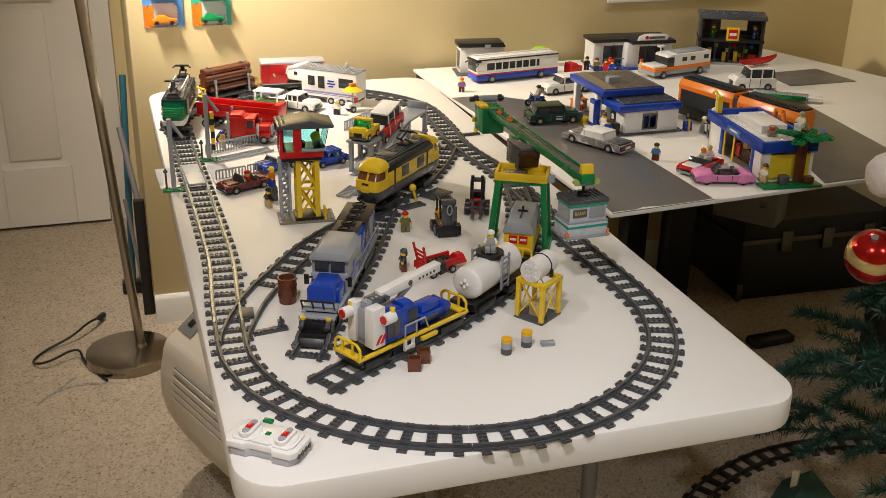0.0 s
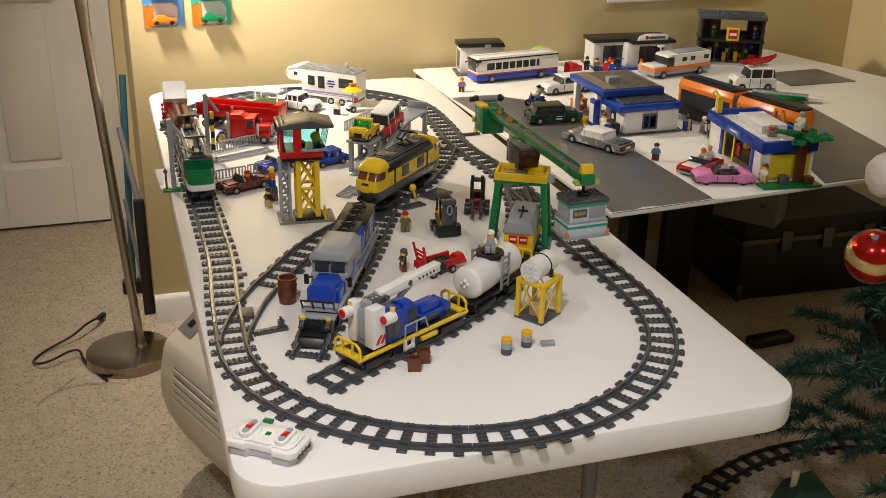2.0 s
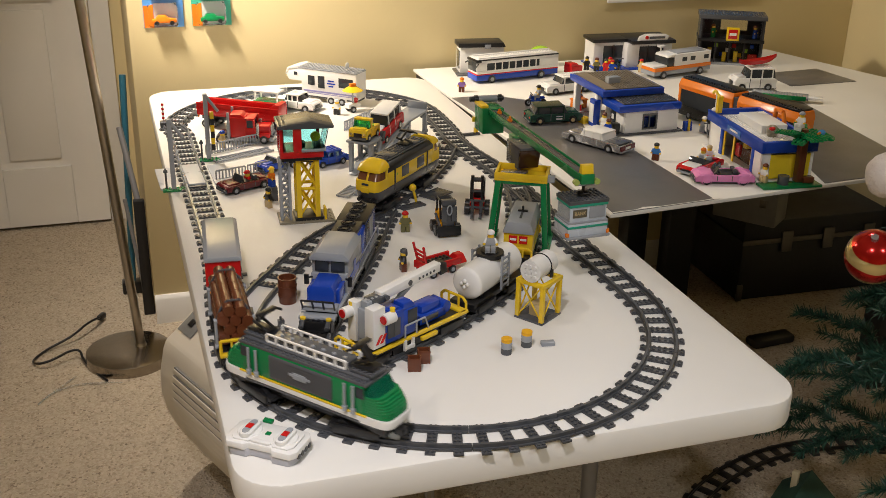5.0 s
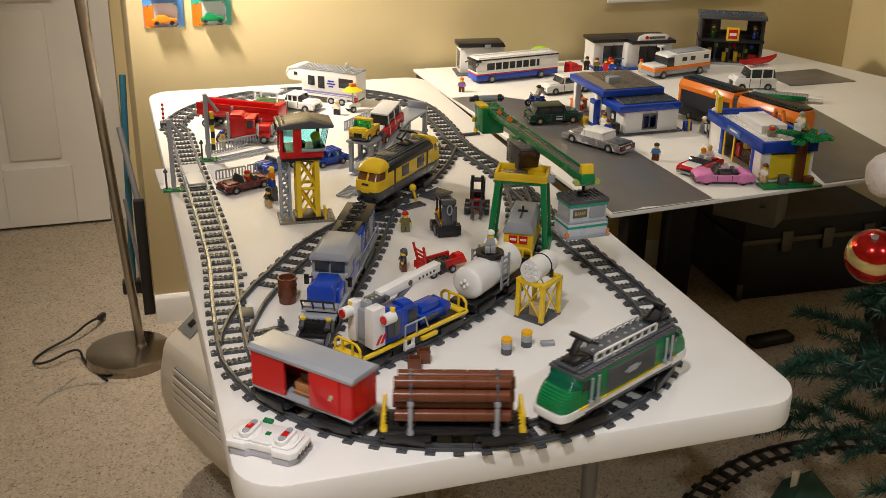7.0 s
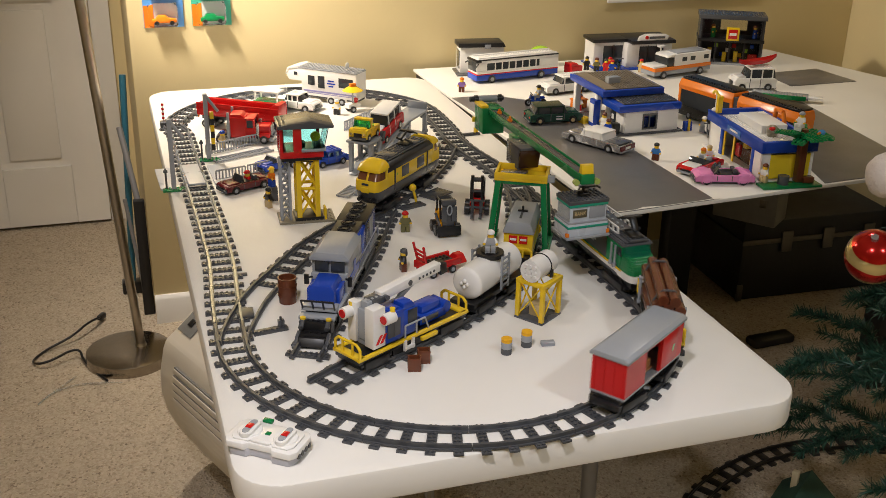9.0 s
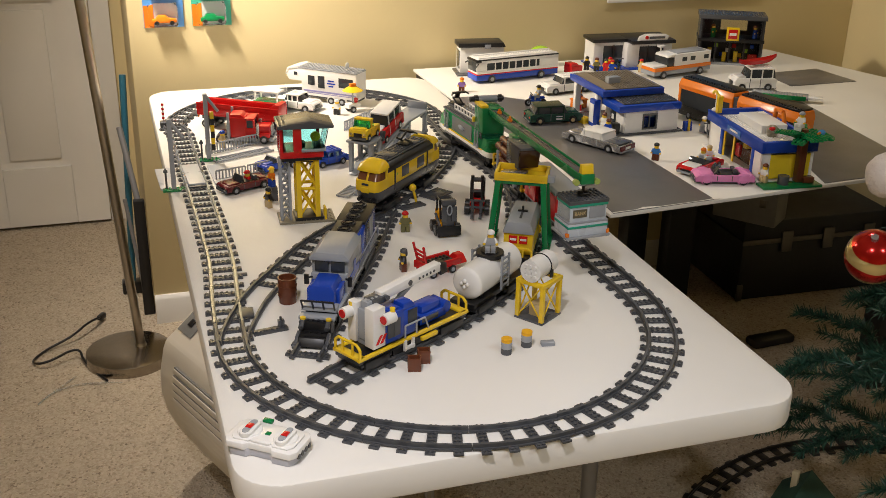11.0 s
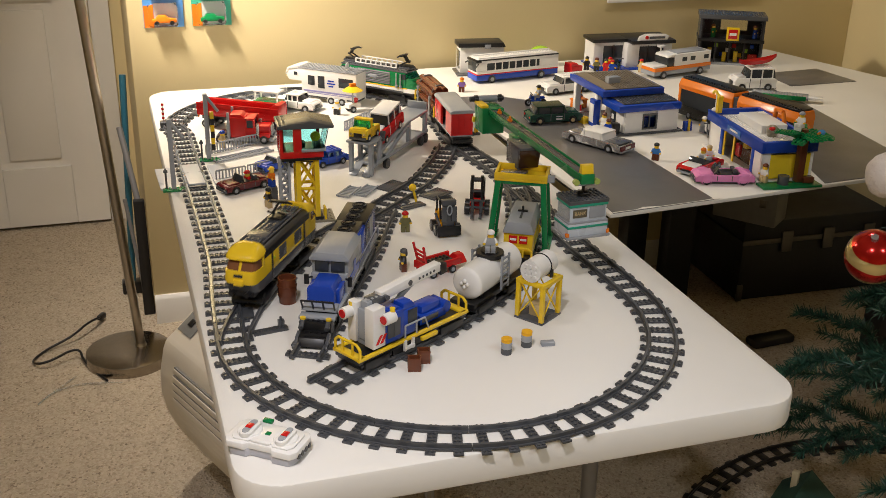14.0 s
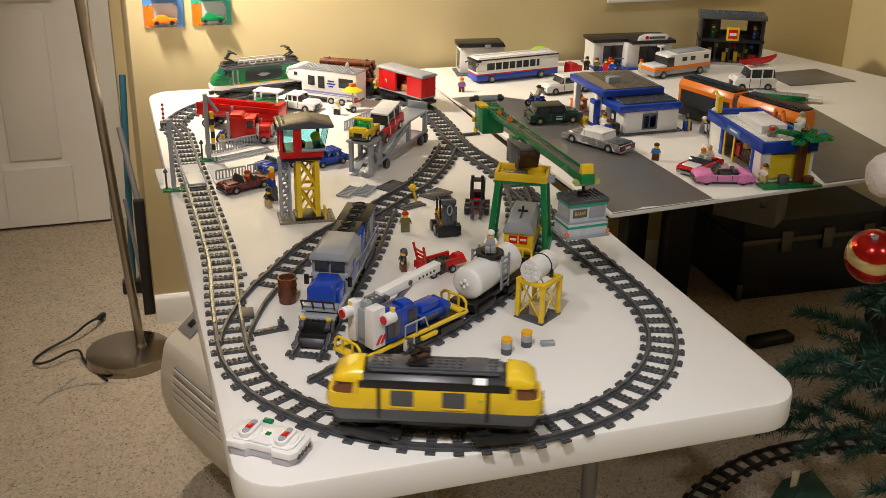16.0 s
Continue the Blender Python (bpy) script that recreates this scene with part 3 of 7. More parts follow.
def blue_engine():
    t = thing("toy_freight_engine", -0.1375, 0.1345, TOP, -115.2, "blue and grey toy freight locomotive with black fan roof", "toy train", "parked train")
    part("underframe", S().box(-186, -22, 19, 140, 22, 31, 1), BLACK, t)
    part("footplate", S().box(-188, -28, 31, 118, 28, 36, 0.6).box(108, -26, 36, 128, 26, 42, 0.6).box(124, -27, 28, 142, 27, 33, 0.6), LTGREY, t, "light grey walkway plate")
    part("hood", S().prism([(-20, 36), (20, 36), (20, 60), (15, 68), (-15, 68), (-20, 60)], 60, 110, "x", 1).box(62, 17, 36, 98, 25, 58, 1).box(62, -25, 36, 98, -17, 58, 1), BLUE, t, "bright blue angular hood")
    part("cab", S().box(-26, -28, 36, 60, 28, 66, 0.8).box(-26, -28, 66, 52, 28, 88, 0.8), LTGREY, t)
    part("windscreen", S().box(52, -23, 68, 56, -2, 86, 0.5).box(52, 2, 68, 56, 23, 86, 0.5), GLASSDARK, t)
    part("cab_roof", S().prism([(-31, 86), (31, 86), (31, 90), (21, 99), (-21, 99), (-31, 90)], -32, 58, "x", 0.8), LTGREY, t, "smooth light grey roof")
    part("long_hood", S().box(-180, -23, 36, -26, 23, 88, 0.8), BLUE, t)
    for sy in (-1, 1):
        for k, m in ((0, LTGREY), (1, BLUE), (2, DKGREY), (3, LTGREY)):
            part("side_panel", S().box(-60 - k * 32, sy * 23, 44 + 6 * (k % 2), -32 - k * 32, sy * 25, 84, 0.4), m, t)
        part("side_rail", S().rod((-182, sy * 28, 52), (-30, sy * 28, 52), 1.3).rod((-182, sy * 28, 34), (-182, sy * 28, 52), 1.3).rod((-110, sy * 28, 34), (-110, sy * 28, 52), 1.3), LTGREY, t)
        part("side_skirt", S().box(-180, sy * 22, 20, 104, sy * 26, 30, 0.8), DKGREY, t)
        part("mirror", S().rod((60, sy * 26, 60), (66, sy * 33, 60), 1.5).box(64, sy * 30, 50, 68, sy * 37, 66, 0.8), BLACK, t)
        part("stripe", S().box(-20, sy * 28, 44, 40, sy * 28.7, 56).box(0, sy * 28, 56, 14, sy * 28.7, 70), BLUE, t)
    part("fan_deck", S().box(-182, -25, 88, -92, 25, 92, 0.6).box(-92, -21, 88, -30, 21, 94, 0.6), BLACK, t)
    for i, x in enumerate((-166, -140, -114, -78, -50)):
        f = S()
        z = 92 if x < -92 else 94
        for k in range(16):
            a0, a1 = k * math.pi / 8, (k + 1) * math.pi / 8
            f.rod((x + 11 * math.cos(a0), 11 * math.sin(a0), z + 2), (x + 11 * math.cos(a1), 11 * math.sin(a1), z + 2), 1.6, 6)
        f.cyl(x, 0, z, 4, 3, n=10)
        for k in range(4):
            a = k * math.pi / 4
            f.rod((x - 10 * math.cos(a), -10 * math.sin(a), z + 1), (x + 10 * math.cos(a), 10 * math.sin(a), z + 1), 0.9, 6)
        part("fan", f, BLACK, t)
    r = S().rod((136, -24, 56), (136, 24, 56), 1.6)
    for y in (-24, -8, 8, 24):
        r.rod((126, y, 38), (136, y, 56), 1.5)
    part("front_railing", r, BLACK, t)
    part("front_steps", S().box(130, -24, 10, 152, 24, 30, 1).studs(146, -12, 30, 1, 4), BLACK, t)
    for y in (-19, 19):
        part("front_buffer", S().rod((146, y, 30), (160, y, 24), 4, 10), DKGREY, t)
        part("front_lamp", S().cyl(146, y, 32, 4.2, 3, n=10), YELLOW, t)
    part("plough", S().box(150, -20, 4, 168, 20, 17, 0.8).studs(158, -12, 17, 1, 4).prism([(168, 15), (172, 15), (180, 4), (168, 4)], -19, 19, "y", 0.6), BLACK, t)
    for y in (-22.5, 22.5):
        part("plough_blade", S().prism([(156, 18), (168, 16), (186, 4), (156, 4)], y - 2.4, y + 2.4, "y", 0.6).cyl(183, y - 3, 6, 4.4, 6, "y", 10), DKGREY, t)
    for x in (-120, 70):
        bogie(t, x, 96)
    return t


blue_engine()


def end_railing(parent, x, w=25, z=30, h=20, label="yellow tube railing"):
    part("end_railing", S().rod((x, -w, z), (x, -w, z + h * 0.7), 2.1).rod((x, w, z), (x, w, z + h * 0.7), 2.1).rod((x, -w, z + h * 0.7), (x, -w * 0.72, z + h), 2.1)
         .rod((x, w, z + h * 0.7), (x, w * 0.72, z + h), 2.1).rod((x, -w * 0.72, z + h), (x, w * 0.72, z + h), 2.1).rod((x, -w * 0.4, z), (x, -w * 0.4, z + h), 1.8)
         .rod((x, w * 0.4, z), (x, w * 0.4, z + h), 1.8), YELLOW, parent, label)


def crane_wagon():
    t = thing("toy_crane_wagon", 0, 0, TOP, 0, "yellow toy flat wagon carrying a blue and white crane", "toy train", "parked train")
    part("deck", S().box(-116, -24, 21, 116, 24, 29, 0.8).box(-44, -22, 8, 44, 22, 21, 1), BLACK, t)
    part("side_beam", S().box(-118, -27, 27, 118, -22, 32, 0.8), YELLOW, t)
    part("side_beam", S().box(-118, 22, 27, 118, 27, 32, 0.8), YELLOW, t)
    end_railing(t, -114)
    end_railing(t, 114)
    part("corner_plate", S().box(-118, -26, 28, -104, 26, 32, 0.6), YELLOW, t)
    part("corner_plate", S().box(104, -26, 28, 118, 26, 32, 0.6), YELLOW, t)
    part("turntable", S().cyl(-32, 0, 29, 20, 5, n=20), DKGREY, t)
    part("cabin", S().box(-62, -24, 35, -24, 24, 78, 0.8).box(-24, -24, 35, 6, -2, 74, 1.5).prism([(-24, 74), (2, 74), (-6, 84), (-24, 84)], -23, -3, "y", 1).box(-24, 2, 35, 18, 22, 70, 1), BLUE, t, "blue crane cabin")
    part("cabin_window", S().box(-16, -24.8, 52, 4, -23.5, 72, 0.4).box(5.4, -20, 52, 7, -6, 72, 0.4), GLASSDARK, t)
    part("grille_door", S().box(-58, -25.2, 42, -32, -23.8, 68, 0.4).box(-46, -26, 42, -44, -25, 68), DKGREY, t)
    part("counterweight", S().box(-88, -26, 36, -64, -8, 94, 1), WHITE, t, "white counterweight with red stripes")
    part("counterweight", S().box(-88, 10, 36, -74, 26, 94, 1), WHITE, t)
    part("winch_block", S().box(-84, -8, 34, -64, 10, 86, 1).box(-80, -6, 86, -54, 8, 97, 1).studs(-74, -2, 97, 3, 1), LTGREY, t)
    for k in range(4):
        part("winch_plate", S().box(-84 + 5 * k, -7, 40 + 9 * k, -63, 9, 43 + 9 * k, 0.4), DKGREY, t)
    part("winch_drum", S().cyl(-62, -9, 84, 6.5, 20, "y", 16), BLACK, t)
    part("hydraulic_ram", S().rod((-20, 10, 66), (28, 6, 94), 3.2, 12).rod((0, 8.4, 77), (28, 6, 94), 4.4, 12), LTGREY, t)
    part("roof_hatch", S().box(-58, -20, 78, -30, -8, 82, 0.8).studs(-54, -17, 82, 3, 1), BLUE, t)
    part("engine_grille", S().box(26, -14.6, 35, 62, -13.8, 43, 0.3), DKGREY, t)
    st = S()
    for k in range(2):
        st.prism([(-84 + k * 9, 42), (-79 + k * 9, 42), (-70 + k * 9, 54), (-75 + k * 9, 54)], -26.9, -26.0, "y")
    part("hazard_stripes", st, RED, t)
    for x, y in ((-92, 20), (-64, -34)):
        part("flood_lamp", S().cyl(x - 12, y, 80, 8.2, 20, "x", 16), WHITE, t)
        part("lamp_face", S().cyl(x - 13.5, y, 80, 6.0, 2, "x", 14), RED, t)
        part("pivot_pin", S().cyl(x + 6, y, 88, 4, 5, n=10), YELLOW, t)
    BOOM = Matrix.Translation((-14, 2, 92)) @ Matrix.Rotation(radians(-4), 4, "Y")
    part("boom", S().box(-36, -7, 0, 92, 7, 13, 0.8).turn(BOOM), WHITE, t, "white telescopic crane boom")
    hs = S().cyl(24, -8, 6.5, 4.2, 1.2, "y", 12)
    for k in range(5):
        hs.cyl(44 + k * 8, -7.6, 6, 2.2, 0.8, "y", 8)
    part("boom_hole", hs.turn(BOOM), DKGREY, t)
    part("boom_head", S().box(90, -8, -6, 104, 8, 10, 1).turn(BOOM), BLACK, t)
    part("boom_bracket", S().box(-70, -8, 88, -44, 12, 98, 1).cyl(-44, -12, 95, 4, 26, "y", 10), DKGREY, t)
    part("engine_cover", S().box(22, -14, 32, 80, 16, 46, 1).box(30, -10, 46, 70, 12, 58, 1).cyl(82, -14, 44, 9, 30, "y", 14), BLUE, t)
    part("access_rail", S().rod((-24, -27, 34), (-24, -27, 52), 1.4).rod((-24, -27, 52), (18, -27, 52), 1.4).rod((18, -27, 52), (26, -27, 34), 1.4).rod((0, -27, 34), (0, -27, 52), 1.3), LTGREY, t)
    part("outrigger", S().box(10, -30, 18, 44, -25, 24, 0.8), YELLOW, t)
    part("tool_bracket", S().box(-26, -29, 14, -22, -25, 30).box(-10, -29, 14, -6, -25, 30).box(-26, -30, 16, -6, -26, 20), WHITE, t)
    bogie(t, -80, 62), bogie(t, 80, 62)
    stand(t, CRANELINE, 0.163, 0.08)
    t.scale = (0.93, 1, 1.02)
    return t


crane_wagon()


def tank_wagon():
    t = thing("toy_tank_wagon", 0, 0, TOP, 0, "white toy tank wagon with black hatch and grey ladders", "toy train", "parked train")
    part("deck", S().box(-76, -22, 20, 76, 22, 28, 0.8), BLACK, t)
    k = S().cyl(-60, 0, 54, 26, 120, "x", 28).ball(-60, 0, 54, 26, 0.42, 1, 1, 24).ball(60, 0, 54, 26, 0.42, 1, 1, 24)
    part("tank", k, WHITE, t, "glossy white cylindrical tank")
    e = S()
    for dy, dz in ((-5, 0), (5, 0), (0, -5), (0, 5)):
        e.ball(-71, dy, 56 + dz, 3.4, n=10)
    part("end_knob", e, WHITE, t)
    part("hatch", S().cyl(4, 0, 77, 22, 7, n=12).cyl(4, 0, 82, 14, 4, n=12), BLACK, t)
    for sy in (-1, 1):
        l = S().box(-6, sy * 27 - 1.5, 28, -3, sy * 27 + 1.5, 84).box(15, sy * 27 - 1.5, 28, 18, sy * 27 + 1.5, 84)
        for j in range(6):
            l.box(-4, sy * 27 - 1, 33 + j * 9, 16, sy * 27 + 1, 36 + j * 9)
        part("ladder", l, LTGREY, t, "light grey plastic ladder")
    part("saddle", S().box(-50, -16, 28, -40, 16, 36, 1).box(40, -16, 28, 50, 16, 36, 1), BLACK, t)
    bogie(t, -44), bogie(t, 44)
    stand(t, CRANELINE, 0.368, 0.045)
    return t


tank = tank_wagon()
m = tank.matrix_basis.copy()
q = m @ Vector((0.004, 0, 0.087))
toy_figure(q.x, q.y, q.z, 250, LTGREY, LTGREY, WHITE, "toy workman in grey overalls and white cap on the tank", sit=True, arms=WHITE)


def caboose():
    t = thing("toy_brake_van", 0, 0, TOP, 0, "yellow and grey toy brake van on the siding", "toy train", "parked train")
    part("deck", S().box(-62, -25, 20, 62, 25, 29, 0.8), BLACK, t)
    part("body", S().box(-48, -26, 29, 50, 26, 70, 0.8), YELLOW, t)
    part("roof", S().prism([(-28, 70), (28, 70), (26, 78), (20, 92), (-20, 92), (-26, 78)], -52, 54, "x", 0.8), LTGREY, t, "light grey sloped roof")
    part("roof_groove", S().box(-30, -2, 92, 10, 2, 92.6), DKGREY, t)
    part("aerial", S().box(0, -9, 92, 6, 9, 95, 0.5).cyl(3, 0, 94, 1.8, 9, n=8), BLACK, t)
    for y in (-9, 9):
        part("emblem", S().box(-49.4, y - 7.5, 50, -48, y + 7.5, 65), RED, t, "small red square emblem")
        part("emblem_bar", S().box(-50, y - 5.5, 56, -49.3, y + 5.5, 60), WHITE, t)
    end_railing(t, -60, 26, 28, 18)
    end_railing(t, 60, 26, 28, 18)
    part("coupling_hook", S().box(-70, -6, 16, -60, 6, 28, 0.8), YELLOW, t)
    bogie(t, -34), bogie(t, 34)
    stand(t, CRANELINE, 0.556, 0.035)
    t.scale = (1, 0.95, 0.92)
    return t


caboose()

# ---- gantry crane with hanging bank module ----


def gantry_crane():
    t = thing("toy_gantry_crane", 0.222, 0.27, TOP, 62, "green and yellow toy gantry crane with a long boom", "toy crane")
    for sy in (-1, 1):
        for dx in (-1, 1):
            part("leg", S().prism([(dx * 34 - 5, 0), (dx * 34 + 5, 0), (dx * 26 + 5, 124), (dx * 26 - 5, 124)], -5, 5, "y", 0.8)
             .turn(Matrix.Translation((0, sy * 50, 0)) @ Matrix.Rotation(radians(sy * 5), 4, "X")), GREEN, t)
        part("foot", S().box(-42, sy * 50 - 7, 0, 42, sy * 50 + 7, 6, 0.8), GREEN, t)
    part("top_brace", S().box(-28, -42, 118, 28, 42, 124, 0.8), GREEN, t)
    part("platform", S().box(-30, -46, 124, 30, 46, 128, 0.6).box(-30, -46, 128, -25, 46, 138, 0.8).box(25, -46, 128, 30, 46, 138, 0.8).box(-25, -46, 128, 25, -41, 138, 0.8)
         .box(-25, 41, 128, 25, 46, 138, 0.8), YELLOW, t, "yellow crane platform")
    part("reflector", S().prism([(-20, 128), (18, 128), (18, 130), (-20, 137)], -8, 36, "y", 0.4), SILVER, t)
    part("step_block", S().box(-26, -58, 125, -12, -46, 136, 0.8), LTGREY, t)
    return t


gantry_crane()


def gantry_boom():
    """The slewing part with cabin, counterweight and hoist; its own x axis runs along the boom."""
    a, b = Vector((0.268, 0.60, 0.163)), Vector((0.240, 0.055, 0.193))
    d = b - a
    t = thing("toy_crane_boom", a.x, a.y, TOP + a.z, 0, "long green toy crane boom with grey deck and yellow tip", "toy crane")
    t.matrix_basis = Matrix.Translation((a.x, a.y, TOP + a.z)) @ pose(0, 0, 0, 0, -math.degrees(math.asin(d.z / d.length)), math.degrees(math.atan2(d.y, d.x)))
    n = d.length * 1000
    part("girder", S().box(0, -12, -6, n, -9, 6, 0.6).box(0, 9, -6, n, 12, 6, 0.6).box(0, -9, -6, n, 9, -3), GREEN, t)
    part("deck", S().box(0, -8.8, -2, n - 14, 8.8, 3, 0.5).box(n * 0.1, -6, 3, n * 0.9, -4.6, 4.4).box(n * 0.1, 4.6, 3, n * 0.9, 6, 4.4), DKGREY, t)
    part("tip", S().box(n - 10, -11, -9, n + 8, 11, 7, 1), GREEN, t)
    part("tip_cap", S().prism([(n - 7, 7), (n + 6, 7), (n + 3, 22), (n - 4, 22)], -10, 10, "y", 1), YELLOW, t)
    part("tip_bar", S().rod((n + 2, -19, -10), (n + 2, 19, -10), 2.2), LTGREY, t)
    for y in (-17, 17):
        part("lamp", S().cyl(n - 2, y, -6, 5, 7, "x", 12), mat("pale_green_clear_plastic", (0.35, 0.42, 0.10), 0.1), t, "pale green clear lamp")
    part("counterweight", S().box(10, -24, -44, 66, 20, 6, 1), GREEN, t, "green counterweight box")
    part("weight_cap", S().box(8, -25, 6, 60, -10, 12, 0.8), YELLOW, t)
    part("weight_handle", S().box(4, -28, -32, 10, -8, -22, 1), YELLOW, t)
    part("winch", S().rod((8, -34, 14), (8, 36, 14), 5, 14).rod((8, -24, 14), (8, -18, 14), 8, 14).rod((8, 26, 14), (8, 32, 14), 8, 14), BLACK, t)
    part("winch_drum", S().rod((8, -16, 14), (8, 22, 14), 7, 14), LTGREY, t)
    for x in (n * 0.18, n * 0.3):
        part("beacon", S().cyl(x, 0, 3, 5, 4, n=10).cyl(x, 0, 7, 2.6, 5, n=8), ORANGE, t)
    part("mast", S().box(n * 0.40, -20, -44, n * 0.47, 20, -6, 1), GREEN, t)
    part("cabin_frame", S().box(n * 0.46, -34, -48, n * 0.58, -28, -8, 1).box(n * 0.46, -34, -12, n * 0.60, 6, -7, 1), DKGREY, t)
    part("cabin_glass", S().prism([(n * 0.47, -46), (n * 0.58, -46), (n * 0.60, -12), (n * 0.47, -12)], -33, 4, "y", 1), mat("brown_smoked_clear_plastic", (0.05, 0.022, 0.012), 0.07), t)
    return t


gantry_boom()


def bank_module():
    t = thing("toy_bank_module", 0.2475, 0.078, TOP + 0.092, 3, "grey toy bank building hanging from the crane hook", "toy building")
    part("base", S().box(-44, -32, 0, 44, 32, 4, 0.6), LTGREY, t)
    part("wall", S().box(-40, -28, 4, 40, 28, 26, 0.6).box(-37, -25, 26, 37, 25, 58, 0.6), mat("pale_grey_plastic", (0.54, 0.59, 0.65), 0.25), t)
    part("stripe", S().box(-41, -29, 18, 41, 29, 22, 0.5).box(-39, -27, 54, 39, 27, 59, 0.5), mat("teal_green_plastic", (0.02, 0.30, 0.20), 0.25), t)
    part("ledge", S().box(-40, -28.6, 26, 40, 28.6, 29, 0.4), LTGREY, t)
    part("flat_roof", S().box(-40, -28, 59, 40, 28, 65, 0.6).studs(-36, -24, 65, 10, 7), DKGREY, t, "dark grey studded roof")
    part("window", S().box(-38, -25, 30, -36.5, 20, 52, 0.4), GLASSCLEAR, t)
    part("sign_board", S().box(-31, -26.6, 36, -3, -25, 50, 0.4), mat("bronze_plastic", (0.10, 0.085, 0.05), 0.4), t)
    lettering("BANK", 0.0088, TAN, t, pose(-0.017, -0.0268, 0.043, 90, 0, 0))
    part("window_panel", S().box(2, -26.2, 33, 34, -25, 53, 0.4), LTGREY, t)
    for x in (-41, 41):
        part("corner_brick", S().box(x - 3, -30, 5, x + 3, -24, 11, 0.5), ORANGE, t)
    part("lifting_lug", S().box(-10, -8, 65, 10, 8, 70, 1).cyl(-6, 0, 68, 5, 6, n=10).cyl(6, 0, 68, 5, 6, n=10), BLACK, t)
    part("hook", S().cyl(0, 0, 72, 3, 10, n=10).ball(0, 0, 84, 4.6), BLACK, t)
    part("cord", S().rod((0, 0, 86), (0, -8, 101), 1.2), BLACK, t)
    t.scale = (0.87, 0.87, 0.97)
    return t


bank_module()

# ---- control tower ----


def lattice(x0, y0, x1, y1, z0, z1, n, r=2.2, post=3.5):
    s = S()
    for x in (x0, x1):
        for y in (y0, y1):
            s.box(x - post, y - post, z0, x + post, y + post, z1, 0.6)
    for k in range(n):
        a, b = z0 + (z1 - z0) * k / n, z0 + (z1 - z0) * (k + 1) / n
        for y in (y0, y1):
            s.rod((x0, y, a), (x1, y, b), r * 0.7, 6).rod((x1, y, a), (x0, y, b), r * 0.7, 6).rod((x0, y, b - 1), (x1, y, b - 1), r, 6)
        for x in (x0, x1):
            s.rod((x, y0, a), (x, y1, b), r * 0.7, 6).rod((x, y1, a), (x, y0, b), r * 0.7, 6).rod((x, y0, b - 1), (x, y1, b - 1), r, 6)
    return s


def signal_tower():
    t = thing("toy_control_tower", -0.133, 0.487, TOP, -4, "red toy control cabin on a yellow lattice tower", "toy tower")
    part("base_plate", S().box(-42, -30, 0, 62, 30, 4, 0.6).studs(8, -24, 4, 7, 7), mat("tan_grey_plastic", (0.22, 0.19, 0.13), 0.35), t)
    part("ladder_mast", lattice(-36, -16, -20, 4, 4, 122, 5, 1.8, 2.4), LTGREY, t)
    part("tower_frame", lattice(-4, -20, 30, 18, 10, 122, 2, 3.2, 4.5), YELLOW, t)
    part("tower_base", S().box(-12, -26, 4, 40, 24, 10, 0.6), BLACK, t)
    part("gate", S().rod((44, -24, 4), (44, -24, 24), 2).rod((44, -4, 4), (44, -4, 24), 2).rod((44, -24, 24), (44, -4, 24), 2), YELLOW, t)
    part("cabin_floor", S().box(-34, -30, 122, 40, 28, 128, 0.8).box(-20, -20, 116, 34, 20, 122, 0.6), BLACK, t)
    part("cabin_wall", S().box(-36, -32, 128, 42, 30, 140, 0.8).box(-36, 26, 140, -24, 30, 184).box(-36, 12, 140, -31, 26, 184).box(-36, -32, 140, -31, -22, 184), RED, t)
    part("corner_post", S().box(-12, -33, 140, 3, -28, 184, 0.5), RED, t)
    part("corner_post", S().box(36, 22, 140, 42, 28, 184, 0.5), RED, t)
    part("cabin_sill", S().box(2, -36, 140, 46, -30, 145, 0.6).box(40, -30, 140, 47, 26, 145, 0.6), LTGREY, t)
    part("window", S().prism([(3, 145), (41, 145), (50, 184), (3, 184)], -33, -31.6, "y"), GLASSBLUE, t, "tinted blue clear window")
    part("window", S().prism([(43, 145), (44.4, 145), (53, 184), (51.6, 184)], -31, 24, "y"), GLASSBLUE, t)
    part("window", S().box(-24, 27, 141, 36, 28.4, 183), GLASSBLUE, t)
    part("window", S().box(-30, -32, 141, -13, -30.6, 183), GLASSBLUE, t)
    part("window", S().box(-35, -22, 141, -33.6, 12, 183), GLASSBLUE, t)
    part("seat", S().box(-4, -8, 128, 12, 8, 150, 1).box(-6, -8, 150, -2, 8, 170, 1), DKGREY, t)
    part("control_desk", S().prism([(24, 128), (38, 128), (38, 154), (28, 150)], -20, 18, "y", 0.8), DKGREY, t)
    part("screen", S().cyl(30, -14, 162, 9, 4, "y", 16), YELLOW, t)
    part("cabin_roof", S().prism([(-40, 190), (20, 197), (62, 187), (60, 183), (-40, 184)], -38, 34, "y", 1).studs(-34, -32, 190.6, 7, 8), DKGREY, t, "dark grey overhanging roof")
    return t


signal_tower()

# ---- small things on the railway table ----


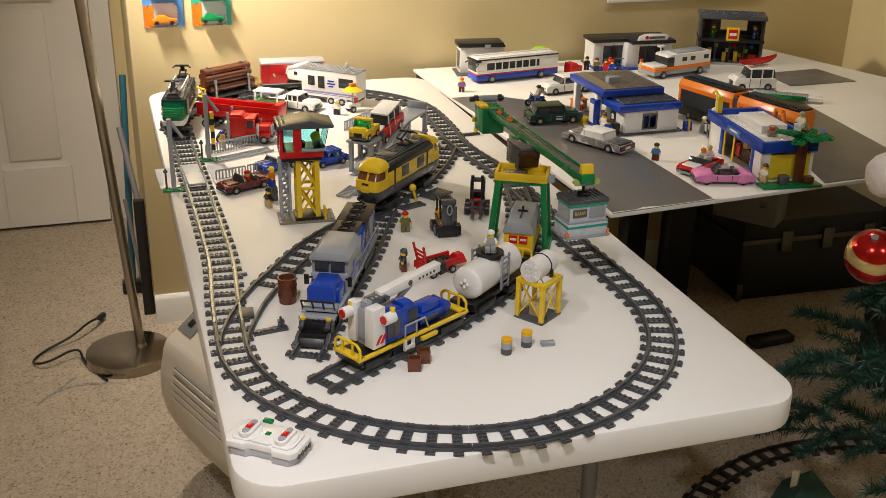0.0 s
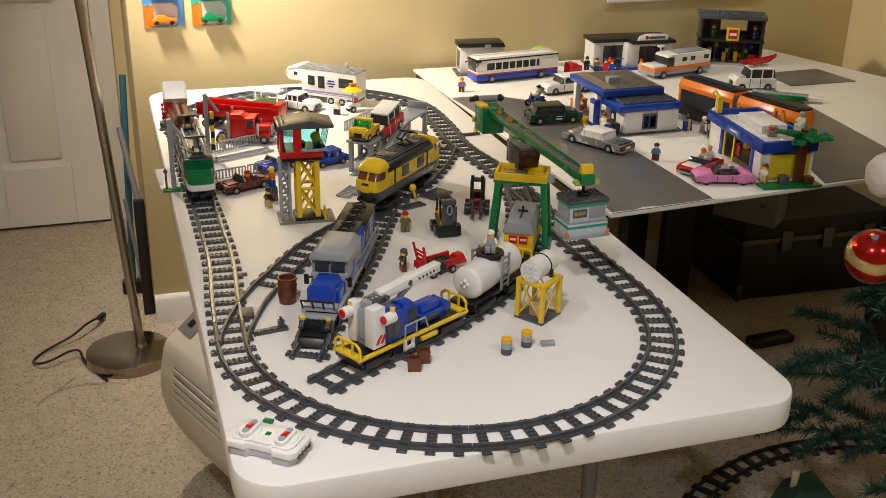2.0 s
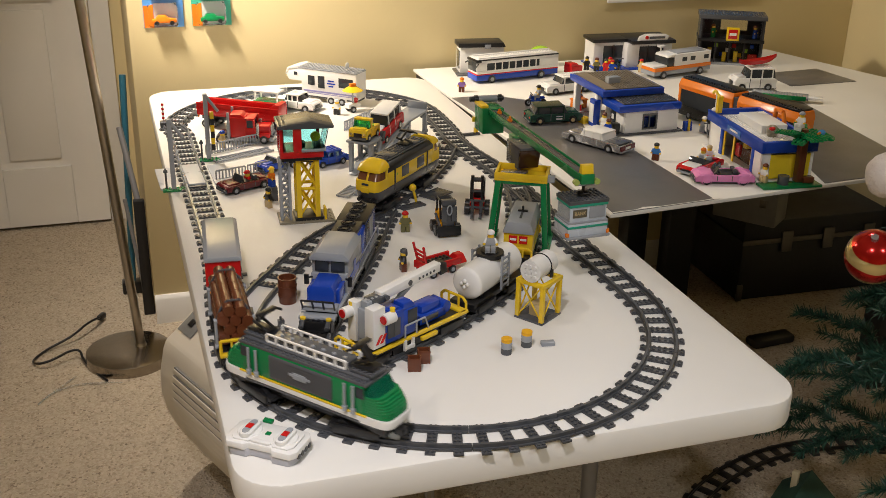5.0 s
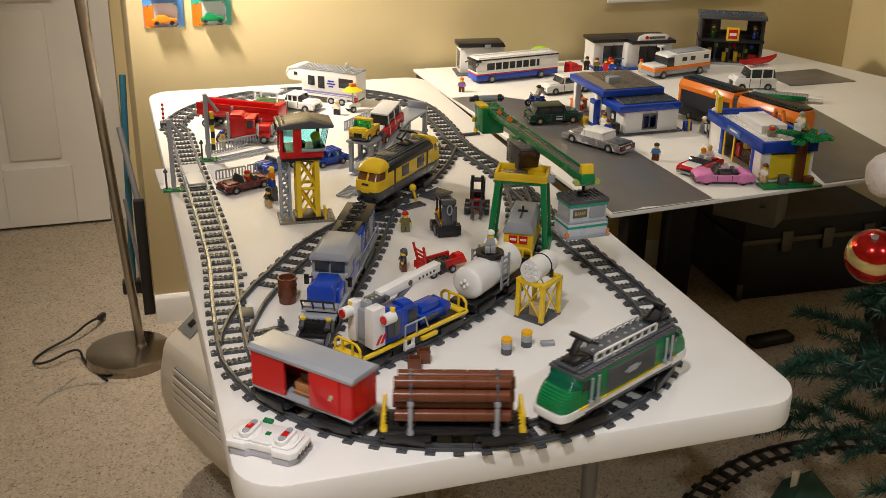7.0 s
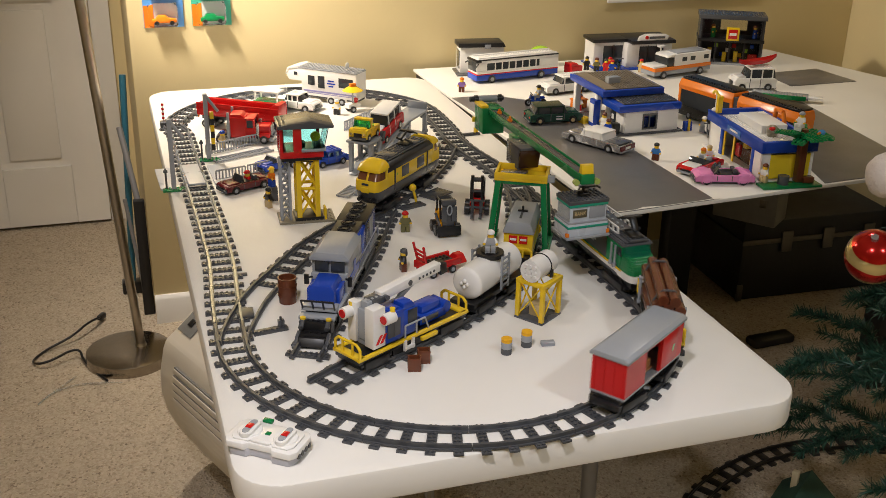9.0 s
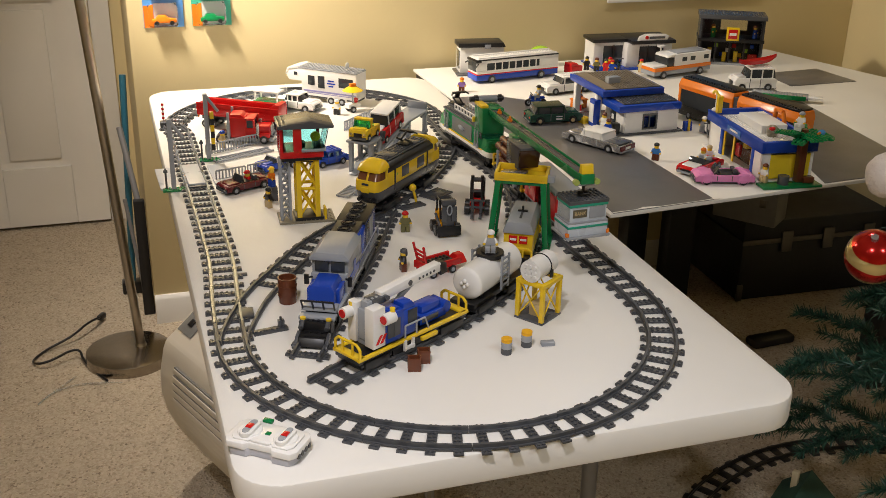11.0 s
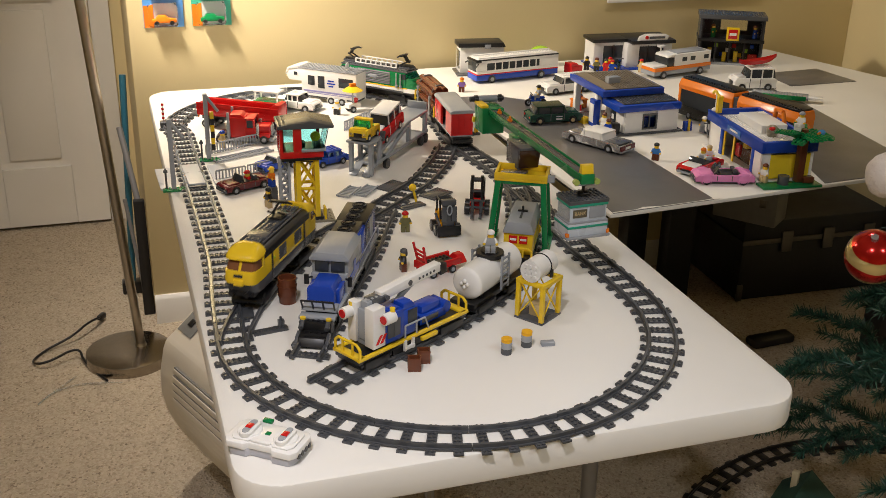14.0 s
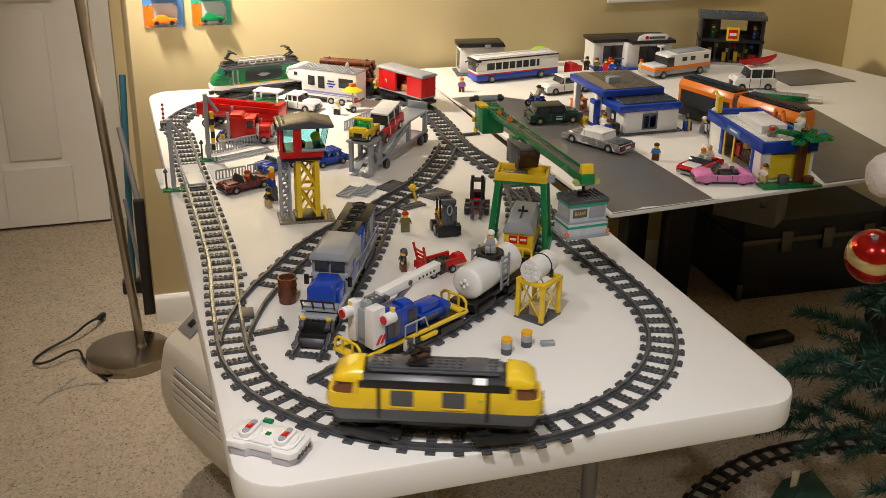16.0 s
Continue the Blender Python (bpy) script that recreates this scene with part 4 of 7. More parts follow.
def toy_barrel(x, y, z, r, h, name, material, label, cap=None, category="toy barrel"):
    t = thing(name, x, y, z, 0, label, category)
    part("barrel_body", S().cyl(0, 0, 0, r * 0.9, h * 0.5, n=20, r2=r).cyl(0, 0, h * 0.5, r, h * 0.5, n=20, r2=r * 0.92), material, t) if cap else part("barrel_body", S().cyl(0, 0, 0, r * 0.9, h * 0.5, n=20, r2=r).cyl(0, 0, h * 0.5, r, h * 0.3, n=20, r2=r * 0.95), material, t)
    part("hoop", S().cyl(0, 0, h * 0.30, r * 1.02, 2.0, n=20).cyl(0, 0, h * 0.66, r * 1.03, 2.0, n=20), material, t)
    if cap:
        part("lid", S().cyl(0, 0, h, r * 0.84, 1.6, n=20), cap, t)
    else:
        rim = S()
        for k in range(20):
            a0, a1 = k * math.pi / 10, (k + 1) * math.pi / 10
            p = [(u * r * math.cos(a), u * r * math.sin(a)) for u, a in ((0.98, a0), (0.98, a1), (0.84, a1), (0.84, a0))]
            rim.prism(p, h * 0.78, h, "z")
        part("rim", rim, material, t)
    return t


toy_barrel(-0.218, 0.138, TOP, 15, 42, "toy_barrel", BROWN, "brown plastic toy barrel beside the track")
for x, y in ((0.053, -0.112), (0.089, -0.099)):
    t = thing("toy_drum", x, y, TOP, 15, "small grey toy drum with a yellow lid", "toy drum", "toy drums")
    part("drum_base", S().cyl(0, 0, 0, 8, 9, n=16), DKGREY, t)
    part("drum_body", S().cyl(0, 0, 9, 8, 10, n=16), LTGREY, t)
    part("lid", S().cyl(0, 0, 19, 8, 5, n=16), mat("bright_yellow_orange_plastic", (0.82, 0.42, 0.01), 0.25), t)
t = thing("toy_tile", 0.12, -0.105, TOP, -8, "small loose grey toy brick lying on the table", "toy brick")
part("brick_body", S().box(-10, -5, 0, 10, 5, 6, 0.6), LTGREY, t)
for x, y, rz in ((-0.087, -0.122, -12), (-0.068, -0.104, -12)):
    t = thing("toy_crate", x, y, TOP, rz, "open brown plastic toy crate", "toy crate", "toy crates")
    part("crate_body", S().box(-9, -7, 0, 9, 7, 3, 0.3).box(-9, -7, 3, 9, -5, 20, 0.3).box(-9, 5, 3, 9, 7, 20, 0.3).box(-9, -5, 3, -7, 5, 20, 0.3).box(7, -5, 3, 9, 5, 20, 0.3), BROWN, t)


def cargo_cage():
    t = thing("toy_cargo_frame", 0.142, -0.012, TOP, 35, "yellow lattice cargo frame standing on the table", "toy crate")
    part("base_plate", S().box(-30, -28, 0, 30, 28, 4, 0.5), DKGREY, t)
    part("frame", lattice(-26, -24, 26, 24, 4, 74, 1, 2.0, 3.6), YELLOW, t)
    part("top_ring", S().box(-30, -28, 68, 30, -20, 75, 0.6).box(-30, 20, 68, 30, 28, 75, 0.6).box(-30, -20, 68, -22, 20, 75, 0.6).box(22, -20, 68, 30, 20, 75, 0.6), YELLOW, t)
    part("inner_box", S().box(-12, -10, 4, 12, 10, 26, 0.8), TAN, t)
    t.scale = (0.9, 0.9, 0.88)
    return t


cargo_cage()
t = thing("toy_tank_cylinder", 0.140, -0.012, TOP + 0.0835, 38, "white ribbed toy cylinder with a black strap on the frame", "toy tank")
part("cylinder", S().cyl(-30, 0, 0, 20, 62, "x", 24), WHITE, t)
e = S()
for dy in (-9, 0, 9):
    for dz in (-9, 0, 9):
        e.cyl(-33, dy, dz, 3.4, 4, "x", 8)
part("end_stud", e, WHITE, t)
e = S()
for k in range(20):
    a0, a1 = k * math.pi / 10, (k + 1) * math.pi / 10
    e.rod((8, 20.6 * math.cos(a0), 20.6 * math.sin(a0)), (8, 20.6 * math.cos(a1), 20.6 * math.sin(a1)), 1.3, 6)
part("strap", e.box(4, -23, -18, 12, -19, -4, 0.8), BLACK, t, "black flexible strap")
t.scale = (0.87, 0.87, 0.87)


def remote():
    t = thing("toy_remote_control", -0.3105, -0.2625, TOP, -38, "white and grey toy train remote control with red buttons", "remote control")
    out = [(-62, -20), (-54, -30), (-24, -30), (-20, -24), (20, -24), (24, -30), (54, -30), (62, -20), (62, 20), (54, 30), (-54, 30), (-62, 20)]
    part("lower_case", S().prism([(x * 0.93, y * 0.93) for x, y in out], 0, 14, "z", 2), mat("pale_lilac_grey_plastic", (0.42, 0.42, 0.46), 0.3), t)
    part("upper_case", S().prism(out, 12, 22, "z", 1.6), WHITE, t)
    part("face_plate", S().prism([(x * 0.86, y * 0.80 + 1) for x, y in out], 22, 24.5, "z", 0.8), WHITE, t)
    for x in (-31, 31):
        part("dial_collar", S().cyl(x, 0, 22, 21, 4, n=28, r2=18), WHITE, t)
        part("dial", S().prism(rounded(x - 10, -21, x + 10, 21, 9.9, 8), 24, 31, "z", 1.4), WHITE, t)
        part("dial_inlay", S().prism(rounded(x - 5.5, -17, x + 5.5, 17, 5.4, 6), 31, 31.8, "z"), LTGREY, t)
        part("button", S().box(x - 5, -5.5, 31.4, x + 5, 5.5, 33, 0.5), RED, t)
    part("lamp", S().box(-4, -2, 24, 4, 5, 26, 0.4), GREEN, t)
    part("switch", S().box(-26, 26, 22, -10, 34, 27, 0.5), GREEN, t)
    part("thumb_step", S().box(-16, -22, 22, 16, -15, 25.5, 0.6), WHITE, t)
    for k in range(4):
        part("side_hole", S().cyl(60.5, -15 + 10 * k, 12, 3.8, 2.4, "x", 12), BLACK, t)
    t.scale = (0.78, 0.88, 0.9)
    return t


remote()

# level crossing
t = thing("toy_level_crossing", -0.305, 0.77, TOP, 2, "light grey toy road plates crossing the track", "toy crossing")
part("road_plate", S().box(-72, -62, 0, -36, 66, 4, 0.5), mat("pale_grey_tile_plastic", (0.55, 0.56, 0.58), 0.28), t)
part("road_plate", S().box(36, -56, 0, 74, 62, 4, 0.5), MATS["pale_grey_tile_plastic"], t)
part("centre_plate", S().box(-17, -64, 1, 17, 62, 9.5, 0.6), MATS["pale_grey_tile_plastic"], t)
part("edge_plate", S().box(-17, -76, 1, 17, -64, 7, 0.6), DKGREY, t)
for x, y, tall, yel in ((-0.349, 0.70, 150, False), (-0.262, 0.875, 150, True)):
    t = thing("toy_crossing_barrier", x, y, TOP, 0, "grey toy level-crossing post on a green base", "toy barrier", "crossing barriers")
    part("base", S().box(-22, -9, 0, 22, 9, 4, 0.5).studs(-16, -4, 4, 5, 2), GREEN, t)
    part("post", S().box(-4.5, -5, 4, 4.5, 5, 148, 0.8).rod((0, 0, 146), (24, -14, 112), 3.4), LTGREY, t)
    for k in range(6 if yel else 0):
        part("striped_band", S().box(6, -15 - 4, 28 + 14 * k, 14, -15 + 4, 42 + 14 * k, 0.4), YELLOW if k % 2 else BLACK, t)
    part("lever", S().rod((-14, 4, 4), (-14, 4, 46), 2).rod((-18, 4, 40), (-10, 4, 40), 3), DKGREY, t)
t = thing("toy_signal_post", -0.337, 1.185, TOP, 0, "thin red and white toy signal post", "toy signal")
part("post", S().rod((0, 0, 0), (0, 0, 52), 2), WHITE, t)
for k in range(4):
    part("band", S().cyl(0, 0, 12 + k * 11, 3.4, 5, n=10), RED, t)
t = thing("toy_dark_box", -0.338, 1.155, TOP, 0, "small dark grey toy relay box beside the track", "toy box")
part("case", S().box(-9, -12, 0, 6, 12, 14, 0.8), DKGREY, t)


def fence(x0, y0, x1, y1, label="light grey toy lattice fence"):
    a, b = Vector((x0, y0)), Vector((x1, y1))
    d = b - a
    L = d.length * 1000
    t = thing("toy_fence", x0, y0, TOP, math.degrees(math.atan2(d.y, d.x)), label, "toy fence", "toy fences")
    part("rail", S().box(0, -1.6, 2, L, 1.6, 5, 0.4), LTGREY, t)
    part("rail", S().box(0, -1.6, 21, L, 1.6, 24, 0.4), LTGREY, t)
    n = max(3, int(L / 7))
    for k in range(n + 1):
        part("picket", S().box(L * k / n - 1.2, -1.2, 0, L * k / n + 1.2, 1.2, 22), LTGREY, t)


fence(-0.264, 0.915, -0.20, 0.945)
fence(-0.195, 0.948, -0.10, 0.992)
fence(-0.262, 0.735, -0.20, 0.752)
fence(-0.195, 0.755, -0.11, 0.79)
fence(0.07, 1.022, 0.181, 1.13)


def ladder(x, y, rz, n, label):
    t = thing("toy_ladder", x, y, TOP, rz, label, "toy ladder", "toy ladders")
    part("stile", S().box(0, -13, 1.5, n * 8, -10, 5), LTGREY, t)
    part("stile", S().box(0, 10, 1.5, n * 8, 13, 5), LTGREY, t)
    for k in range(n):
        part("rung", S().box(k * 8 + 2, -10, 0, k * 8 + 5, 10, 4), LTGREY, t)


ladder(-0.255, 0.862, 22, 18, "grey toy ladder lying flat between fences")
ladder(-0.035, 0.575, 52, 8, "grey toy loading ramp lying on the table")
ladder(0.0, 0.572, 52, 8, "grey toy loading ramp lying on the table")

for x, y, w, d, rz in ((0.075, 0.615, 60, 34, 40), (0.15, 0.545, 60, 40, 35), (0.085, 0.492, 54, 22, 20)):
    t = thing("toy_base_plate", x, y, TOP, rz, "flat dark grey toy base plate on the table", "toy plate", "base plates")
    part("plate", S().box(-w / 2, -d / 2, 0, w / 2, d / 2, 3.2, 0.4).box(-w / 2 + 6, -d / 2 + 6, 3.2, w / 2 - 6, d / 2 - 6, 4, 0.2), DKGREY, t)
for x, y, rz in ((-0.262, 0.043, 8), (0.345, 0.915, 4)):
    t = thing("toy_switch_lever", x, y, TOP, rz, "dark grey toy point lever beside the track", "toy lever", "point levers")
    part("lever_plate", S().box(-24, -6, 0, 28, 6, 5, 0.4).studs(-20, -3, 5, 6, 1), TRACKGREY, t)
    part("lever_arm", S().box(14, -3, 5, 17, 3, 17).box(20, -3, 5, 23, 3, 17).rod((18, 0, 5), (18, 0, 22), 1.8), YELLOW if x > 0 else TRACKGREY, t)
t = thing("toy_points", -0.290, 0.105, TOP, -4, "grey plastic point blades between the switch rails", "toy track")
part("blade_plate", S().box(-12, -14, 2, 14, 18, 6, 0.6).box(-3, 30, 2, 3, 90, 4.5, 0.5), TRACKGREY, t)
part("blade_plate", S().box(-10, 146, 1, 14, 154, 4, 0.5), TRACKGREY, t)

# ---- toy vehicles ----


def wheel(parent, x, y, r=7, w=6, hub=LTGREY):
    k = part("wheel", S().cyl(x, y - w / 2, r, r, w, "y", 18), BLACK, parent)
    part("rim", S().cyl(x, y - w / 2 - 0.5, r, r * 0.52, w + 1, "y", 12), hub, k)


def toy_car(x, y, rz, L, W, H, body, label, roof=None, glass=GLASSDARK, hub=LTGREY, z=TOP, open_top=False, trim=DKGREY, name="toy_car", group="toy cars", tail=0.55, bonnet=None, round_fenders=False):
    """A brick-built car: slab sides cut out over the wheels, bonnet, glazed cabin or open cockpit."""
    t = thing(name, x, y, z, rz, label, "toy car", group)
    r = min(9.4, W * 0.17)
    hood = 8 + (H - 8) * 0.5
    ax = L * 0.31
    part("chassis", S().box(-L / 2 + 2, -W / 2 + 5, 4, L / 2 - 2, W / 2 - 5, 10, 0.6), trim, t)
    # the side profile with both wheel openings
    prof = [(-L / 2, 7), (-ax - r - 1.8, 7)]
    prof += [(-ax - (r + 1.8) * math.cos(a), r + (r + 1.8) * math.sin(a)) for a in (0.35, 0.9, 1.57, 2.24, 2.8)]
    prof += [(-ax + r + 1.8, 7), (ax - r - 1.8, 7)]
    prof += [(ax - (r + 1.8) * math.cos(a), r + (r + 1.8) * math.sin(a)) for a in (0.35, 0.9, 1.57, 2.24, 2.8)]
    top = max(hood, 2 * r + 4)
    prof += [(ax + r + 1.8, 7), (L / 2, 7), (L / 2, top * 0.74), (L * 0.46, top * 0.94), (L * 0.40, top), (-L * 0.44, top), (-L / 2, top * 0.88)]
    for sy in (-1, 1):
        part("side_panel", S().prism(prof, sy * W / 2, sy * (W / 2 - 5), "y", 0.5), body, t)
    hood = top
    part("body", S().prism([(-L / 2 + 0.5, 10), (L / 2 - 0.5, 10), (L / 2 - 0.5, hood * 0.74), (L * 0.45, hood * 0.92), (L * 0.40, hood - 0.6), (-L * 0.44, hood - 0.6), (-L / 2 + 0.5, hood * 0.86)], -W / 2 + 5, W / 2 - 5, "y", 0.6), body, t)
    part("bonnet", S().prism([(L * 0.20, hood - 1), (L * 0.43, hood - 1.6), (L * 0.41, hood + 1.2), (L * 0.20, hood + 2.4)], -W * 0.34, W * 0.34, "y", 0.6), bonnet or body, t)
    if round_fenders:
        for dx in (-ax, ax):
            for sy in (-1, 1):
                part("fender", S().ball(dx, sy * (W / 2 - 5), r + 4, r + 4.6, 1.2, 0.55, 1, 16), body, t)
    if not open_top:
        x0, x1 = -L * 0.5 * tail, L * 0.14
        part("cabin_glass", S().prism([(x0 - 6, hood - 1), (x1 + 10, hood - 1), (x1, H - 3), (x0, H - 3)], -W / 2 + 3, W / 2 - 3, "y", 0.8), glass, t)
        part("roof", S().box(x0 - 1, -W / 2 + 2, H - 4, x1 + 1, W / 2 - 2, H, 0.9), roof or body, t)
        for px in (x0 + 4, (x0 + x1) / 2, x1 - 2):
            for sy in (-1, 1):
                part("roof_pillar", S().box(px - 1.8, sy * (W / 2 - 4.4), hood - 1, px + 1.8, sy * (W / 2 - 2), H - 3), roof or body, t)
        nx = int((x1 - x0 - 8) / 8)
        if nx > 0 and roof is None:
            part("roof_studs", S().studs(x0 + 6, -12, H, nx, 4), body, t)
    else:
        part("interior", S().box(-L * 0.26, -W / 2 + 6, hood - 1.4, L * 0.14, W / 2 - 6, hood + 0.8, 0.3), BLACK, t)
        for sy in (-1, 1):
            part("seat", S().box(-L * 0.20, sy * W * 0.18 - 6, hood, -L * 0.14, sy * W * 0.18 + 6, hood + 9, 1.2), trim, t)
        part("windscreen", S().prism([(L * 0.17, hood), (L * 0.185, hood), (L * 0.12, H + 2), (L * 0.105, H + 2)], -W / 2 + 6, W / 2 - 6, "y", 0.3), GLASSDARK, t)
        part("rear_deck", S().prism([(-L * 0.44, hood - 1), (-L * 0.26, hood - 1), (-L * 0.26, hood + 3), (-L * 0.40, hood + 1.5)], -W * 0.36, W * 0.36, "y", 0.6), body, t)
        part("steering_wheel", S().cyl(L * 0.08, W * 0.18, hood + 3, 4.4, 1.6, "x", 14), BLACK, t)
    for d in (-1, 1):
        part("bumper", S().box(d * L / 2 - 2, -W / 2 + 2, 5, d * L / 2 + 2, W / 2 - 2, 10, 0.6), trim, t)
    part("grille", S().box(L / 2 - 0.4, -W * 0.22, 10.5, L / 2 + 0.9, W * 0.22, hood * 0.70, 0.3), BLACK, t)
    for sy in (-1, 1):
        part("headlight", S().cyl(L / 2 - 0.8, sy * W * 0.34, hood * 0.62, 2.8, 1.9, "x", 12), GLASSCLEAR, t)
        part("tail_light", S().box(-L / 2 - 0.8, sy * W * 0.36 - 3, hood * 0.60, -L / 2 + 0.6, sy * W * 0.36 + 3, hood * 0.60 + 3.4), RED, t)
        for dx in (-L * 0.12, L * 0.13):
            part("door_line", S().box(dx, sy * W / 2, 9, dx + L * 0.015, sy * (W / 2 + 0.25), hood - 1), trim, t)
        for dx in (-ax, ax):
            wheel(t, dx, sy * (W / 2 - 3), r, 6.4, hub)
    return t


toy_car(-0.212, 0.678, -156, 104, 44, 30, DKRED, "dark red toy convertible sports car beside the crossing", open_top=True)
toy_figure(-0.205, 0.682, TOP + 0.004, -156, DKGREY, RED, RED, "toy driver with red cap in the dark red car", sit=True)
toy_car(-0.130, 0.785, -150, 92, 40, 32, BLUE, "blue toy car with a white roof behind the tower", roof=WHITE)
toy_car(-0.018, 0.790, -158, 84, 40, 34, BLUE, "blue toy sports car with clear windows", glass=GLASSBLUE)


def red_truck():
    """The bonneted tractor and, behind it, the long low dump trailer."""
    t = thing("toy_truck_tractor", -0.158, 1.000, TOP, -18, "red toy bonneted truck with silver grille and exhausts", "toy truck")
    part("chassis", S().box(-72, -16, 9, 56, 16, 15, 0.8), BLACK, t)
    part("sleeper_cab", S().box(-38, -25, 14, -4, 25, 60, 1).prism([(-38, 60), (-6, 60), (-14, 66), (-38, 66)], -20, 20, "y", 0.8), RED, t)
    part("cab", S().box(-4, -24, 14, 20, 24, 36, 0.8).box(-4, -24, 36, 0, 24, 58, 0.4).box(-4, -24, 54, 18, 24, 59, 0.8).box(14, -24, 36, 18, -20, 56).box(14, 20, 36, 18, 24, 56), RED, t)
    part("cab_window", S().box(0, -23, 37, 14, 23, 54).box(15, -20, 37, 17, 20, 54), GLASSDARK, t)
    part("bonnet", S().box(20, -17, 18, 52, 17, 38, 1).box(20, -19, 36, 50, 19, 40, 0.8), RED, t)
    part("fender", S().box(28, -26, 14, 52, -17, 26, 1.5).box(28, 17, 14, 52, 26, 26, 1.5), RED, t)
    part("grille", S().box(52, -14, 16, 55, 14, 40, 0.6), SILVER, t, "silver radiator grille")
    for k in range(5):
        part("grille_bar", S().box(54.6, -11 + 5 * k, 18, 56, -9 + 5 * k, 38), LTGREY, t)
    part("bumper", S().box(50, -26, 6, 60, 26, 14, 1), LTGREY, t)
    for sy in (-1, 1):
        part("exhaust", S().cyl(-41, sy * 26, 12, 3.2, 60, n=12).cyl(-41, sy * 26, 18, 4.2, 26, n=12), LTGREY, t)
        part("fuel_tank", S().box(-36, sy * 20, 6, 18, sy * 27, 14, 1.2), LTGREY, t)
        part("mirror", S().box(16, sy * 25, 42, 20, sy * 32, 56, 0.8), RED, t)
        part("air_filter", S().cyl(24, sy * 21, 20, 4, 26, n=12), SILVER, t)
        for x in (-62, -44, 38):
            wheel(t, x, sy * 22, 9.5, 9)
    part("fifth_wheel", S().cyl(-54, 0, 15, 12, 4, n=16), BLACK, t)
    d = thing("toy_dump_trailer", -0.160, 1.106, TOP, -33, "long red toy dump trailer with low open sides", "toy trailer")
    part("frame", S().box(-98, -12, 18, 104, 12, 30, 0.8), BLACK, d)
    part("bed_floor", S().box(-104, -25, 30, 106, 25, 34, 0.5), RED, d)
    for sy in (-1, 1):
        part("bed_side", S().box(-104, sy * 25, 34, 106, sy * 21.5, 60, 0.5), RED, d)
        part("side_rib", S().box(-104, sy * 26.4, 44, 106, sy * 25, 48, 0.4).box(-104, sy * 27, 57, 106, sy * 25, 61, 0.4), RED, d)
    part("bed_end", S().box(-104, -21.5, 34, -100, 21.5, 56, 0.5), RED, d)
    part("bed_end", S().prism([(84, 34), (106, 34), (106, 68), (96, 70), (84, 62)], -21.5, 21.5, "y", 0.8).studs(92, -16, 66, 1, 5), RED, d)
    for x in (-84, -64, 70, 90):
        for sy in (-1, 1):
            wheel(d, x, sy * 20, 9.5, 9)
    part("axle_box", S().box(-92, -10, 8, -56, 10, 18, 0.8).box(62, -10, 8, 98, 10, 18, 0.8), BLACK, d)
    part("tail_lamp", S().box(-106, -18, 22, -104, -12, 27).box(-106, 12, 22, -104, 18, 27), ORANGE, d)


red_truck()
toy_figure(-0.222, 0.962, TOP, 200, TAN, TAN, BLUE, "toy figure with blue cap beside the fence")


def camper():
    t = thing("toy_camper_trailer", 0.090, 1.300, TOP, 139, "white toy camper trailer with grey ribbed roof", "toy trailer")
    part("chassis", S().box(-96, -24, 12, 70, 24, 18, 0.8), DKGREY, t)
    part("body", S().prism([(-98, 18), (66, 18), (66, 58), (104, 58), (110, 70), (106, 88), (92, 96), (-98, 96)], -28, 28, "y", 1.2), WHITE, t)
    part("roof", S().box(-99, -29, 96, 74, 29, 99, 0.5), LTGREY, t)
    for k in range(21):
        part("roof_rib", S().box(-96 + k * 8, -28, 99, -92 + k * 8, 28, 101), LTGREY, t)
    part("nose_roof", S().prism([(72, 96), (104, 88), (112, 72), (114, 76), (108, 94), (84, 102), (72, 102)], -29, 29, "y", 0.8), WHITE, t)
    for sy in (-1, 1):
        part("stripe", S().box(-97, sy * 28, 30, 60, sy * 28.6, 35).box(-97, sy * 28, 26, 60, sy * 28.5, 28), mat("lilac_stripe", (0.25, 0.24, 0.45), 0.3), t)
        for x0, x1, z0, z1 in ((-88, -46, 52, 80), (-4, 16, 44, 80), (26, 46, 50, 78), (78, 88, 74, 84)):
            part("window", S().box(x0, sy * 27.5, z0, x1, sy * 29, z1, 0.5), GLASSDARK, t)
        part("decal", S().box(-36, sy * 28, 58, -12, sy * 28.7, 62).box(-32, sy * 28, 66, -14, sy * 28.7, 70).box(-30, sy * 28, 50, -16, sy * 28.7, 54), BLUE, t)
        for x in (-56, -24):
            part("wheel_arch", S().cyl(x, sy * 26 - 3, 12, 13, 6, "y", 18), WHITE, t)
            wheel(t, x, sy * 27.5, 10, 8)
    part("door", S().box(20, -29.6, 20, 50, -28.2, 84, 0.4), WHITE, t)
    part("satellite_dish", S().cyl(-60, 4, 101, 2, 8, n=8).ball(-60, 4, 114, 9, 0.35, 1, 1), WHITE, t)
    t.scale = (0.98, 0.95, 0.88)
    return t


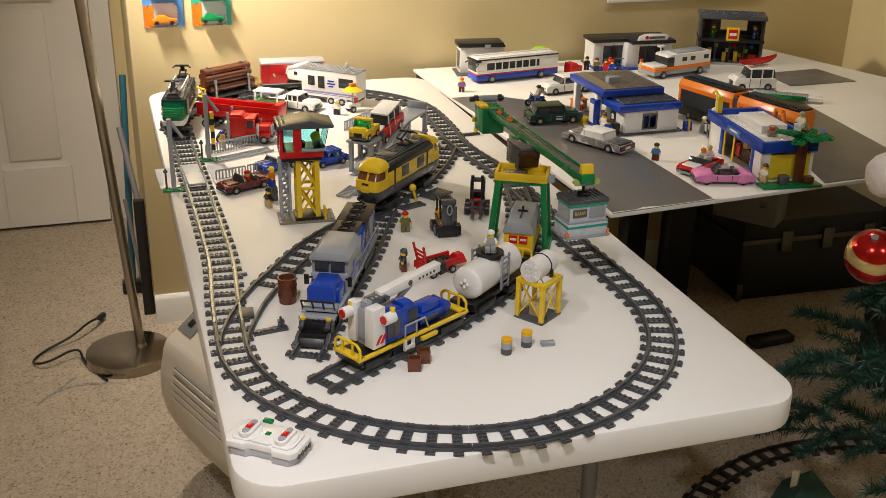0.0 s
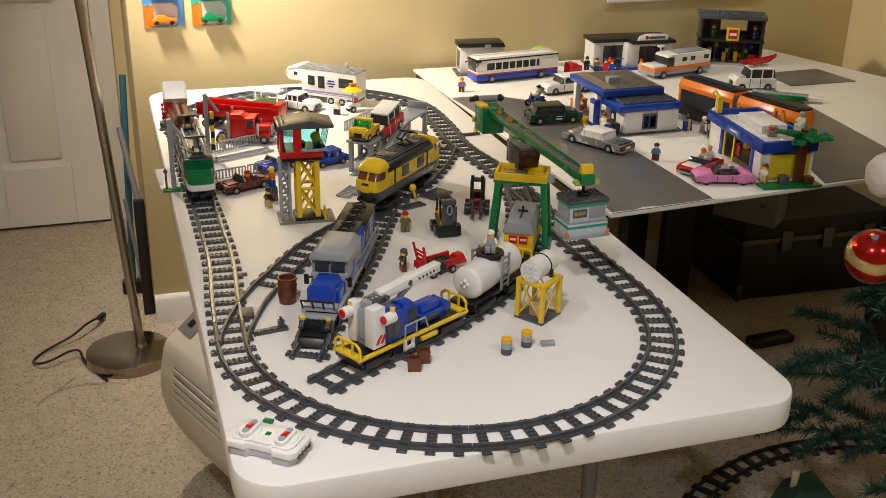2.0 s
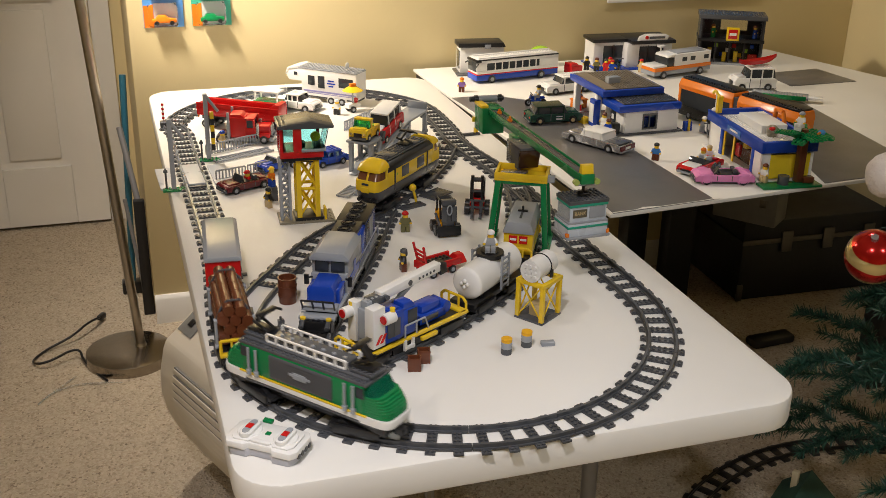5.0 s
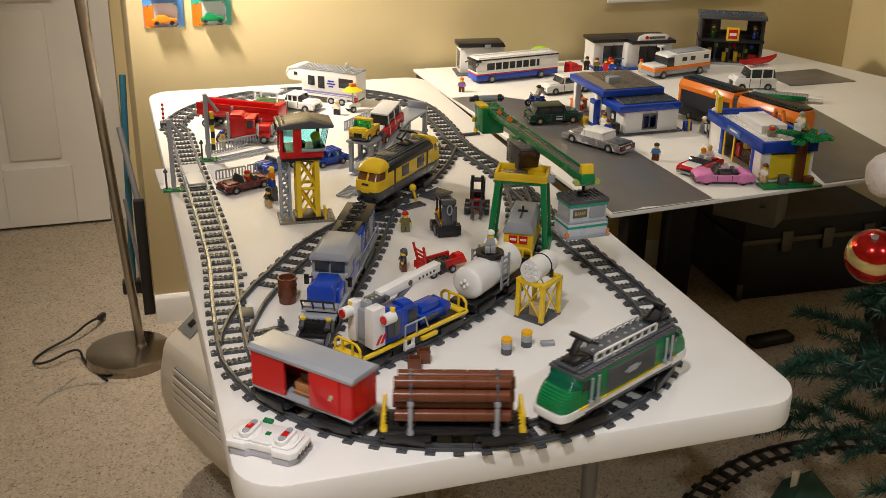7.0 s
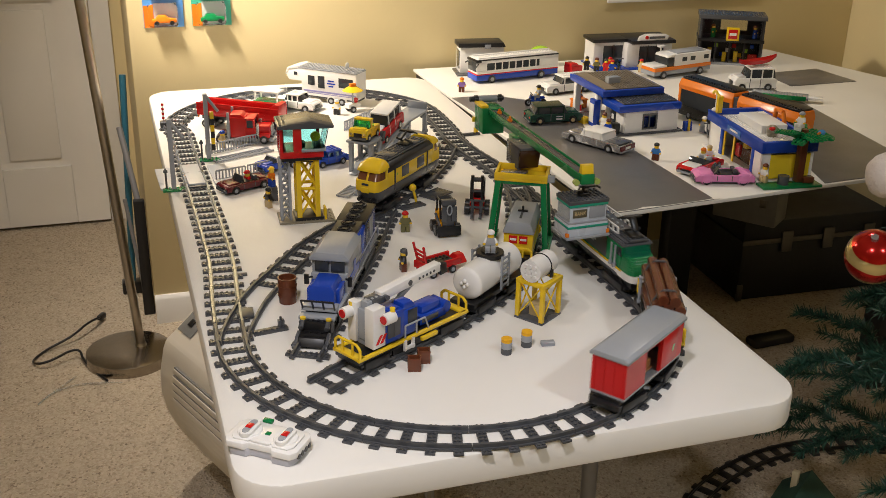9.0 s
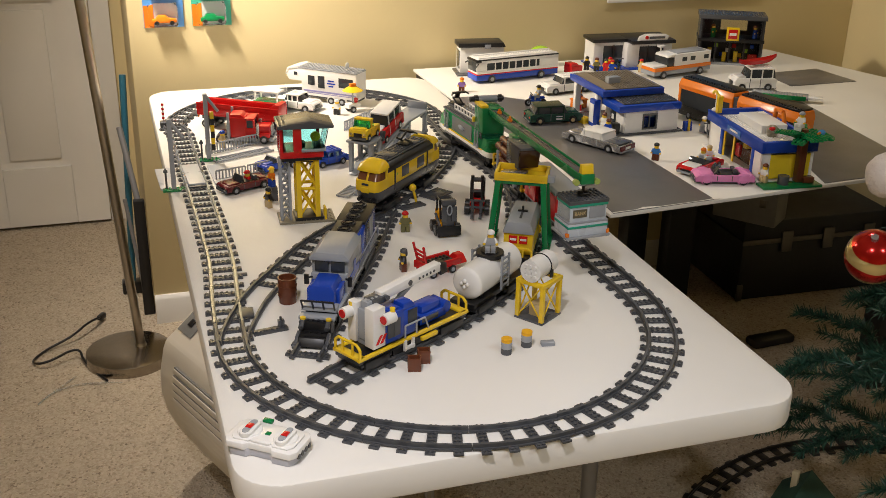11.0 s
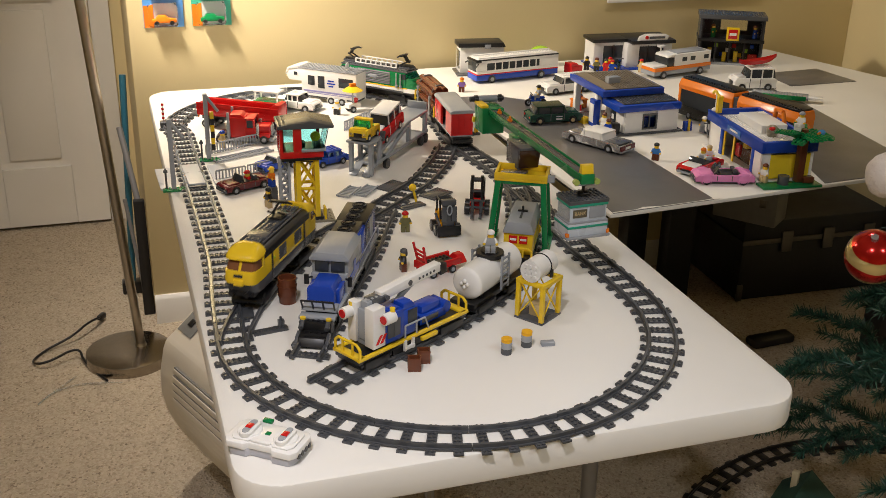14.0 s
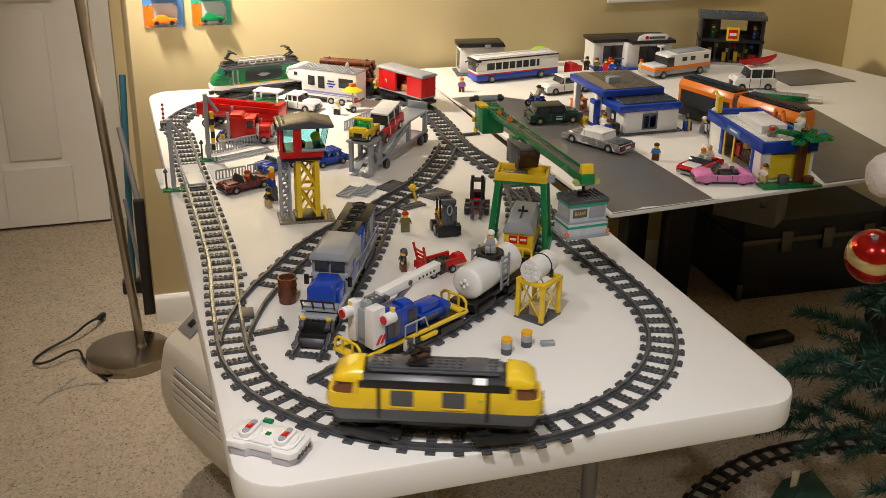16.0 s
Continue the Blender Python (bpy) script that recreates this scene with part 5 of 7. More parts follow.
camper()
t = toy_car(-0.003, 1.245, -40, 118, 50, 42, WHITE, "white toy pickup truck towing the camper", tail=0.3)
t = thing("toy_small_boat", -0.075, 1.235, TOP, -35, "green toy utility cart with white canopy frame", "toy vehicle")
part("body", S().box(-34, -20, 8, 34, 20, 30, 1), GREEN, t)
part("frame", S().box(-32, -18, 30, -28, -14, 52).box(-32, 14, 30, -28, 18, 52).box(28, -18, 30, 32, -14, 52).box(-34, -20, 52, 34, 20, 56, 0.8), WHITE, t)
for dx in (-22, 22):
    for sy in (-1, 1):
        wheel(t, dx, sy * 20, 8)
t = thing("toy_food_cart", 0.128, 1.185, TOP, 20, "toy snack cart under a yellow umbrella", "toy cart")
part("cart_body", S().box(-18, -10, 10, 18, 10, 22, 0.8), WHITE, t)
part("pole", S().cyl(0, 0, 22, 2, 44, n=8), LTGREY, t)
part("umbrella", S().cyl(0, 0, 54, 26, 10, n=24, r2=10), YELLOW, t, "yellow round umbrella")
part("topper", S().box(-8, -5, 64, 8, 5, 72, 1), ORANGE, t)
for sy in (-1, 1):
    wheel(t, -6, sy * 12, 8, 4)
part("bottle", S().cyl(8, 0, 22, 3.4, 12, n=10).cyl(14, 3, 22, 3, 9, n=10), RED, t)
toy_figure(0.083, 1.165, TOP, 230, BLACK, WHITE, WHITE, "toy cook in white jacket and hat")


def car_carrier():
    t = thing("toy_car_carrier", 0.124, 0.806, TOP, -130, "grey toy car-carrier trailer with sloping upper deck", "toy trailer")
    part("lower_deck", S().box(-150, -24, 16, 118, 24, 20, 0.6), LTGREY, t)
    part("ramp", S().prism([(116, 17), (150, 1), (152, 3), (116, 21)], -24, -6, "y", 0.4).prism([(116, 17), (150, 1), (152, 3), (116, 21)], 6, 24, "y", 0.4), LTGREY, t)
    part("front_platform", S().box(92, -29, 71, 152, 29, 76, 0.6).studs(98, -24, 76, 2, 7), LTGREY, t)
    part("sloping_deck", S().prism([(92, 40), (-40, 68), (-40, 73), (92, 45)], -26, -9, "y", 0.5).prism([(92, 40), (-40, 68), (-40, 73), (92, 45)], 9, 26, "y", 0.5)
         .prism([(60, 47), (52, 49), (52, 52), (60, 50)], -9, 9, "y").prism([(-20, 64), (-28, 66), (-28, 69), (-20, 67)], -9, 9, "y"), LTGREY, t)
    part("rear_deck", S().box(-150, -26, 68, -40, 26, 73, 0.6), LTGREY, t)
    for x, h in ((-140, 68), (-48, 68), (98, 71), (140, 71)):
        for sy in (-1, 1):
            part("post", S().box(x - 5, sy * 23 - 4, 2 if x > 120 else 20, x + 5, sy * 23 + 4, h, 0.6), LTGREY, t)
    for sy in (-1, 1):
        part("hinge", S().cyl(94, sy * 28 - 4, 82, 6, 8, "y", 12).box(89, sy * 28 - 3, 66, 99, sy * 28 + 3, 82, 0.6), DKGREY, t)
        part("brace", S().prism([(-44, 62), (-38, 66), (72, 28), (66, 22)], sy * 24 - 3, sy * 24 + 3, "y", 0.5), LTGREY, t)
        part("inner_ramp", S().prism([(60, 20), (100, 44), (98, 47), (58, 23)], sy * 13 - 5, sy * 13 + 5, "y", 0.4), LTGREY, t)
        part("side_rail", S().box(-150, sy * 26 - 1.5, 20, 118, sy * 26 + 1.5, 27, 0.4), LTGREY, t)
        for x in (-130, -106, 76):
            wheel(t, x, sy * 28, 11, 8, DKGREY)
    part("headboard", S().box(-152, -24, 73, -147, 24, 90, 0.8).box(-152, -14, 78, -150, 14, 84), LTGREY, t)
    return t


car_carrier()
toy_car(0.045, 0.713, -128, 66, 42, 44, YELLOW, "yellow toy lorry with green clear windscreen on the carrier", glass=GLASSGREEN, z=TOP + 0.0765, hub=WHITE, tail=0.1)
t = toy_car(0.128, 0.800, -128, 112, 46, 58, RED, "white and red toy van on the sloping carrier deck", glass=GLASSDARK, z=TOP + 0.066, hub=WHITE, trim=WHITE, roof=WHITE, bonnet=WHITE, tail=0.85)
t.matrix_basis = pose(0.107, 0.786, TOP + 0.0585, 0, 0, -130) @ pose(0, 0, 0, 0, 12.2, 0)


def loader(x, y, rz, body, label):
    t = thing("toy_forklift", x, y, TOP, rz, label, "toy vehicle", "toy loaders")
    fork = body is RED
    part("body", S().box(-24, -14, 10, 14, 14, 24, 1).box(-26, -13, 24, -8, 13, 38, 1.4).box(2, -12, 24, 14, 12, 30, 0.8), body, t)
    part("seat", S().box(-8, -7, 24, 0, 7, 28, 0.8).box(-9, -7, 28, -6, 7, 40, 0.8), BLACK, t)
    cage = S()
    for sy in (-12, 12):
        cage.rod((-18, sy, 36), (-15, sy, 64), 2).rod((10, sy, 30), (4, sy, 64), 2).rod((-15, sy, 64), (4, sy, 64), 2)
    for dx in (-14, -6, 2):
        cage.rod((dx, -12, 64), (dx, 12, 64), 2)
    part("roll_cage", cage, BLACK, t)
    if fork:
        for sy in (-1, 1):
            part("mast", S().box(16, sy * 9 - 2.4, 6, 21, sy * 9 + 2.4, 78, 0.6).cyl(18.5, sy * 9, 76, 3.4, 4, n=10), BLACK, t)
            part("fork", S().box(22, sy * 8 - 3, 5, 52, sy * 8 + 3, 8, 0.4).box(22, sy * 8 - 3, 5, 25, sy * 8 + 3, 34, 0.4), DKGREY, t)
        for z0 in (16, 30):
            part("carriage_bar", S().box(21, -15, z0, 24, 15, z0 + 4, 0.4), DKGREY, t)
        for z0 in (48, 72):
            part("mast_tie", S().box(15, -12, z0, 21, 12, z0 + 4, 0.5), DKGREY, t)
    else:
        part("mast", S().box(15, -11, 14, 22, 11, 66, 0.8).box(13, -13, 60, 24, 13, 70, 1).box(22, -14, 30, 26, -4, 58, 0.8).box(22, 4, 30, 26, 14, 58, 0.8), DKGREY, t)
        ring = S()
        for k in range(16):
            a0, a1 = k * math.pi / 8, (k + 1) * math.pi / 8
            ring.rod((26, 4.4 * math.cos(a0), 52 + 9 * math.sin(a0)), (26, 4.4 * math.cos(a1), 52 + 9 * math.sin(a1)), 1.3, 6)
        part("lifting_eye", ring, LTGREY, t)
        for sy in (-16, 16):
            part("lift_arm", S().rod((-10, sy, 34), (20, sy, 20), 2.6), DKGREY, t)
        part("blade", S().prism([(24, 5), (30, 4), (27, 10), (27, 22), (24, 22)], -22, 22, "y", 0.6), BLACK, t)
    part("headlight", S().cyl(13, -9, 26, 2.6, 3, "x", 10).cyl(13, 9, 26, 2.6, 3, "x", 10), YELLOW, t)
    for dx in (-14, 12):
        for sy in (-1, 1):
            wheel(t, dx, sy * 19, 10.5, 9, DKGREY)


loader(0.108, 0.350, -92, abs_("amber_plastic", 0.78, 0.36, 0.01), "yellow-orange toy wheel loader with raised grey bucket")
loader(0.198, 0.432, -112, RED, "red toy forklift with dark grey mast")
toy_figure(0.038, 0.372, TOP, -100, OLIVE, OLIVE, RED, "toy figure in olive clothes with red helmet")
t = thing("toy_floor_lamp", 0.100, 0.512, TOP, 0, "yellow toy figure lamp on a dark plate", "toy lamp")
part("stem", S().rod((0, 0, 0), (-6, 0, 26), 2.6), YELLOW, t)
part("head", S().ball(-8, 0, 32, 7.5), YELLOW, t)
t = thing("toy_handcart", 0.040, 0.185, TOP, 200, "red toy hand cart with a ladder-back handle", "toy cart")
part("tray", S().box(-38, -18, 12, 34, 18, 16, 0.6).box(-38, -18, 16, 34, -14, 24, 0.6).box(-38, 14, 16, 34, 18, 24, 0.6).box(30, -14, 16, 34, 14, 26, 0.6), RED, t)
part("prow", S().prism([(-18, 12), (18, 12), (6, 24), (-6, 24)], -52, -38, "x", 0.8), RED, t)
h = S().rod((30, -12, 24), (38, -14, 58), 2.2).rod((30, 12, 24), (38, 14, 58), 2.2)
for k in range(3):
    h.rod((33 + 2 * k, -12, 32 + 8 * k), (33 + 2 * k, 12, 32 + 8 * k), 1.8)
part("handle", h, RED, t)
part("cargo", S().box(-26, -10, 16, 16, 10, 22, 0.8).studs(-20, -6, 22, 5, 2), BLACK, t)
for dx in (-20, 20):
    for sy in (-1, 1):
        wheel(t, dx, sy * 18, 7, 4)
toy_figure(-0.012, 0.205, TOP, 180, BROWN, BLACK, DKGREY, "toy figure in dark clothes with grey hood", hair=True, arms=DKGREY)
toy_figure(-0.182, 0.560, TOP, 200, TAN, BLACK, BLACK, "toy figure in black top beside the tower", hair=True)
toy_figure(-0.168, 0.600, TOP + 0.028, 200, BLUE, ORANGE, YELLOW, "toy worker with yellow helmet and orange vest")
t = thing("toy_stool", -0.168, 0.600, TOP, 0, "dark grey toy block under a worker", "toy block")
part("block", S().box(-9, -10, 0, 9, 10, 28, 0.8), DKGREY, t)
# ---- the toy town on the second table ----
RZ = TOP + 0.0016
for pts, label in (([(411, 1246), (521, 1249), (689, 1091), (640, 905), (672, 790), (682, 374), (450, 355), (462, 664), (440, 913)], "grey painted road sheet along the town's edge"),
                   ([(1266, 978), (1322, 1050), (1314, 1009), (1285, 777), (1262, 599), (1240, 452), (1205, 418), (962, 402), (1010, 560), (1110, 720)], "grey painted road sheet beyond the cafe"),
                   ([(1392, 1292), (1590, 1309), (1609, 1145), (1386, 1141)], "grey painted road patch on the board")):
    tagged(new("road_sheet", S().prism(pts, 740.2, 741.6, "z", 0.2).mesh("road_sheet", ROADGREY)), label, "road sheet", "road sheets")
t = thing("tape_strip", 0, 0, 0, 0, "torn white tape along the road sheet's front edge", "tape")
part("tape", S().prism([(446, 354), (480, 357), (700, 374), (690, 378), (640, 371), (560, 365), (520, 369), (500, 360), (450, 358)], 741.8, 742.4, "z"), BOARD, t)


def studded_wall(s, x0, y0, x1, y1, z0, z1):
    return s.box(x0, y0, z0, x1, y1, z1, 0.4)


def bus():
    t = thing("toy_bus", 0.650, 1.418, TOP, -171.5, "white toy coach with blue base and red stripe", "toy bus")
    part("skirt", S().box(-132, -28, 8, 132, 28, 24, 0.8), BLUE, t)
    part("stripe", S().box(-132, -28.4, 24, 132, 28.4, 27, 0.3), RED, t)
    part("body", S().box(-132, -28, 27, 130, 28, 36, 0.6).box(-132, -28, 36, -70, 28, 60, 0.6).box(100, -28, 36, 132, 28, 60, 0.6).box(-132, -28, 56, 132, 28, 64, 0.6), WHITE, t)
    part("window_band", S().box(-70, -26.5, 36, 100, 26.5, 56), GLASSDARK, t)
    for k in range(7):
        part("window_post", S().box(-60 + 22 * k, -27.6, 36, -57 + 22 * k, 27.6, 56), WHITE, t)
    part("roof_line", S().box(-132, -28.6, 64, 132, 28.6, 67, 0.4), BLACK, t)
    part("roof", S().box(-130, -27, 67, 130, 27, 69, 0.6), WHITE, t)
    for sy in (-1, 1):
        part("roof_rail", S().box(-128, sy * 20 - 3, 69, 124, sy * 20 + 3, 72, 0.6), WHITE, t)
    part("roof_walk", S().studs(-120, -8, 69, 30, 3), WHITE, t)
    part("visor", S().box(118, -28.8, 60, 134, 28.8, 66, 0.6), BLACK, t)
    part("mudguard", S().box(-90, -28.8, 20, -62, -28, 27).box(70, -28.8, 20, 98, -28, 27), LTGREY, t)
    part("windscreen", S().box(131, -24, 34, 133.2, 24, 60, 0.4), GLASSDARK, t)
    part("mirror", S().rod((128, -28, 56), (138, -34, 50), 1.8).rod((128, 28, 56), (138, 34, 50), 1.8), BLACK, t)
    for x in (-76, 84):
        for sy in (-1, 1):
            wheel(t, x, sy * 26.5, 11, 9)


bus()
t = thing("toy_bus_station", 0.585, 1.515, TOP, -8, "white toy station building with black roof behind the coach", "toy building")
part("base", S().box(-78, -56, 0, 70, 34, 4, 0.5), DKGREY, t)
part("wall", S().box(-66, -30, 4, 62, 30, 78, 0.6), WHITE, t)
part("window", S().box(-67, -22, 14, -65.4, 18, 66, 0.4), GLASSDARK, t)
part("roof", S().prism([(-72, 78), (66, 78), (60, 90), (-72, 90)], -36, 34, "y", 0.8), BLACK, t, "black flat roof")
part("roof_sign", S().box(4, -37.5, 74, 22, -36, 86, 0.4), LTGREY, t)
t = thing("toy_bush", 0.78, 1.535, TOP, 0, "rounded lime green toy shrub behind the coach", "toy plant")
part("crown", S().ball(0, 0, 44, 26, 1.2, 0.8, 0.7).ball(-18, 4, 38, 17).ball(20, -2, 36, 17).cyl(0, 0, 0, 8, 34, n=10), LIME, t)
t = thing("toy_red_cart", 0.838, 1.42, TOP, 20, "small red toy trailer beside the coach", "toy vehicle")
part("body", S().box(-22, -16, 6, 22, 16, 26, 1).prism([(-22, 26), (10, 26), (0, 36), (-22, 36)], -14, 14, "y", 0.8), RED, t)
for sy in (-1, 1):
    wheel(t, 0, sy * 17, 7)
toy_figure(0.457, 1.303, TOP, 250, BROWN, PURPLE, ORANGE, "toy figure in purple top with ginger hair", hair=True)
toy_car(0.735, 1.238, -172, 150, 52, 46, WHITE, "white toy limousine van with dark windows", z=RZ, tail=0.9, hub=LTGREY)


def motorbike(x, y, rz, m, label):
    t = thing("toy_motorbike", x, y, RZ, rz, label, "toy motorbike", "toy motorbikes")
    for dx in (-20, 20):
        part("wheel", S().cyl(dx, -2.6, 9, 9, 5.2, "y", 18), BLACK, t)
        part("rim", S().cyl(dx, -3, 9, 4.5, 6, "y", 12), LTGREY, t)
    part("frame", S().box(-14, -4, 9, 14, 4, 17, 1).prism([(-24, 20), (2, 16), (18, 20), (14, 28), (0, 24), (-22, 25)], -4, 4, "y", 0.8), m, t)
    part("fork", S().rod((20, -4, 9), (13, -4, 30), 1.6).rod((20, 4, 9), (13, 4, 30), 1.6).rod((12, -12, 32), (12, 12, 32), 1.6), DKGREY, t)


motorbike(0.598, 1.118, 170, BLUE, "blue toy motocross bike parked on the road")
toy_figure(0.605, 1.118, RZ + 0.022, 170, LTGREY, LTGREY, BLACK, "toy rider in grey with dark helmet", sit=True)
toy_car(0.585, 0.972, -4, 136, 54, 46, DKGREEN, "dark green toy muscle car with tan wheels", z=RZ, hub=TAN, roof=abs_("very_dark_green_plastic", 0.012, 0.03, 0.02), tail=0.75)
t = thing("toy_door_bars", 0.585, 0.972, RZ, -4, "two white number bars on the car door", "toy decal")
part("bar", S().box(-2, -28.6, 12, 14, -27.6, 15), WHITE, t)
part("bar", S().box(-2, -28.6, 19, 14, -27.6, 21), WHITE, t)
toy_car(0.606, 0.762, 117, 168, 56, 40, SILVER, "silver toy limousine with white roof", z=RZ, roof=WHITE, glass=WHITE, tail=0.35, trim=LTGREY)
t = thing("toy_number_bar", 0.606, 0.762, RZ, 117, "white number bar on the silver car", "toy decal")
part("bar", S().box(-86.8, -9, 12, -85.6, 9, 18), WHITE, t)
part("boot_panel", S().box(-86.4, -26, 10, -85.2, 26, 21), DKRED, t)
part("boot_lid", S().box(-80, -24, 24.2, -46, 24, 25.4, 0.4), DKGREY, t)
t = thing("toy_crate", 0.70, 1.075, RZ, 10, "orange toy crate with a figure behind", "toy crate", "toy crates")
part("crate_body", S().box(-18, -12, 0, 18, 12, 22, 1).box(-20, -14, 20, 20, 14, 24, 0.8), ORANGE, t)
toy_figure(0.690, 1.052, RZ, 230, RED, WHITE, RED, "toy figure with red helmet and white top")
toy_figure(0.715, 1.105, RZ, 230, BLACK, BLACK, BROWN, "toy figure with dark hair in black", hair=True)


def petrol_station():
    t = thing("toy_petrol_station", 0.775, 0.90, TOP, 1, "white and blue toy petrol station with grey roofs", "toy building")
    part("base", S().box(-92, -82, 0, 84, 130, 4, 0.5), DKGREY, t)
    f = S().box(-70, -74, 4, -24, -70, 56, 0.4).box(16, -74, 4, 72, -70, 56, 0.4).box(-24, -74, 4, 16, -70, 10, 0.4).box(68, -70, 4, 72, 26, 56, 0.4).box(-70, -70, 46, 72, -66, 56)
    part("wall", f, WHITE, t)
    part("side_wall", S().box(-72, -70, 4, -68, -30, 56, 0.4), WHITE, t)
    part("side_wall", S().box(-72, 0, 4, -68, 26, 56, 0.4), WHITE, t)
    part("window_frame", S().box(-24, -75, 10, -20, -69, 48).box(12, -75, 10, 16, -69, 48).box(-6, -73, 14, -3, -69, 46).box(-20, -75, 44, 12, -69, 48).box(-20, -75, 10, 12, -69, 14), DKGREY, t)
    part("window", S().box(-20, -71.5, 14, 12, -70.5, 44), SHOWCLEAR, t)
    part("counter", S().box(-30, -50, 4, 60, -30, 30, 1), BLUE, t)
    part("shelf_goods", S().box(-28, -62, 18, -20, -56, 34, 0.8), YELLOW, t)
    part("roof_band", S().box(-90, -78, 56, 76, 28, 72, 0.8), BLUE, t, "bright blue roof band")
    part("roof_top", S().box(-72, -66, 72, 70, 24, 75, 0.4).studs(-68, -62, 75, 18, 11), DKGREY, t)
    part("canopy_band", S().box(-102, -12, 78, 64, 176, 93, 0.8), BLUE, t, "bright blue canopy edge")
    part("canopy_top", S().box(-92, -4, 93, 56, 168, 96, 0.4).studs(-60, 2, 96, 14, 20), mat("brown_grey_plastic", (0.17, 0.14, 0.10), 0.4), t)
    part("canopy_wall", S().box(-70, 26, 56, 62, 30, 78, 0.4).box(-70, 26, 4, -40, 30, 56, 0.4), WHITE, t)
    part("roof_block", S().box(-62, 40, 96, -30, 60, 112, 1), LTGREY, t)
    for x, y in ((-96, 22), (-96, 140)):
        part("canopy_post", S().box(x - 7, y - 7, 0, x + 7, y + 7, 78, 0.8), WHITE, t)
    part("fuel_pump", S().box(-112, 8, 0, -96, 34, 66, 0.8), BLUE, t)
    part("pump_face", S().box(-113.4, 10, 10, -112, 32, 56, 0.4), WHITE, t)
    part("door", S().box(-73.5, -28, 4, -71, -4, 50, 0.4), GLASSDARK, t)
    part("door_notice", S().box(-74.5, -22, 26, -73.5, -12, 38), WHITE, t)
    part("bin", S().box(-96, -70, 4, -80, -54, 28, 0.8), BLACK, t)
    return t


petrol_station()
toy_figure(0.676, 0.875, TOP + 0.004, 210, WHITE, WHITE, BROWN, "toy attendant in white with dark hair", hair=True)
toy_figure(0.668, 0.835, TOP + 0.0, 210, BLUE, BLUE, BROWN, "toy attendant in blue with brown hair", hair=True)
toy_figure(0.688, 0.634, TOP, 230, BROWN, abs_("mid_blue_plastic", 0.05, 0.20, 0.55), BLACK, "toy figure in blue shirt and brown trousers", hair=True)
t = thing("toy_yellow_box", 0.655, 0.945, TOP, 20, "small yellow toy crate by the pump", "toy crate", "toy crates")
part("crate_body", S().box(-9, -9, 0, 9, 9, 16, 0.8), YELLOW, t)


def corner_store():
    t = thing("toy_corner_store", 1.055, 1.50, TOP, -4, "white toy store with black roof and curved sign", "toy building")
    part("base", S().box(-130, -76, 0, 122, 60, 4, 0.5), BLUE, t)
    part("wall", S().box(-122, 44, 4, 112, 52, 74).box(-122, -20, 4, -116, 44, 74).box(-30, -58, 4, 8, -10, 74, 0.4).box(86, -58, 4, 112, 44, 74, 0.4).box(-122, -24, 4, -92, -18, 74, 0.4).box(-92, -24, 64, -10, -18, 74).box(8, -58, 66, 90, -52, 74), WHITE, t)
    part("window", S().box(-92, -22, 8, -30, -20, 64), GLASSDARK, t)
    part("window", S().box(8, -56, 8, 86, -54, 66), GLASSDARK, t)
    part("window_frame", S().box(-62, -25, 4, -58, -19, 66).box(34, -59, 4, 38, -53, 68).box(62, -59, 4, 65, -53, 68), BLACK, t)
    part("roof", S().box(-128, -30, 74, -20, 56, 84, 0.8).box(-20, -66, 74, 120, 56, 84, 0.8), BLACK, t, "black flat roof")
    part("sign_board", S().prism([(-2, 84), (92, 84), (98, 96), (84, 102), (20, 104), (2, 96)], -64, -58, "y", 1), WHITE, t)
    part("sign_bar", S().box(34, -65.4, 89, 84, -64, 96, 0.4), DKGREY, t)
    part("sign_dot", S().cyl(26, -65.6, 93, 5.5, 1.6, "y", 14), RED, t)
    part("lamp_post", S().cyl(70, -72, 0, 2.4, 70, n=8).cyl(70, -72, 66, 12, 5, n=14), WHITE, t)
    return t


corner_store()
for x, y, tm, hm in ((0.900, 1.462, BLACK, BLACK), (0.922, 1.440, OLIVE, BROWN), (0.945, 1.425, RED, BLACK), (0.965, 1.440, RED, RED), (0.955, 1.405, BLUE, RED)):
    toy_figure(x, y, TOP, 240, BLACK if tm is OLIVE else tm, tm, hm, "toy bystander standing before the white store", hair=hm is not RED)
toy_figure(1.045, 1.395, TOP, 200, TAN, TAN, RED, "toy figure with red cap before the store")
motorbike(0.99, 1.43, 60, GLASSBLUE, "light blue toy bicycle outside the store")


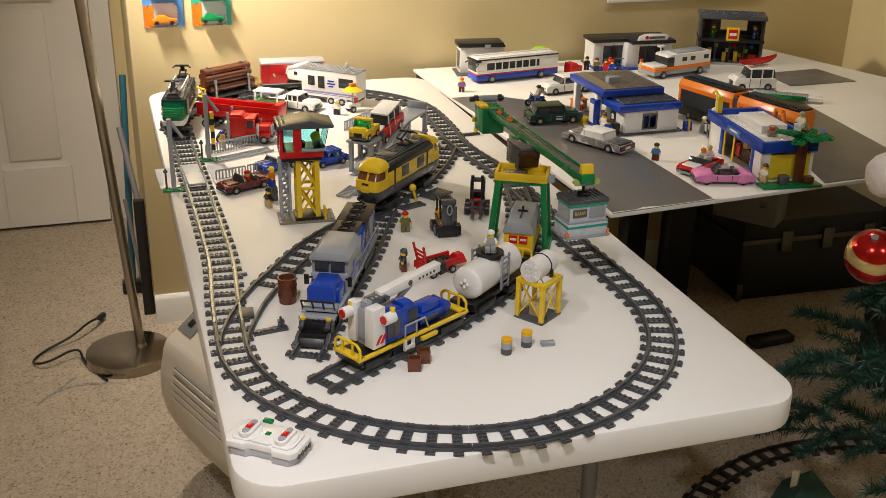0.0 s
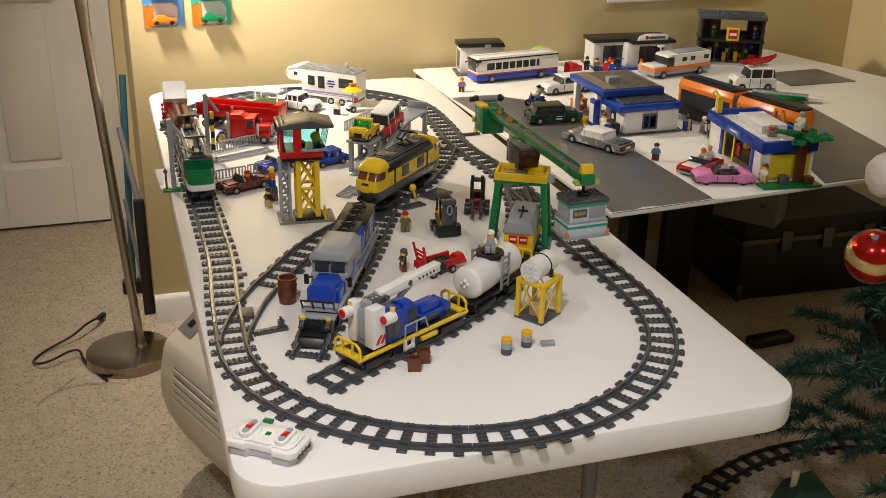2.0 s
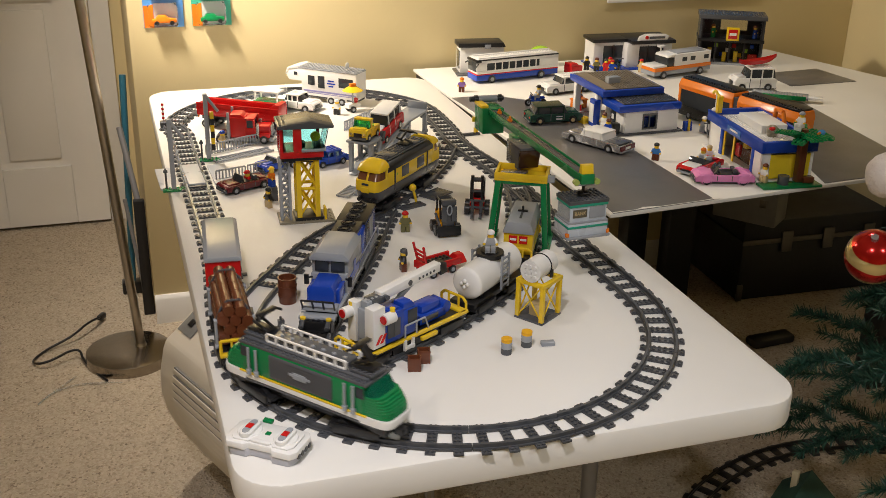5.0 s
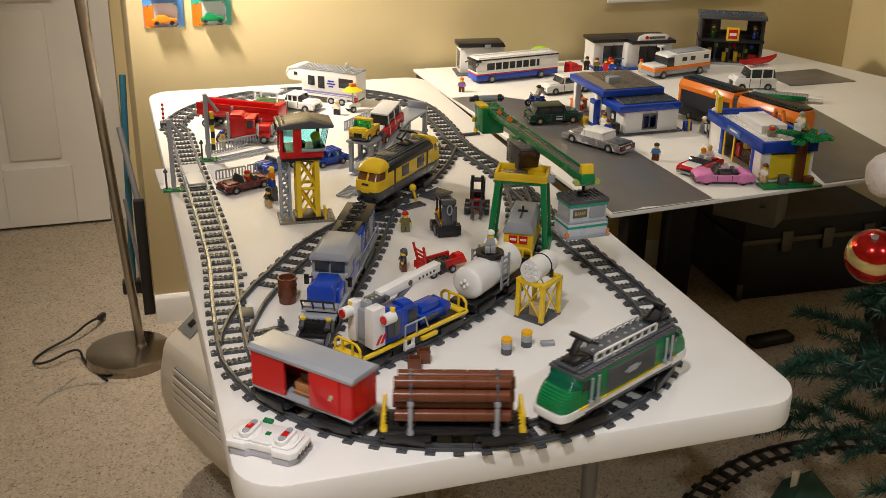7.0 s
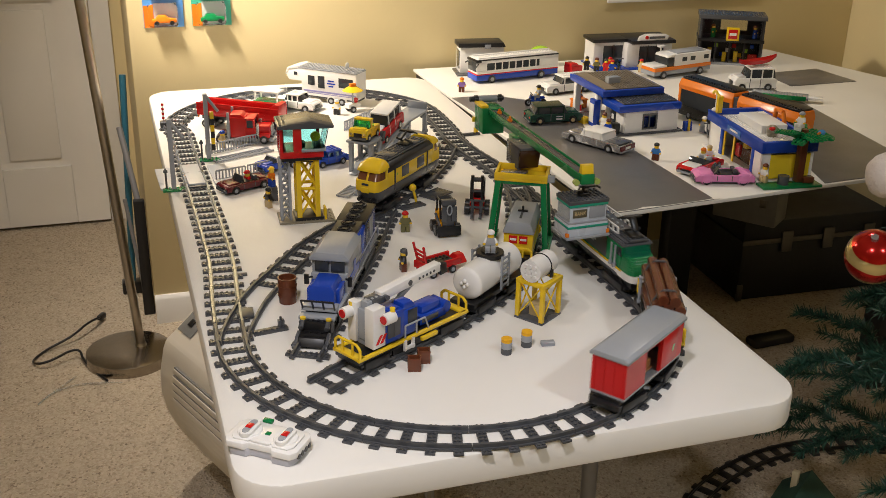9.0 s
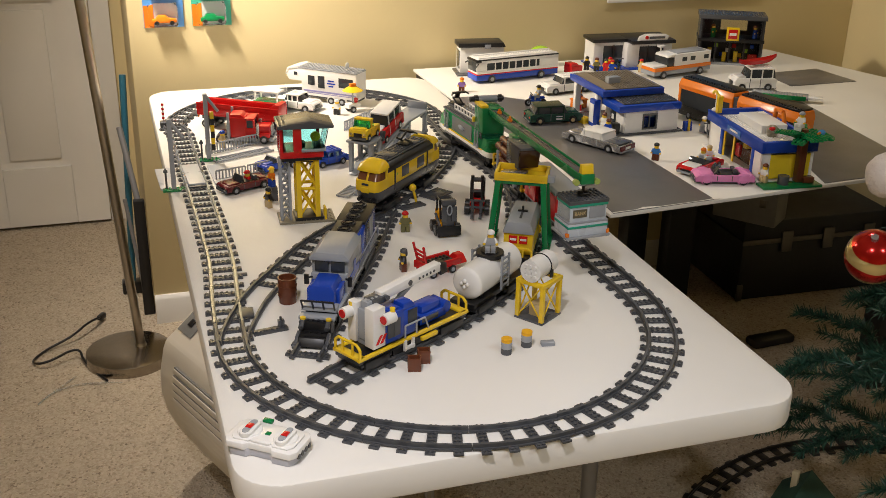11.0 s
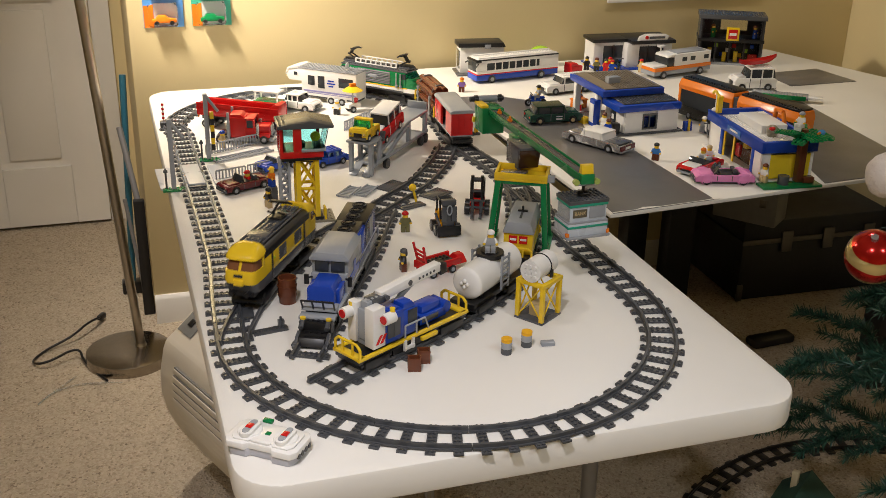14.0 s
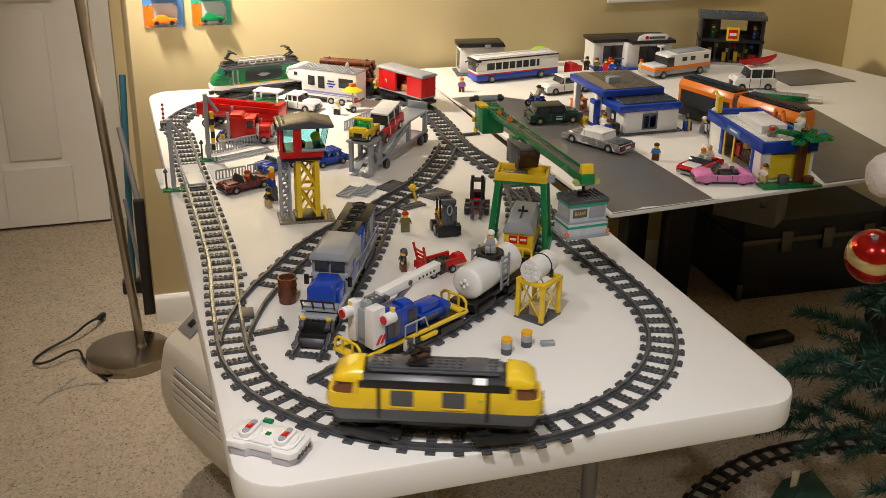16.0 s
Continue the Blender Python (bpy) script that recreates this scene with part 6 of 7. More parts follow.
def camper_van():
    t = thing("toy_camper_van", 1.135, 1.352, TOP, -167, "white toy camper van with orange lower body", "toy van")
    part("lower_body", S().box(-108, -30, 10, 108, 30, 22, 0.8), LTGREY, t)
    part("orange_band", S().box(-108, -30.4, 22, 106, 30.4, 32, 0.6), ORANGE, t)
    part("body", S().box(-106, -29, 32, 34, 29, 66, 1).prism([(34, 60), (34, 68), (58, 64), (60, 58)], -28, 28, "y", 0.8), WHITE, t)
    part("cab", S().box(34, -27, 32, 60, 27, 56, 0.8), GLASSDARK, t)
    part("bonnet", S().box(60, -28, 32, 108, 28, 38, 1), WHITE, t)
    for x in (-88, -36, -4):
        part("window", S().box(x - 9, 28.5, 44, x + 9, 29.8, 56, 0.4), GLASSDARK, t)
        part("window", S().box(x - 9, -29.8, 44, x + 9, -28.5, 56, 0.4), DKRED, t)
    part("roof_panel", S().box(-90, -22, 66, 20, 22, 69, 0.6), LTGREY, t)
    for x in (-66, 74):
        for sy in (-1, 1):
            wheel(t, x, sy * 29, 11, 8)


camper_van()


def toy_shop():
    t = thing("toy_store_building", 1.376, 1.463, TOP, -27, "two-storey dark grey toy shop with glass fronts", "toy building")
    part("base", S().box(-102, -52, 0, 102, 46, 5, 0.5).studs(-96, -48, 5, 25, 1), LTGREY, t)
    part("wall", S().box(-96, 36, 5, 96, 42, 90).box(-96, 36, 90, -28, 42, 140).box(52, 36, 90, 96, 42, 140).box(-96, -40, 5, -90, 36, 140).box(90, -40, 5, 96, 36, 140), DKGREY, t)
    part("window", S().box(-88, -41, 8, 88, -39.4, 66), SHOWCLEAR, t)
    part("window", S().box(-88, -41, 78, 88, -39.4, 134), SHOWCLEAR, t)
    part("frame", S().box(-90, -43, 5, -86, -38, 136).box(86, -43, 5, 90, -38, 136).box(-46, -43, 5, -42, -38, 68).box(-4, -43, 5, 0, -38, 68).box(40, -43, 5, 44, -38, 68), BLACK, t)
    part("storey_band", S().box(-98, -46, 68, 98, 40, 78, 0.6), BLACK, t)
    part("roof", S().box(-100, -46, 136, 100, 46, 148, 0.6).studs(-94, -40, 148, 24, 10), DKGREY, t)
    part("display", S().box(-80, -30, 5, -60, -14, 40, 1).box(56, -30, 5, 84, -14, 30, 1), RED, t)
    part("display_goods", S().box(-20, -30, 5, -8, -20, 34, 1).box(14, -30, 5, 26, -20, 38, 1), YELLOW, t)
    part("display_shelf", S().box(-86, 10, 5, 86, 34, 60, 1), BLACK, t)
    for k in range(9):
        part("boxed_set", S().box(-80 + 18 * k, 4, 14 + 14 * (k % 3), -68 + 18 * k, 10, 26 + 14 * (k % 3), 0.4), (RED, YELLOW, LIME, BLUE, WHITE)[k % 5], t)
    part("sign_board", S().box(-16, -52, 74, 22, -46, 114, 1), YELLOW, t)
    part("sign_square", S().box(-10, -53.4, 80, 16, -52, 108, 0.4), RED, t)
    part("sign_bar", S().box(-7, -54, 90, 13, -53.2, 98), WHITE, t)


toy_shop()
for x, y, m in ((1.315, 1.462, GREEN), (1.425, 1.407, BLUE)):
    toy_figure(x, y, TOP + 0.079, -60, m, m, BROWN, "toy figure on the shop's upper floor", hair=True)


def canoe_hull():
    """A shell lofted through five-point ribs, pointed and raised at both ends."""
    s = S()
    rings = []
    for i in range(13):
        u = i / 6 - 1
        w, lift, h = 14 * max(0.04, 1 - abs(u) ** 2.4), 13 * abs(u) ** 3, 14 + 9 * abs(u) ** 3
        x = 74 * u
        prof = [(-w, h), (-w * 0.8, lift + 3), (0, lift), (w * 0.8, lift + 3), (w, h), (w * 0.82, h), (w * 0.6, lift + 5), (0, lift + 3), (-w * 0.6, lift + 5), (-w * 0.82, h)]
        rings.append([s.bm.verts.new((x, y, z)) for y, z in prof])
    for a, b in zip(rings, rings[1:]):
        for i in range(10):
            j = (i + 1) % 10
            s.bm.faces.new((a[i], a[j], b[j], b[i]))
    s.bm.faces.new(rings[0]), s.bm.faces.new(rings[-1][::-1])
    bmesh.ops.recalc_face_normals(s.bm, faces=s.bm.faces[:])
    return s


def tram():
    t = thing("toy_tram", 0.990, 0.775, TOP, -75, "orange and black toy tram with dark windows", "toy tram")
    part("underframe", S().box(-188, -26, 6, 188, 26, 16, 0.8), BLACK, t)
    for a, b in ((-190, -8), (8, 190)):
        part("body", S().box(a, -29, 16, b, 29, 26, 0.8), BLACK, t)
        part("window_band", S().box(a + 6, -28, 26, b - 6, 28, 62), GLASSDARK, t)
        part("roof_band", S().prism([(-31, 60), (31, 60), (31, 68), (24, 80), (-24, 80), (-31, 68)], a, b, "x", 0.8), ORANGE, t, "orange sloped roof edge")
        part("roof", S().box(a + 4, -23, 80, b - 4, 23, 84, 0.6).studs(a + 12, -18, 84, 21, 2, 8), BLACK, t)
        for x in (a + 4, b - 4):
            part("pillar", S().box(x - 4, -29.4, 26, x + 4, 29.4, 62, 0.6), ORANGE, t)
    part("joint", S().box(-8, -26, 12, 8, 26, 74, 0.6), DKGREY, t)
    for x in (-150, -60, 60, 150):
        for sy in (-1, 1):
            wheel(t, x, sy * 24, 9, 6)
    t.scale = (0.98, 1.0, 1.22)


tram()
t = toy_car(1.262, 1.150, 168, 120, 56, 62, WHITE, "white toy off-road van with a roof rack", tail=0.85, z=TOP)
t = thing("toy_canoe", 1.275, 1.155, TOP + 0.066, 14, "red toy canoe on the van's roof", "toy boat")
part("hull", canoe_hull(), RED, t)
t = thing("toy_aircraft_wing", 1.275, 1.020, TOP, -36, "green and grey toy glider trailer behind the van", "toy vehicle")
part("trailer", S().box(-80, -26, 10, 66, 26, 16, 0.8).studs(-30, -20, 16, 11, 5), LTGREY, t)
part("trim", S().box(-82, -30, 8, 60, -26, 20, 0.8), GREEN, t)
part("nose", S().prism([(66, 10), (104, 12), (104, 15), (66, 16)], -14, 14, "y", 0.8), WHITE, t)
for sy in (-1, 1):
    wheel(t, -20, sy * 24, 9)
toy_figure(0.905, 0.80, TOP, 200, LTGREY, LTGREY, WHITE, "grey toy officer with white helmet beside a bike")
motorbike(0.898, 0.772, 250, WHITE, "white toy police motorbike near the cafe")
t = thing("toy_tool_rack", 0.875, 0.825, TOP, 0, "small blue and yellow toy tool stand", "toy stand")
part("stand", S().box(-10, -6, 0, 10, 6, 22, 0.8), BLUE, t)
part("tool", S().rod((0, -8, 2), (0, -8, 30), 3), YELLOW, t)


def cafe():
    t = thing("toy_cafe", 0.893, 0.545, TOP, -6, "white and blue toy cafe on a green base", "toy building")
    part("base", S().box(-66, -156, 0, 66, -120, 5, 0.5), GREEN, t)
    part("base", S().box(-66, -119.6, 0, 66, 150, 5, 0.5), WHITE, t)
    part("wall", S().box(-56, -112, 5, -50, -78, 66, 0.4).box(-56, -112, 5, -36, -106, 66, 0.4).box(-56, 82, 5, -50, 140, 66, 0.4).box(-56, 134, 5, 62, 140, 66, 0.4).box(56, -112, 5, 62, 134, 66, 0.4), WHITE, t)
    part("wall_post", S().box(-57, -78, 5, -49, -66, 66, 0.4), BLUE, t)
    part("wall_post", S().box(-57, 70, 5, -49, 82, 66, 0.4), BLUE, t)
    part("window", S().box(-36, -110, 8, 58, -108, 60), mat("yellow_clear_plastic", (0.80, 0.58, 0.03), 0.12), t, "yellow clear window")
    part("window_frame", S().box(-54, -66, 5, -51, -60, 66).box(-54, 18, 5, -51, 24, 66).box(-54, 64, 5, -51, 70, 66), YELLOW, t)
    part("window", S().box(-53, -60, 8, -52, 66, 64), SHOWCLEAR, t)
    part("interior_shelf", S().box(-30, -60, 5, -10, 60, 38, 1), BROWN, t)
    part("shelf_goods", S().box(-34, -40, 38, -16, -26, 54, 1).box(-34, 0, 38, -16, 14, 52, 1), YELLOW, t)
    part("shelf_goods", S().box(-36, 24, 12, -30, 44, 40, 1), RED, t)
    part("roof_band", S().box(-62, -118, 66, -52, 146, 90, 0.8).box(-52, -118, 66, 66, -108, 90, 0.8).box(56, -108, 66, 66, 146, 90, 0.8).box(-52, 136, 66, 56, 146, 90, 0.8), BLUE, t, "bright blue parapet")
    part("roof", S().box(-52, -108, 66, 56, 136, 78, 0.5).studs(-46, -100, 78, 13, 29), WHITE, t)
    part("roof_hut", S().box(-14, -20, 78, 46, 90, 96, 1), WHITE, t)
    part("roof_dome", S().ball(0, -40, 92, 13, 1, 1, 0.9).cyl(0, -40, 78, 10, 14, n=12), mat("tan_grey_plastic", (0.22, 0.19, 0.13), 0.35), t)
    part("roof_arch", S().rod((56, 60, 80), (54, 50, 112), 5, 10).rod((54, 50, 112), (54, 20, 112), 5, 10).rod((54, 20, 112), (56, 8, 80), 5, 10), ORANGE, t)
    part("sign", S().box(-64, -22, 72, -62, 40, 84, 0.5), abs_("mid_blue_sign_plastic", 0.05, 0.16, 0.5), t)
    part("sign_bar", S().box(-64.8, -10, 76, -64, 26, 80), WHITE, t)
    part("giraffe_tower", S().box(-58, 108, 90, -46, 118, 128, 1).rod((-52, 113, 124), (-56, 132, 136), 3).rod((-56, 132, 136), (-56, 142, 128), 3), YELLOW, t)
    part("roof_lamp", S().rod((-52, 130, 90), (-52, 130, 128), 2).ball(-52, 130, 92, 9, 1, 1, 0.6), WHITE, t)
    part("planter", S().cyl(-14, -136, 5, 12, 18, n=12), DKGREY, t)
    part("stone", S().box(30, -142, 5, 54, -126, 18, 2), BROWN, t)


cafe()


def toy_tree():
    t = thing("toy_tree", 0.905, 0.418, TOP + 0.005, 0, "toy tree with brown trunk and green plate leaves", "toy plant")
    part("trunk", S().prism([(-8, -8), (8, -8), (9, 8), (-8, 8)], 0, 104, "z", 1.2).cyl(2, 2, 104, 7, 8, n=10), BROWN, t)
    rnd = random.Random(4)
    for k in range(10):
        a = k * 36 + rnd.uniform(-10, 10)
        leaf = S()
        for j in range(7):
            d = 12 + j * 7
            for w in (-1, 0, 1):
                if abs(w) * 5 > 14 - abs(j - 3) * 3:
                    continue
                leaf.cyl(d + rnd.uniform(-2, 2), w * 8 + rnd.uniform(-2, 2), 0, 5.2, 3.2, n=8).cyl(d, w * 8, 3.2, 2.4, 1.8, n=6)
        part("leaf_plate", leaf, GREEN, t, at=pose(0, 0, 0.094 + 0.005 * (k % 3), 0, rnd.uniform(-6, 4), a))


toy_tree()
toy_figure(0.898, 0.425, TOP + 0.121, 200, WHITE, WHITE, LTGREY, "white toy spaceman sitting on the tree", sit=True)
t = thing("toy_bird", 0.930, 0.398, TOP + 0.108, 0, "blue and orange toy parrot on the tree", "toy bird")
part("body", S().ball(0, 0, 6, 7, 1.4, 0.8, 1), abs_("sky_blue_plastic", 0.08, 0.28, 0.6), t)
part("wing", S().ball(-5, -3, 5, 5, 1.6, 0.4, 1), ORANGE, t)
t = thing("toy_flower", 0.852, 0.455, TOP + 0.108, 0, "small red toy flower on the leaves", "toy flower")
part("petal", S().ball(0, 0, 4, 6, 1.2, 1, 0.7), RED, t)
toy_figure(0.832, 0.432, TOP + 0.005, 200, TAN, WHITE, BROWN, "toy figure with brown ponytail by the cafe", hair=True)
toy_car(0.748, 0.545, -152, 112, 50, 30, RED, "red toy convertible with white bonnet and grey bumper", open_top=True, trim=LTGREY, bonnet=WHITE)
toy_figure(0.762, 0.562, TOP + 0.012, -152, WHITE, WHITE, ORANGE, "toy driver in white with orange hair", sit=True, hair=True)
toy_figure(0.795, 0.590, TOP, -120, TAN, WHITE, TAN, "toy figure in white near the red car", hair=True)
toy_car(0.757, 0.470, -197, 124, 50, 34, PINK, "pink toy convertible with dark seats", open_top=True, round_fenders=True)

# ---- room things ----
t = thing("floor_lamp", -0.487, 1.405, 0, 0, "brushed nickel floor lamp with a round base", "floor lamp")
part("base", S().cyl(10, 6, 0, 118, 6, n=64).cyl(10, 6, 6, 118, 22, n=64, r2=116).cyl(10, 6, 28, 115, 3, n=64, r2=106), LAMPBASE, t)
part("collar", S().cyl(44, 20, 31, 16, 8, n=24, r2=13), CHROME, t)
part("pole", S().rod((44, 20, 36), (-62, -14, 1790), 12.5, 20), CHROME, t)
sh = bmesh.new()
rings = []
for r, hz in ((24, 1800), (40, 1790), (170, 1680), (168, 1680), (39, 1786), (24, 1794)):
    rings.append([sh.verts.new((-62 + r * math.cos(k * math.pi / 16), -15 + r * math.sin(k * math.pi / 16), hz)) for k in range(32)])
for u, v in zip(rings, rings[1:] + rings[:1]):
    for k in range(32):
        sh.faces.new((u[k], u[(k + 1) % 32], v[(k + 1) % 32], v[k]))
bmesh.ops.recalc_face_normals(sh, faces=sh.faces[:])
shade = S()
shade.bm.free()
shade.bm = sh
part("shade", shade, CHROME, t)
part("bulb_socket", S().cyl(-62, -15, 1715, 16, 85, n=14), WHITE, t)


def cable(name, pts, r, material, label):
    c = bpy.data.curves.new(name, "CURVE")
    c.dimensions, c.bevel_depth, c.bevel_resolution = "3D", r, 3
    sp = c.splines.new("NURBS")
    sp.points.add(len(pts) - 1)
    for p, q in zip(sp.points, pts):
        p.co = (*q, 1)
    sp.use_endpoint_u, sp.order_u = True, 3
    tmp = new(name, c)
    me = bpy.data.meshes.new_from_object(tmp)
    bpy.data.objects.remove(tmp)
    me.materials.clear()
    me.materials.append(material)
    return tagged(new(name, me), label, "cable")


cable("lamp_cable", [(-0.54, 1.29, 0.005), (-0.60, 1.40, 0.006), (-0.61, 1.47, 0.03), (-0.70, 1.40, 0.02), (-0.745, 1.45, 0.005), (-0.70, 1.52, 0.005), (-0.63, 1.55, 0.02), (-0.58, 1.60, 0.04), (-0.548, 1.66, 0.02)],
      0.0035, BLACK, "black lamp cable lying looped on the carpet")
part_t = thing("cable_plug", -0.548, 1.665, 0.01, 60, "small black plug on the lamp cable", "plug")
part("plug_body", S().box(-14, -8, 0, 16, 8, 16, 3), BLACK, part_t)
cable("clear_cord", [(-0.50, 1.27, 0.004), (-0.60, 1.30, 0.004), (-0.68, 1.27, 0.004), (-0.72, 1.20, 0.004), (-0.70, 1.24, 0.004), (-0.62, 1.34, 0.004)], 0.002, GLASSCLEAR, "pale clear cord lying on the carpet")


def dehumidifier():
    t = thing("dehumidifier", -0.392, 0.811, 0, 22, "cream plastic dehumidifier with louvred front under the table", "appliance")
    prof = [(220, 12), (104, 12), (66, 40), (34, 84), (8, 130), (-12, 180), (-22, 230), (-20, 280), (-8, 335), (-2, 350), (4, 358), (14, 364), (90, 420), (220, 420)]
    part("case", S().prism(prof, -330, 0, "y", 6), CREAM, t)
    slope = Matrix.Translation((52, -40, 393.5)) @ Matrix.Rotation(radians(-36.4), 4, "Y")
    part("control_recess", S().box(-30, -30, 0, 30, 30, 1.5, 0.6).turn(slope), GREYCASE, t)
    part("control_knob", S().box(-10, -8, 1.5, 8, 8, 5, 0.8).turn(slope), BLACK, t)
    for k in range(14):
        z = 70 + k * 18
        x = np.interp(z, [12, 40, 84, 130, 180, 230, 280, 335], [104, 66, 34, 8, -12, -22, -20, -8])
        part("louvre", S().box(x - 4, -310, z, x + 4, -70, z + 14, 1.5), CREAM, t)
        part("louvre_gap", S().box(x - 1.5, -308, z + 14, x + 3, -72, z + 18), GREYCASE, t)
    part("foot", S().box(112, -320, 0, 210, -10, 12, 2), DKGREY, t)


dehumidifier()
BLISTER = mat("thin_clear_blister", (0.97, 0.97, 0.97), 0.04, var=0.0, glass=True)
BLISTER.node_tree.nodes["Principled BSDF"].inputs["Transmission Weight"].default_value = 1.0
BLISTER.node_tree.nodes["Principled BSDF"].inputs["IOR"].default_value = 1.04
LABELS = mat("card_print_grey", (0.55, 0.55, 0.56), 0.4)
CARDBLUE = mat("card_print_blue", (0.10, 0.32, 0.75), 0.4)
CARDGREEN = mat("card_print_green", (0.05, 0.42, 0.30), 0.4)
for cx, cm, body, lab in ((-0.294, CARDBLUE, ORANGE, "blister card with an orange toy car on the wall"), (-0.166, CARDGREEN, GREEN, "blister card with a green toy pickup on the wall")):
    t = thing("blister_card", cx, 1.618, 0.886, 0, lab, "toy package", "toy packages")
    part("backing_card", S().box(-53, -1.5, 0, 53, 0, 165, 0.3), cm, t)
    part("card_panel", S().box(-52, -2.2, 1, -26, -1.6, 60), ORANGE, t)
    part("card_panel", S().box(-25, -2.2, 6, 36, -1.6, 66), LABELS, t)
    b = part("blister", S().prism(rounded(-42, 6, 36, 66, 8, 4), 0, 34, "z", 3).turn(Matrix.Rotation(radians(90), 4, "X")), BLISTER, t)
    b.visible_shadow = False
    part("toy_body", S().prism([(-32, 16), (32, 16), (32, 26), (12, 28), (4, 36), (-16, 36), (-22, 27), (-32, 25)], -24, -6, "y", 1.5), body, t)
    part("toy_wheel", S().cyl(-20, -26, 16, 6, 22, "y", 14).cyl(20, -26, 16, 6, 22, "y", 14), BLACK, t)
    part("upper_toy", S().prism([(-32, 78), (32, 78), (32, 92), (-32, 92)], -24, -3, "y", 2), BLACK if cm is CARDBLUE else DKGREEN, t)
t = thing("wall_poster", 1.30, 1.618, 0.905, 0, "pale blue framed poster on the yellow wall", "poster")
part("frame", S().box(-272, -8, 0, 272, 0, 12, 1).box(-272, -8, 12, -260, 0, 700, 1).box(260, -8, 12, 272, 0, 700, 1).box(-272, -8, 688, 272, 0, 700, 1), TRIMW, t)
part("sheet", S().box(-260, -3, 12, 260, -1, 688), CARDBLUE, t)

# leaning things in the recess by the door
t = thing("broom", -0.44, 1.86, 0, 0, "blue broom handle leaning in the recess", "broom")
part("handle", S().rod((-6, 0, 30), (26, 60, 690), 10, 12), mat("blue_painted_metal", (0.02, 0.11, 0.17), 0.45), t)
part("head", S().box(-40, -20, 0, 40, 20, 40, 4), BLACK, t)
t = thing("music_stand", -0.405, 1.69, 0, 0, "black folded stand leaning on the wall corner", "stand")
part("post", S().box(-18, -14, 0, 14, 14, 370, 3), BLACK, t)
part("arm", S().rod((0, 40, 330), (-34, 120, 560), 9, 10).rod((-4, 60, 0), (-40, 130, 330), 6, 10), GREYTUBE, t)

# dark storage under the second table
# dark tabletop; its near-black brown also carries the shadow gap under the board
part("tabletop_under", S().prism([(456, 392), (1052, 442), (1195, 452), (1715, 1150), (1585, 1580), (408, 1578)], 716, 731.5, "z", 2), mat("shaded_brown_table_laminate", (0.014, 0.011, 0.009), 0.5), city)
t = thing("storage_trunk", 1.76, 1.43, 0, -2, "black storage trunk with metal latches on the carpet", "trunk")
part("body", S().box(-360, -170, 4, 160, 160, 205, 6), BLACKCASE, t)
part("lid", S().box(-364, -174, 208, 164, 164, 275, 8), BLACKCASE, t)
part("edge_trim", S().box(-364, -176, 196, 164, -172, 212, 1), mat("dark_steel_trim", (0.16, 0.15, 0.13), 0.35, metal=0.9), t)
for x in (-210, -60, 90):
    part("latch", S().box(x - 20, -182, 165, x + 20, -174, 235, 3), MATS["dark_steel_trim"], t)
for x in (-360, 148):
    part("corner_cap", S().box(x - 4, -178, 4, x + 16, -170, 60, 2), MATS["dark_steel_trim"], t)
t = thing("equipment_case", 1.425, 1.31, 0.2765, -52, "grey hard equipment case standing on the trunk", "case")
part("shell", S().box(-100, -55, 0, 100, 55, 150, 6), GREYCASE, t)
part("handle", S().rod((-30, 0, 149), (-26, 0, 166), 4).rod((30, 0, 149), (26, 0, 166), 4).rod((-28, 0, 166), (28, 0, 166), 5), BLACK, t)
part("latch", S().box(-66, -58, 60, -46, -54, 84, 1).box(46, -58, 60, 66, -54, 84, 1), MATS["dark_steel_trim"], t)
t = thing("upright_board", 1.215, 1.375, 0, 0, "tall black board standing under the town table", "board")
part("panel", S().box(-45, -30, 0, 45, 30, 685, 4), BLACKCASE, t)
t = thing("steel_skid", 1.345, 1.0, 0, 4, "flat black table foot on the carpet", "table foot")
part("foot_bar", S().box(-75, -26, 0, 68, 26, 26, 8), BLACK, t)

# ---- floor railway round the tree ----
FLOORTRACK = mat("black_track_plastic", (0.018, 0.016, 0.015), 0.4)
ring = Line(arc(1.08, -0.09, 0.575, 62, 205, 30))
n = int(ring.length / 0.30)
fs = S().box(-34, -9, 0, 34, 9, 6, 0.8).mesh("floor_sleeper", FLOORTRACK)
for i in range(n):
    a, b = ring.length * i / n, ring.length * (i + 1) / n
    mid = ring.at((a + b) / 2)
    ob = thing("floor_track_section", mid.x, mid.y, 0, 0, "black plastic toy track on the carpet round the tree", "toy track", "floor railway")
    for off in (-20, 20):
        me = rail_mesh(ring, a, b, off, mid, FLOORTRACK)
        part("rail", me, None, ob, at=pose(0, 0, 0.005))
    for k in range(8):
        s = a + (k + 0.5) * (b - a) / 8
        q = ring.at(s)
        part("sleeper", fs, None, ob, at=pose(q.x - mid.x, q.y - mid.y, 0, 0, 0, ring.heading(s) + 90))

# ---- christmas tree ----


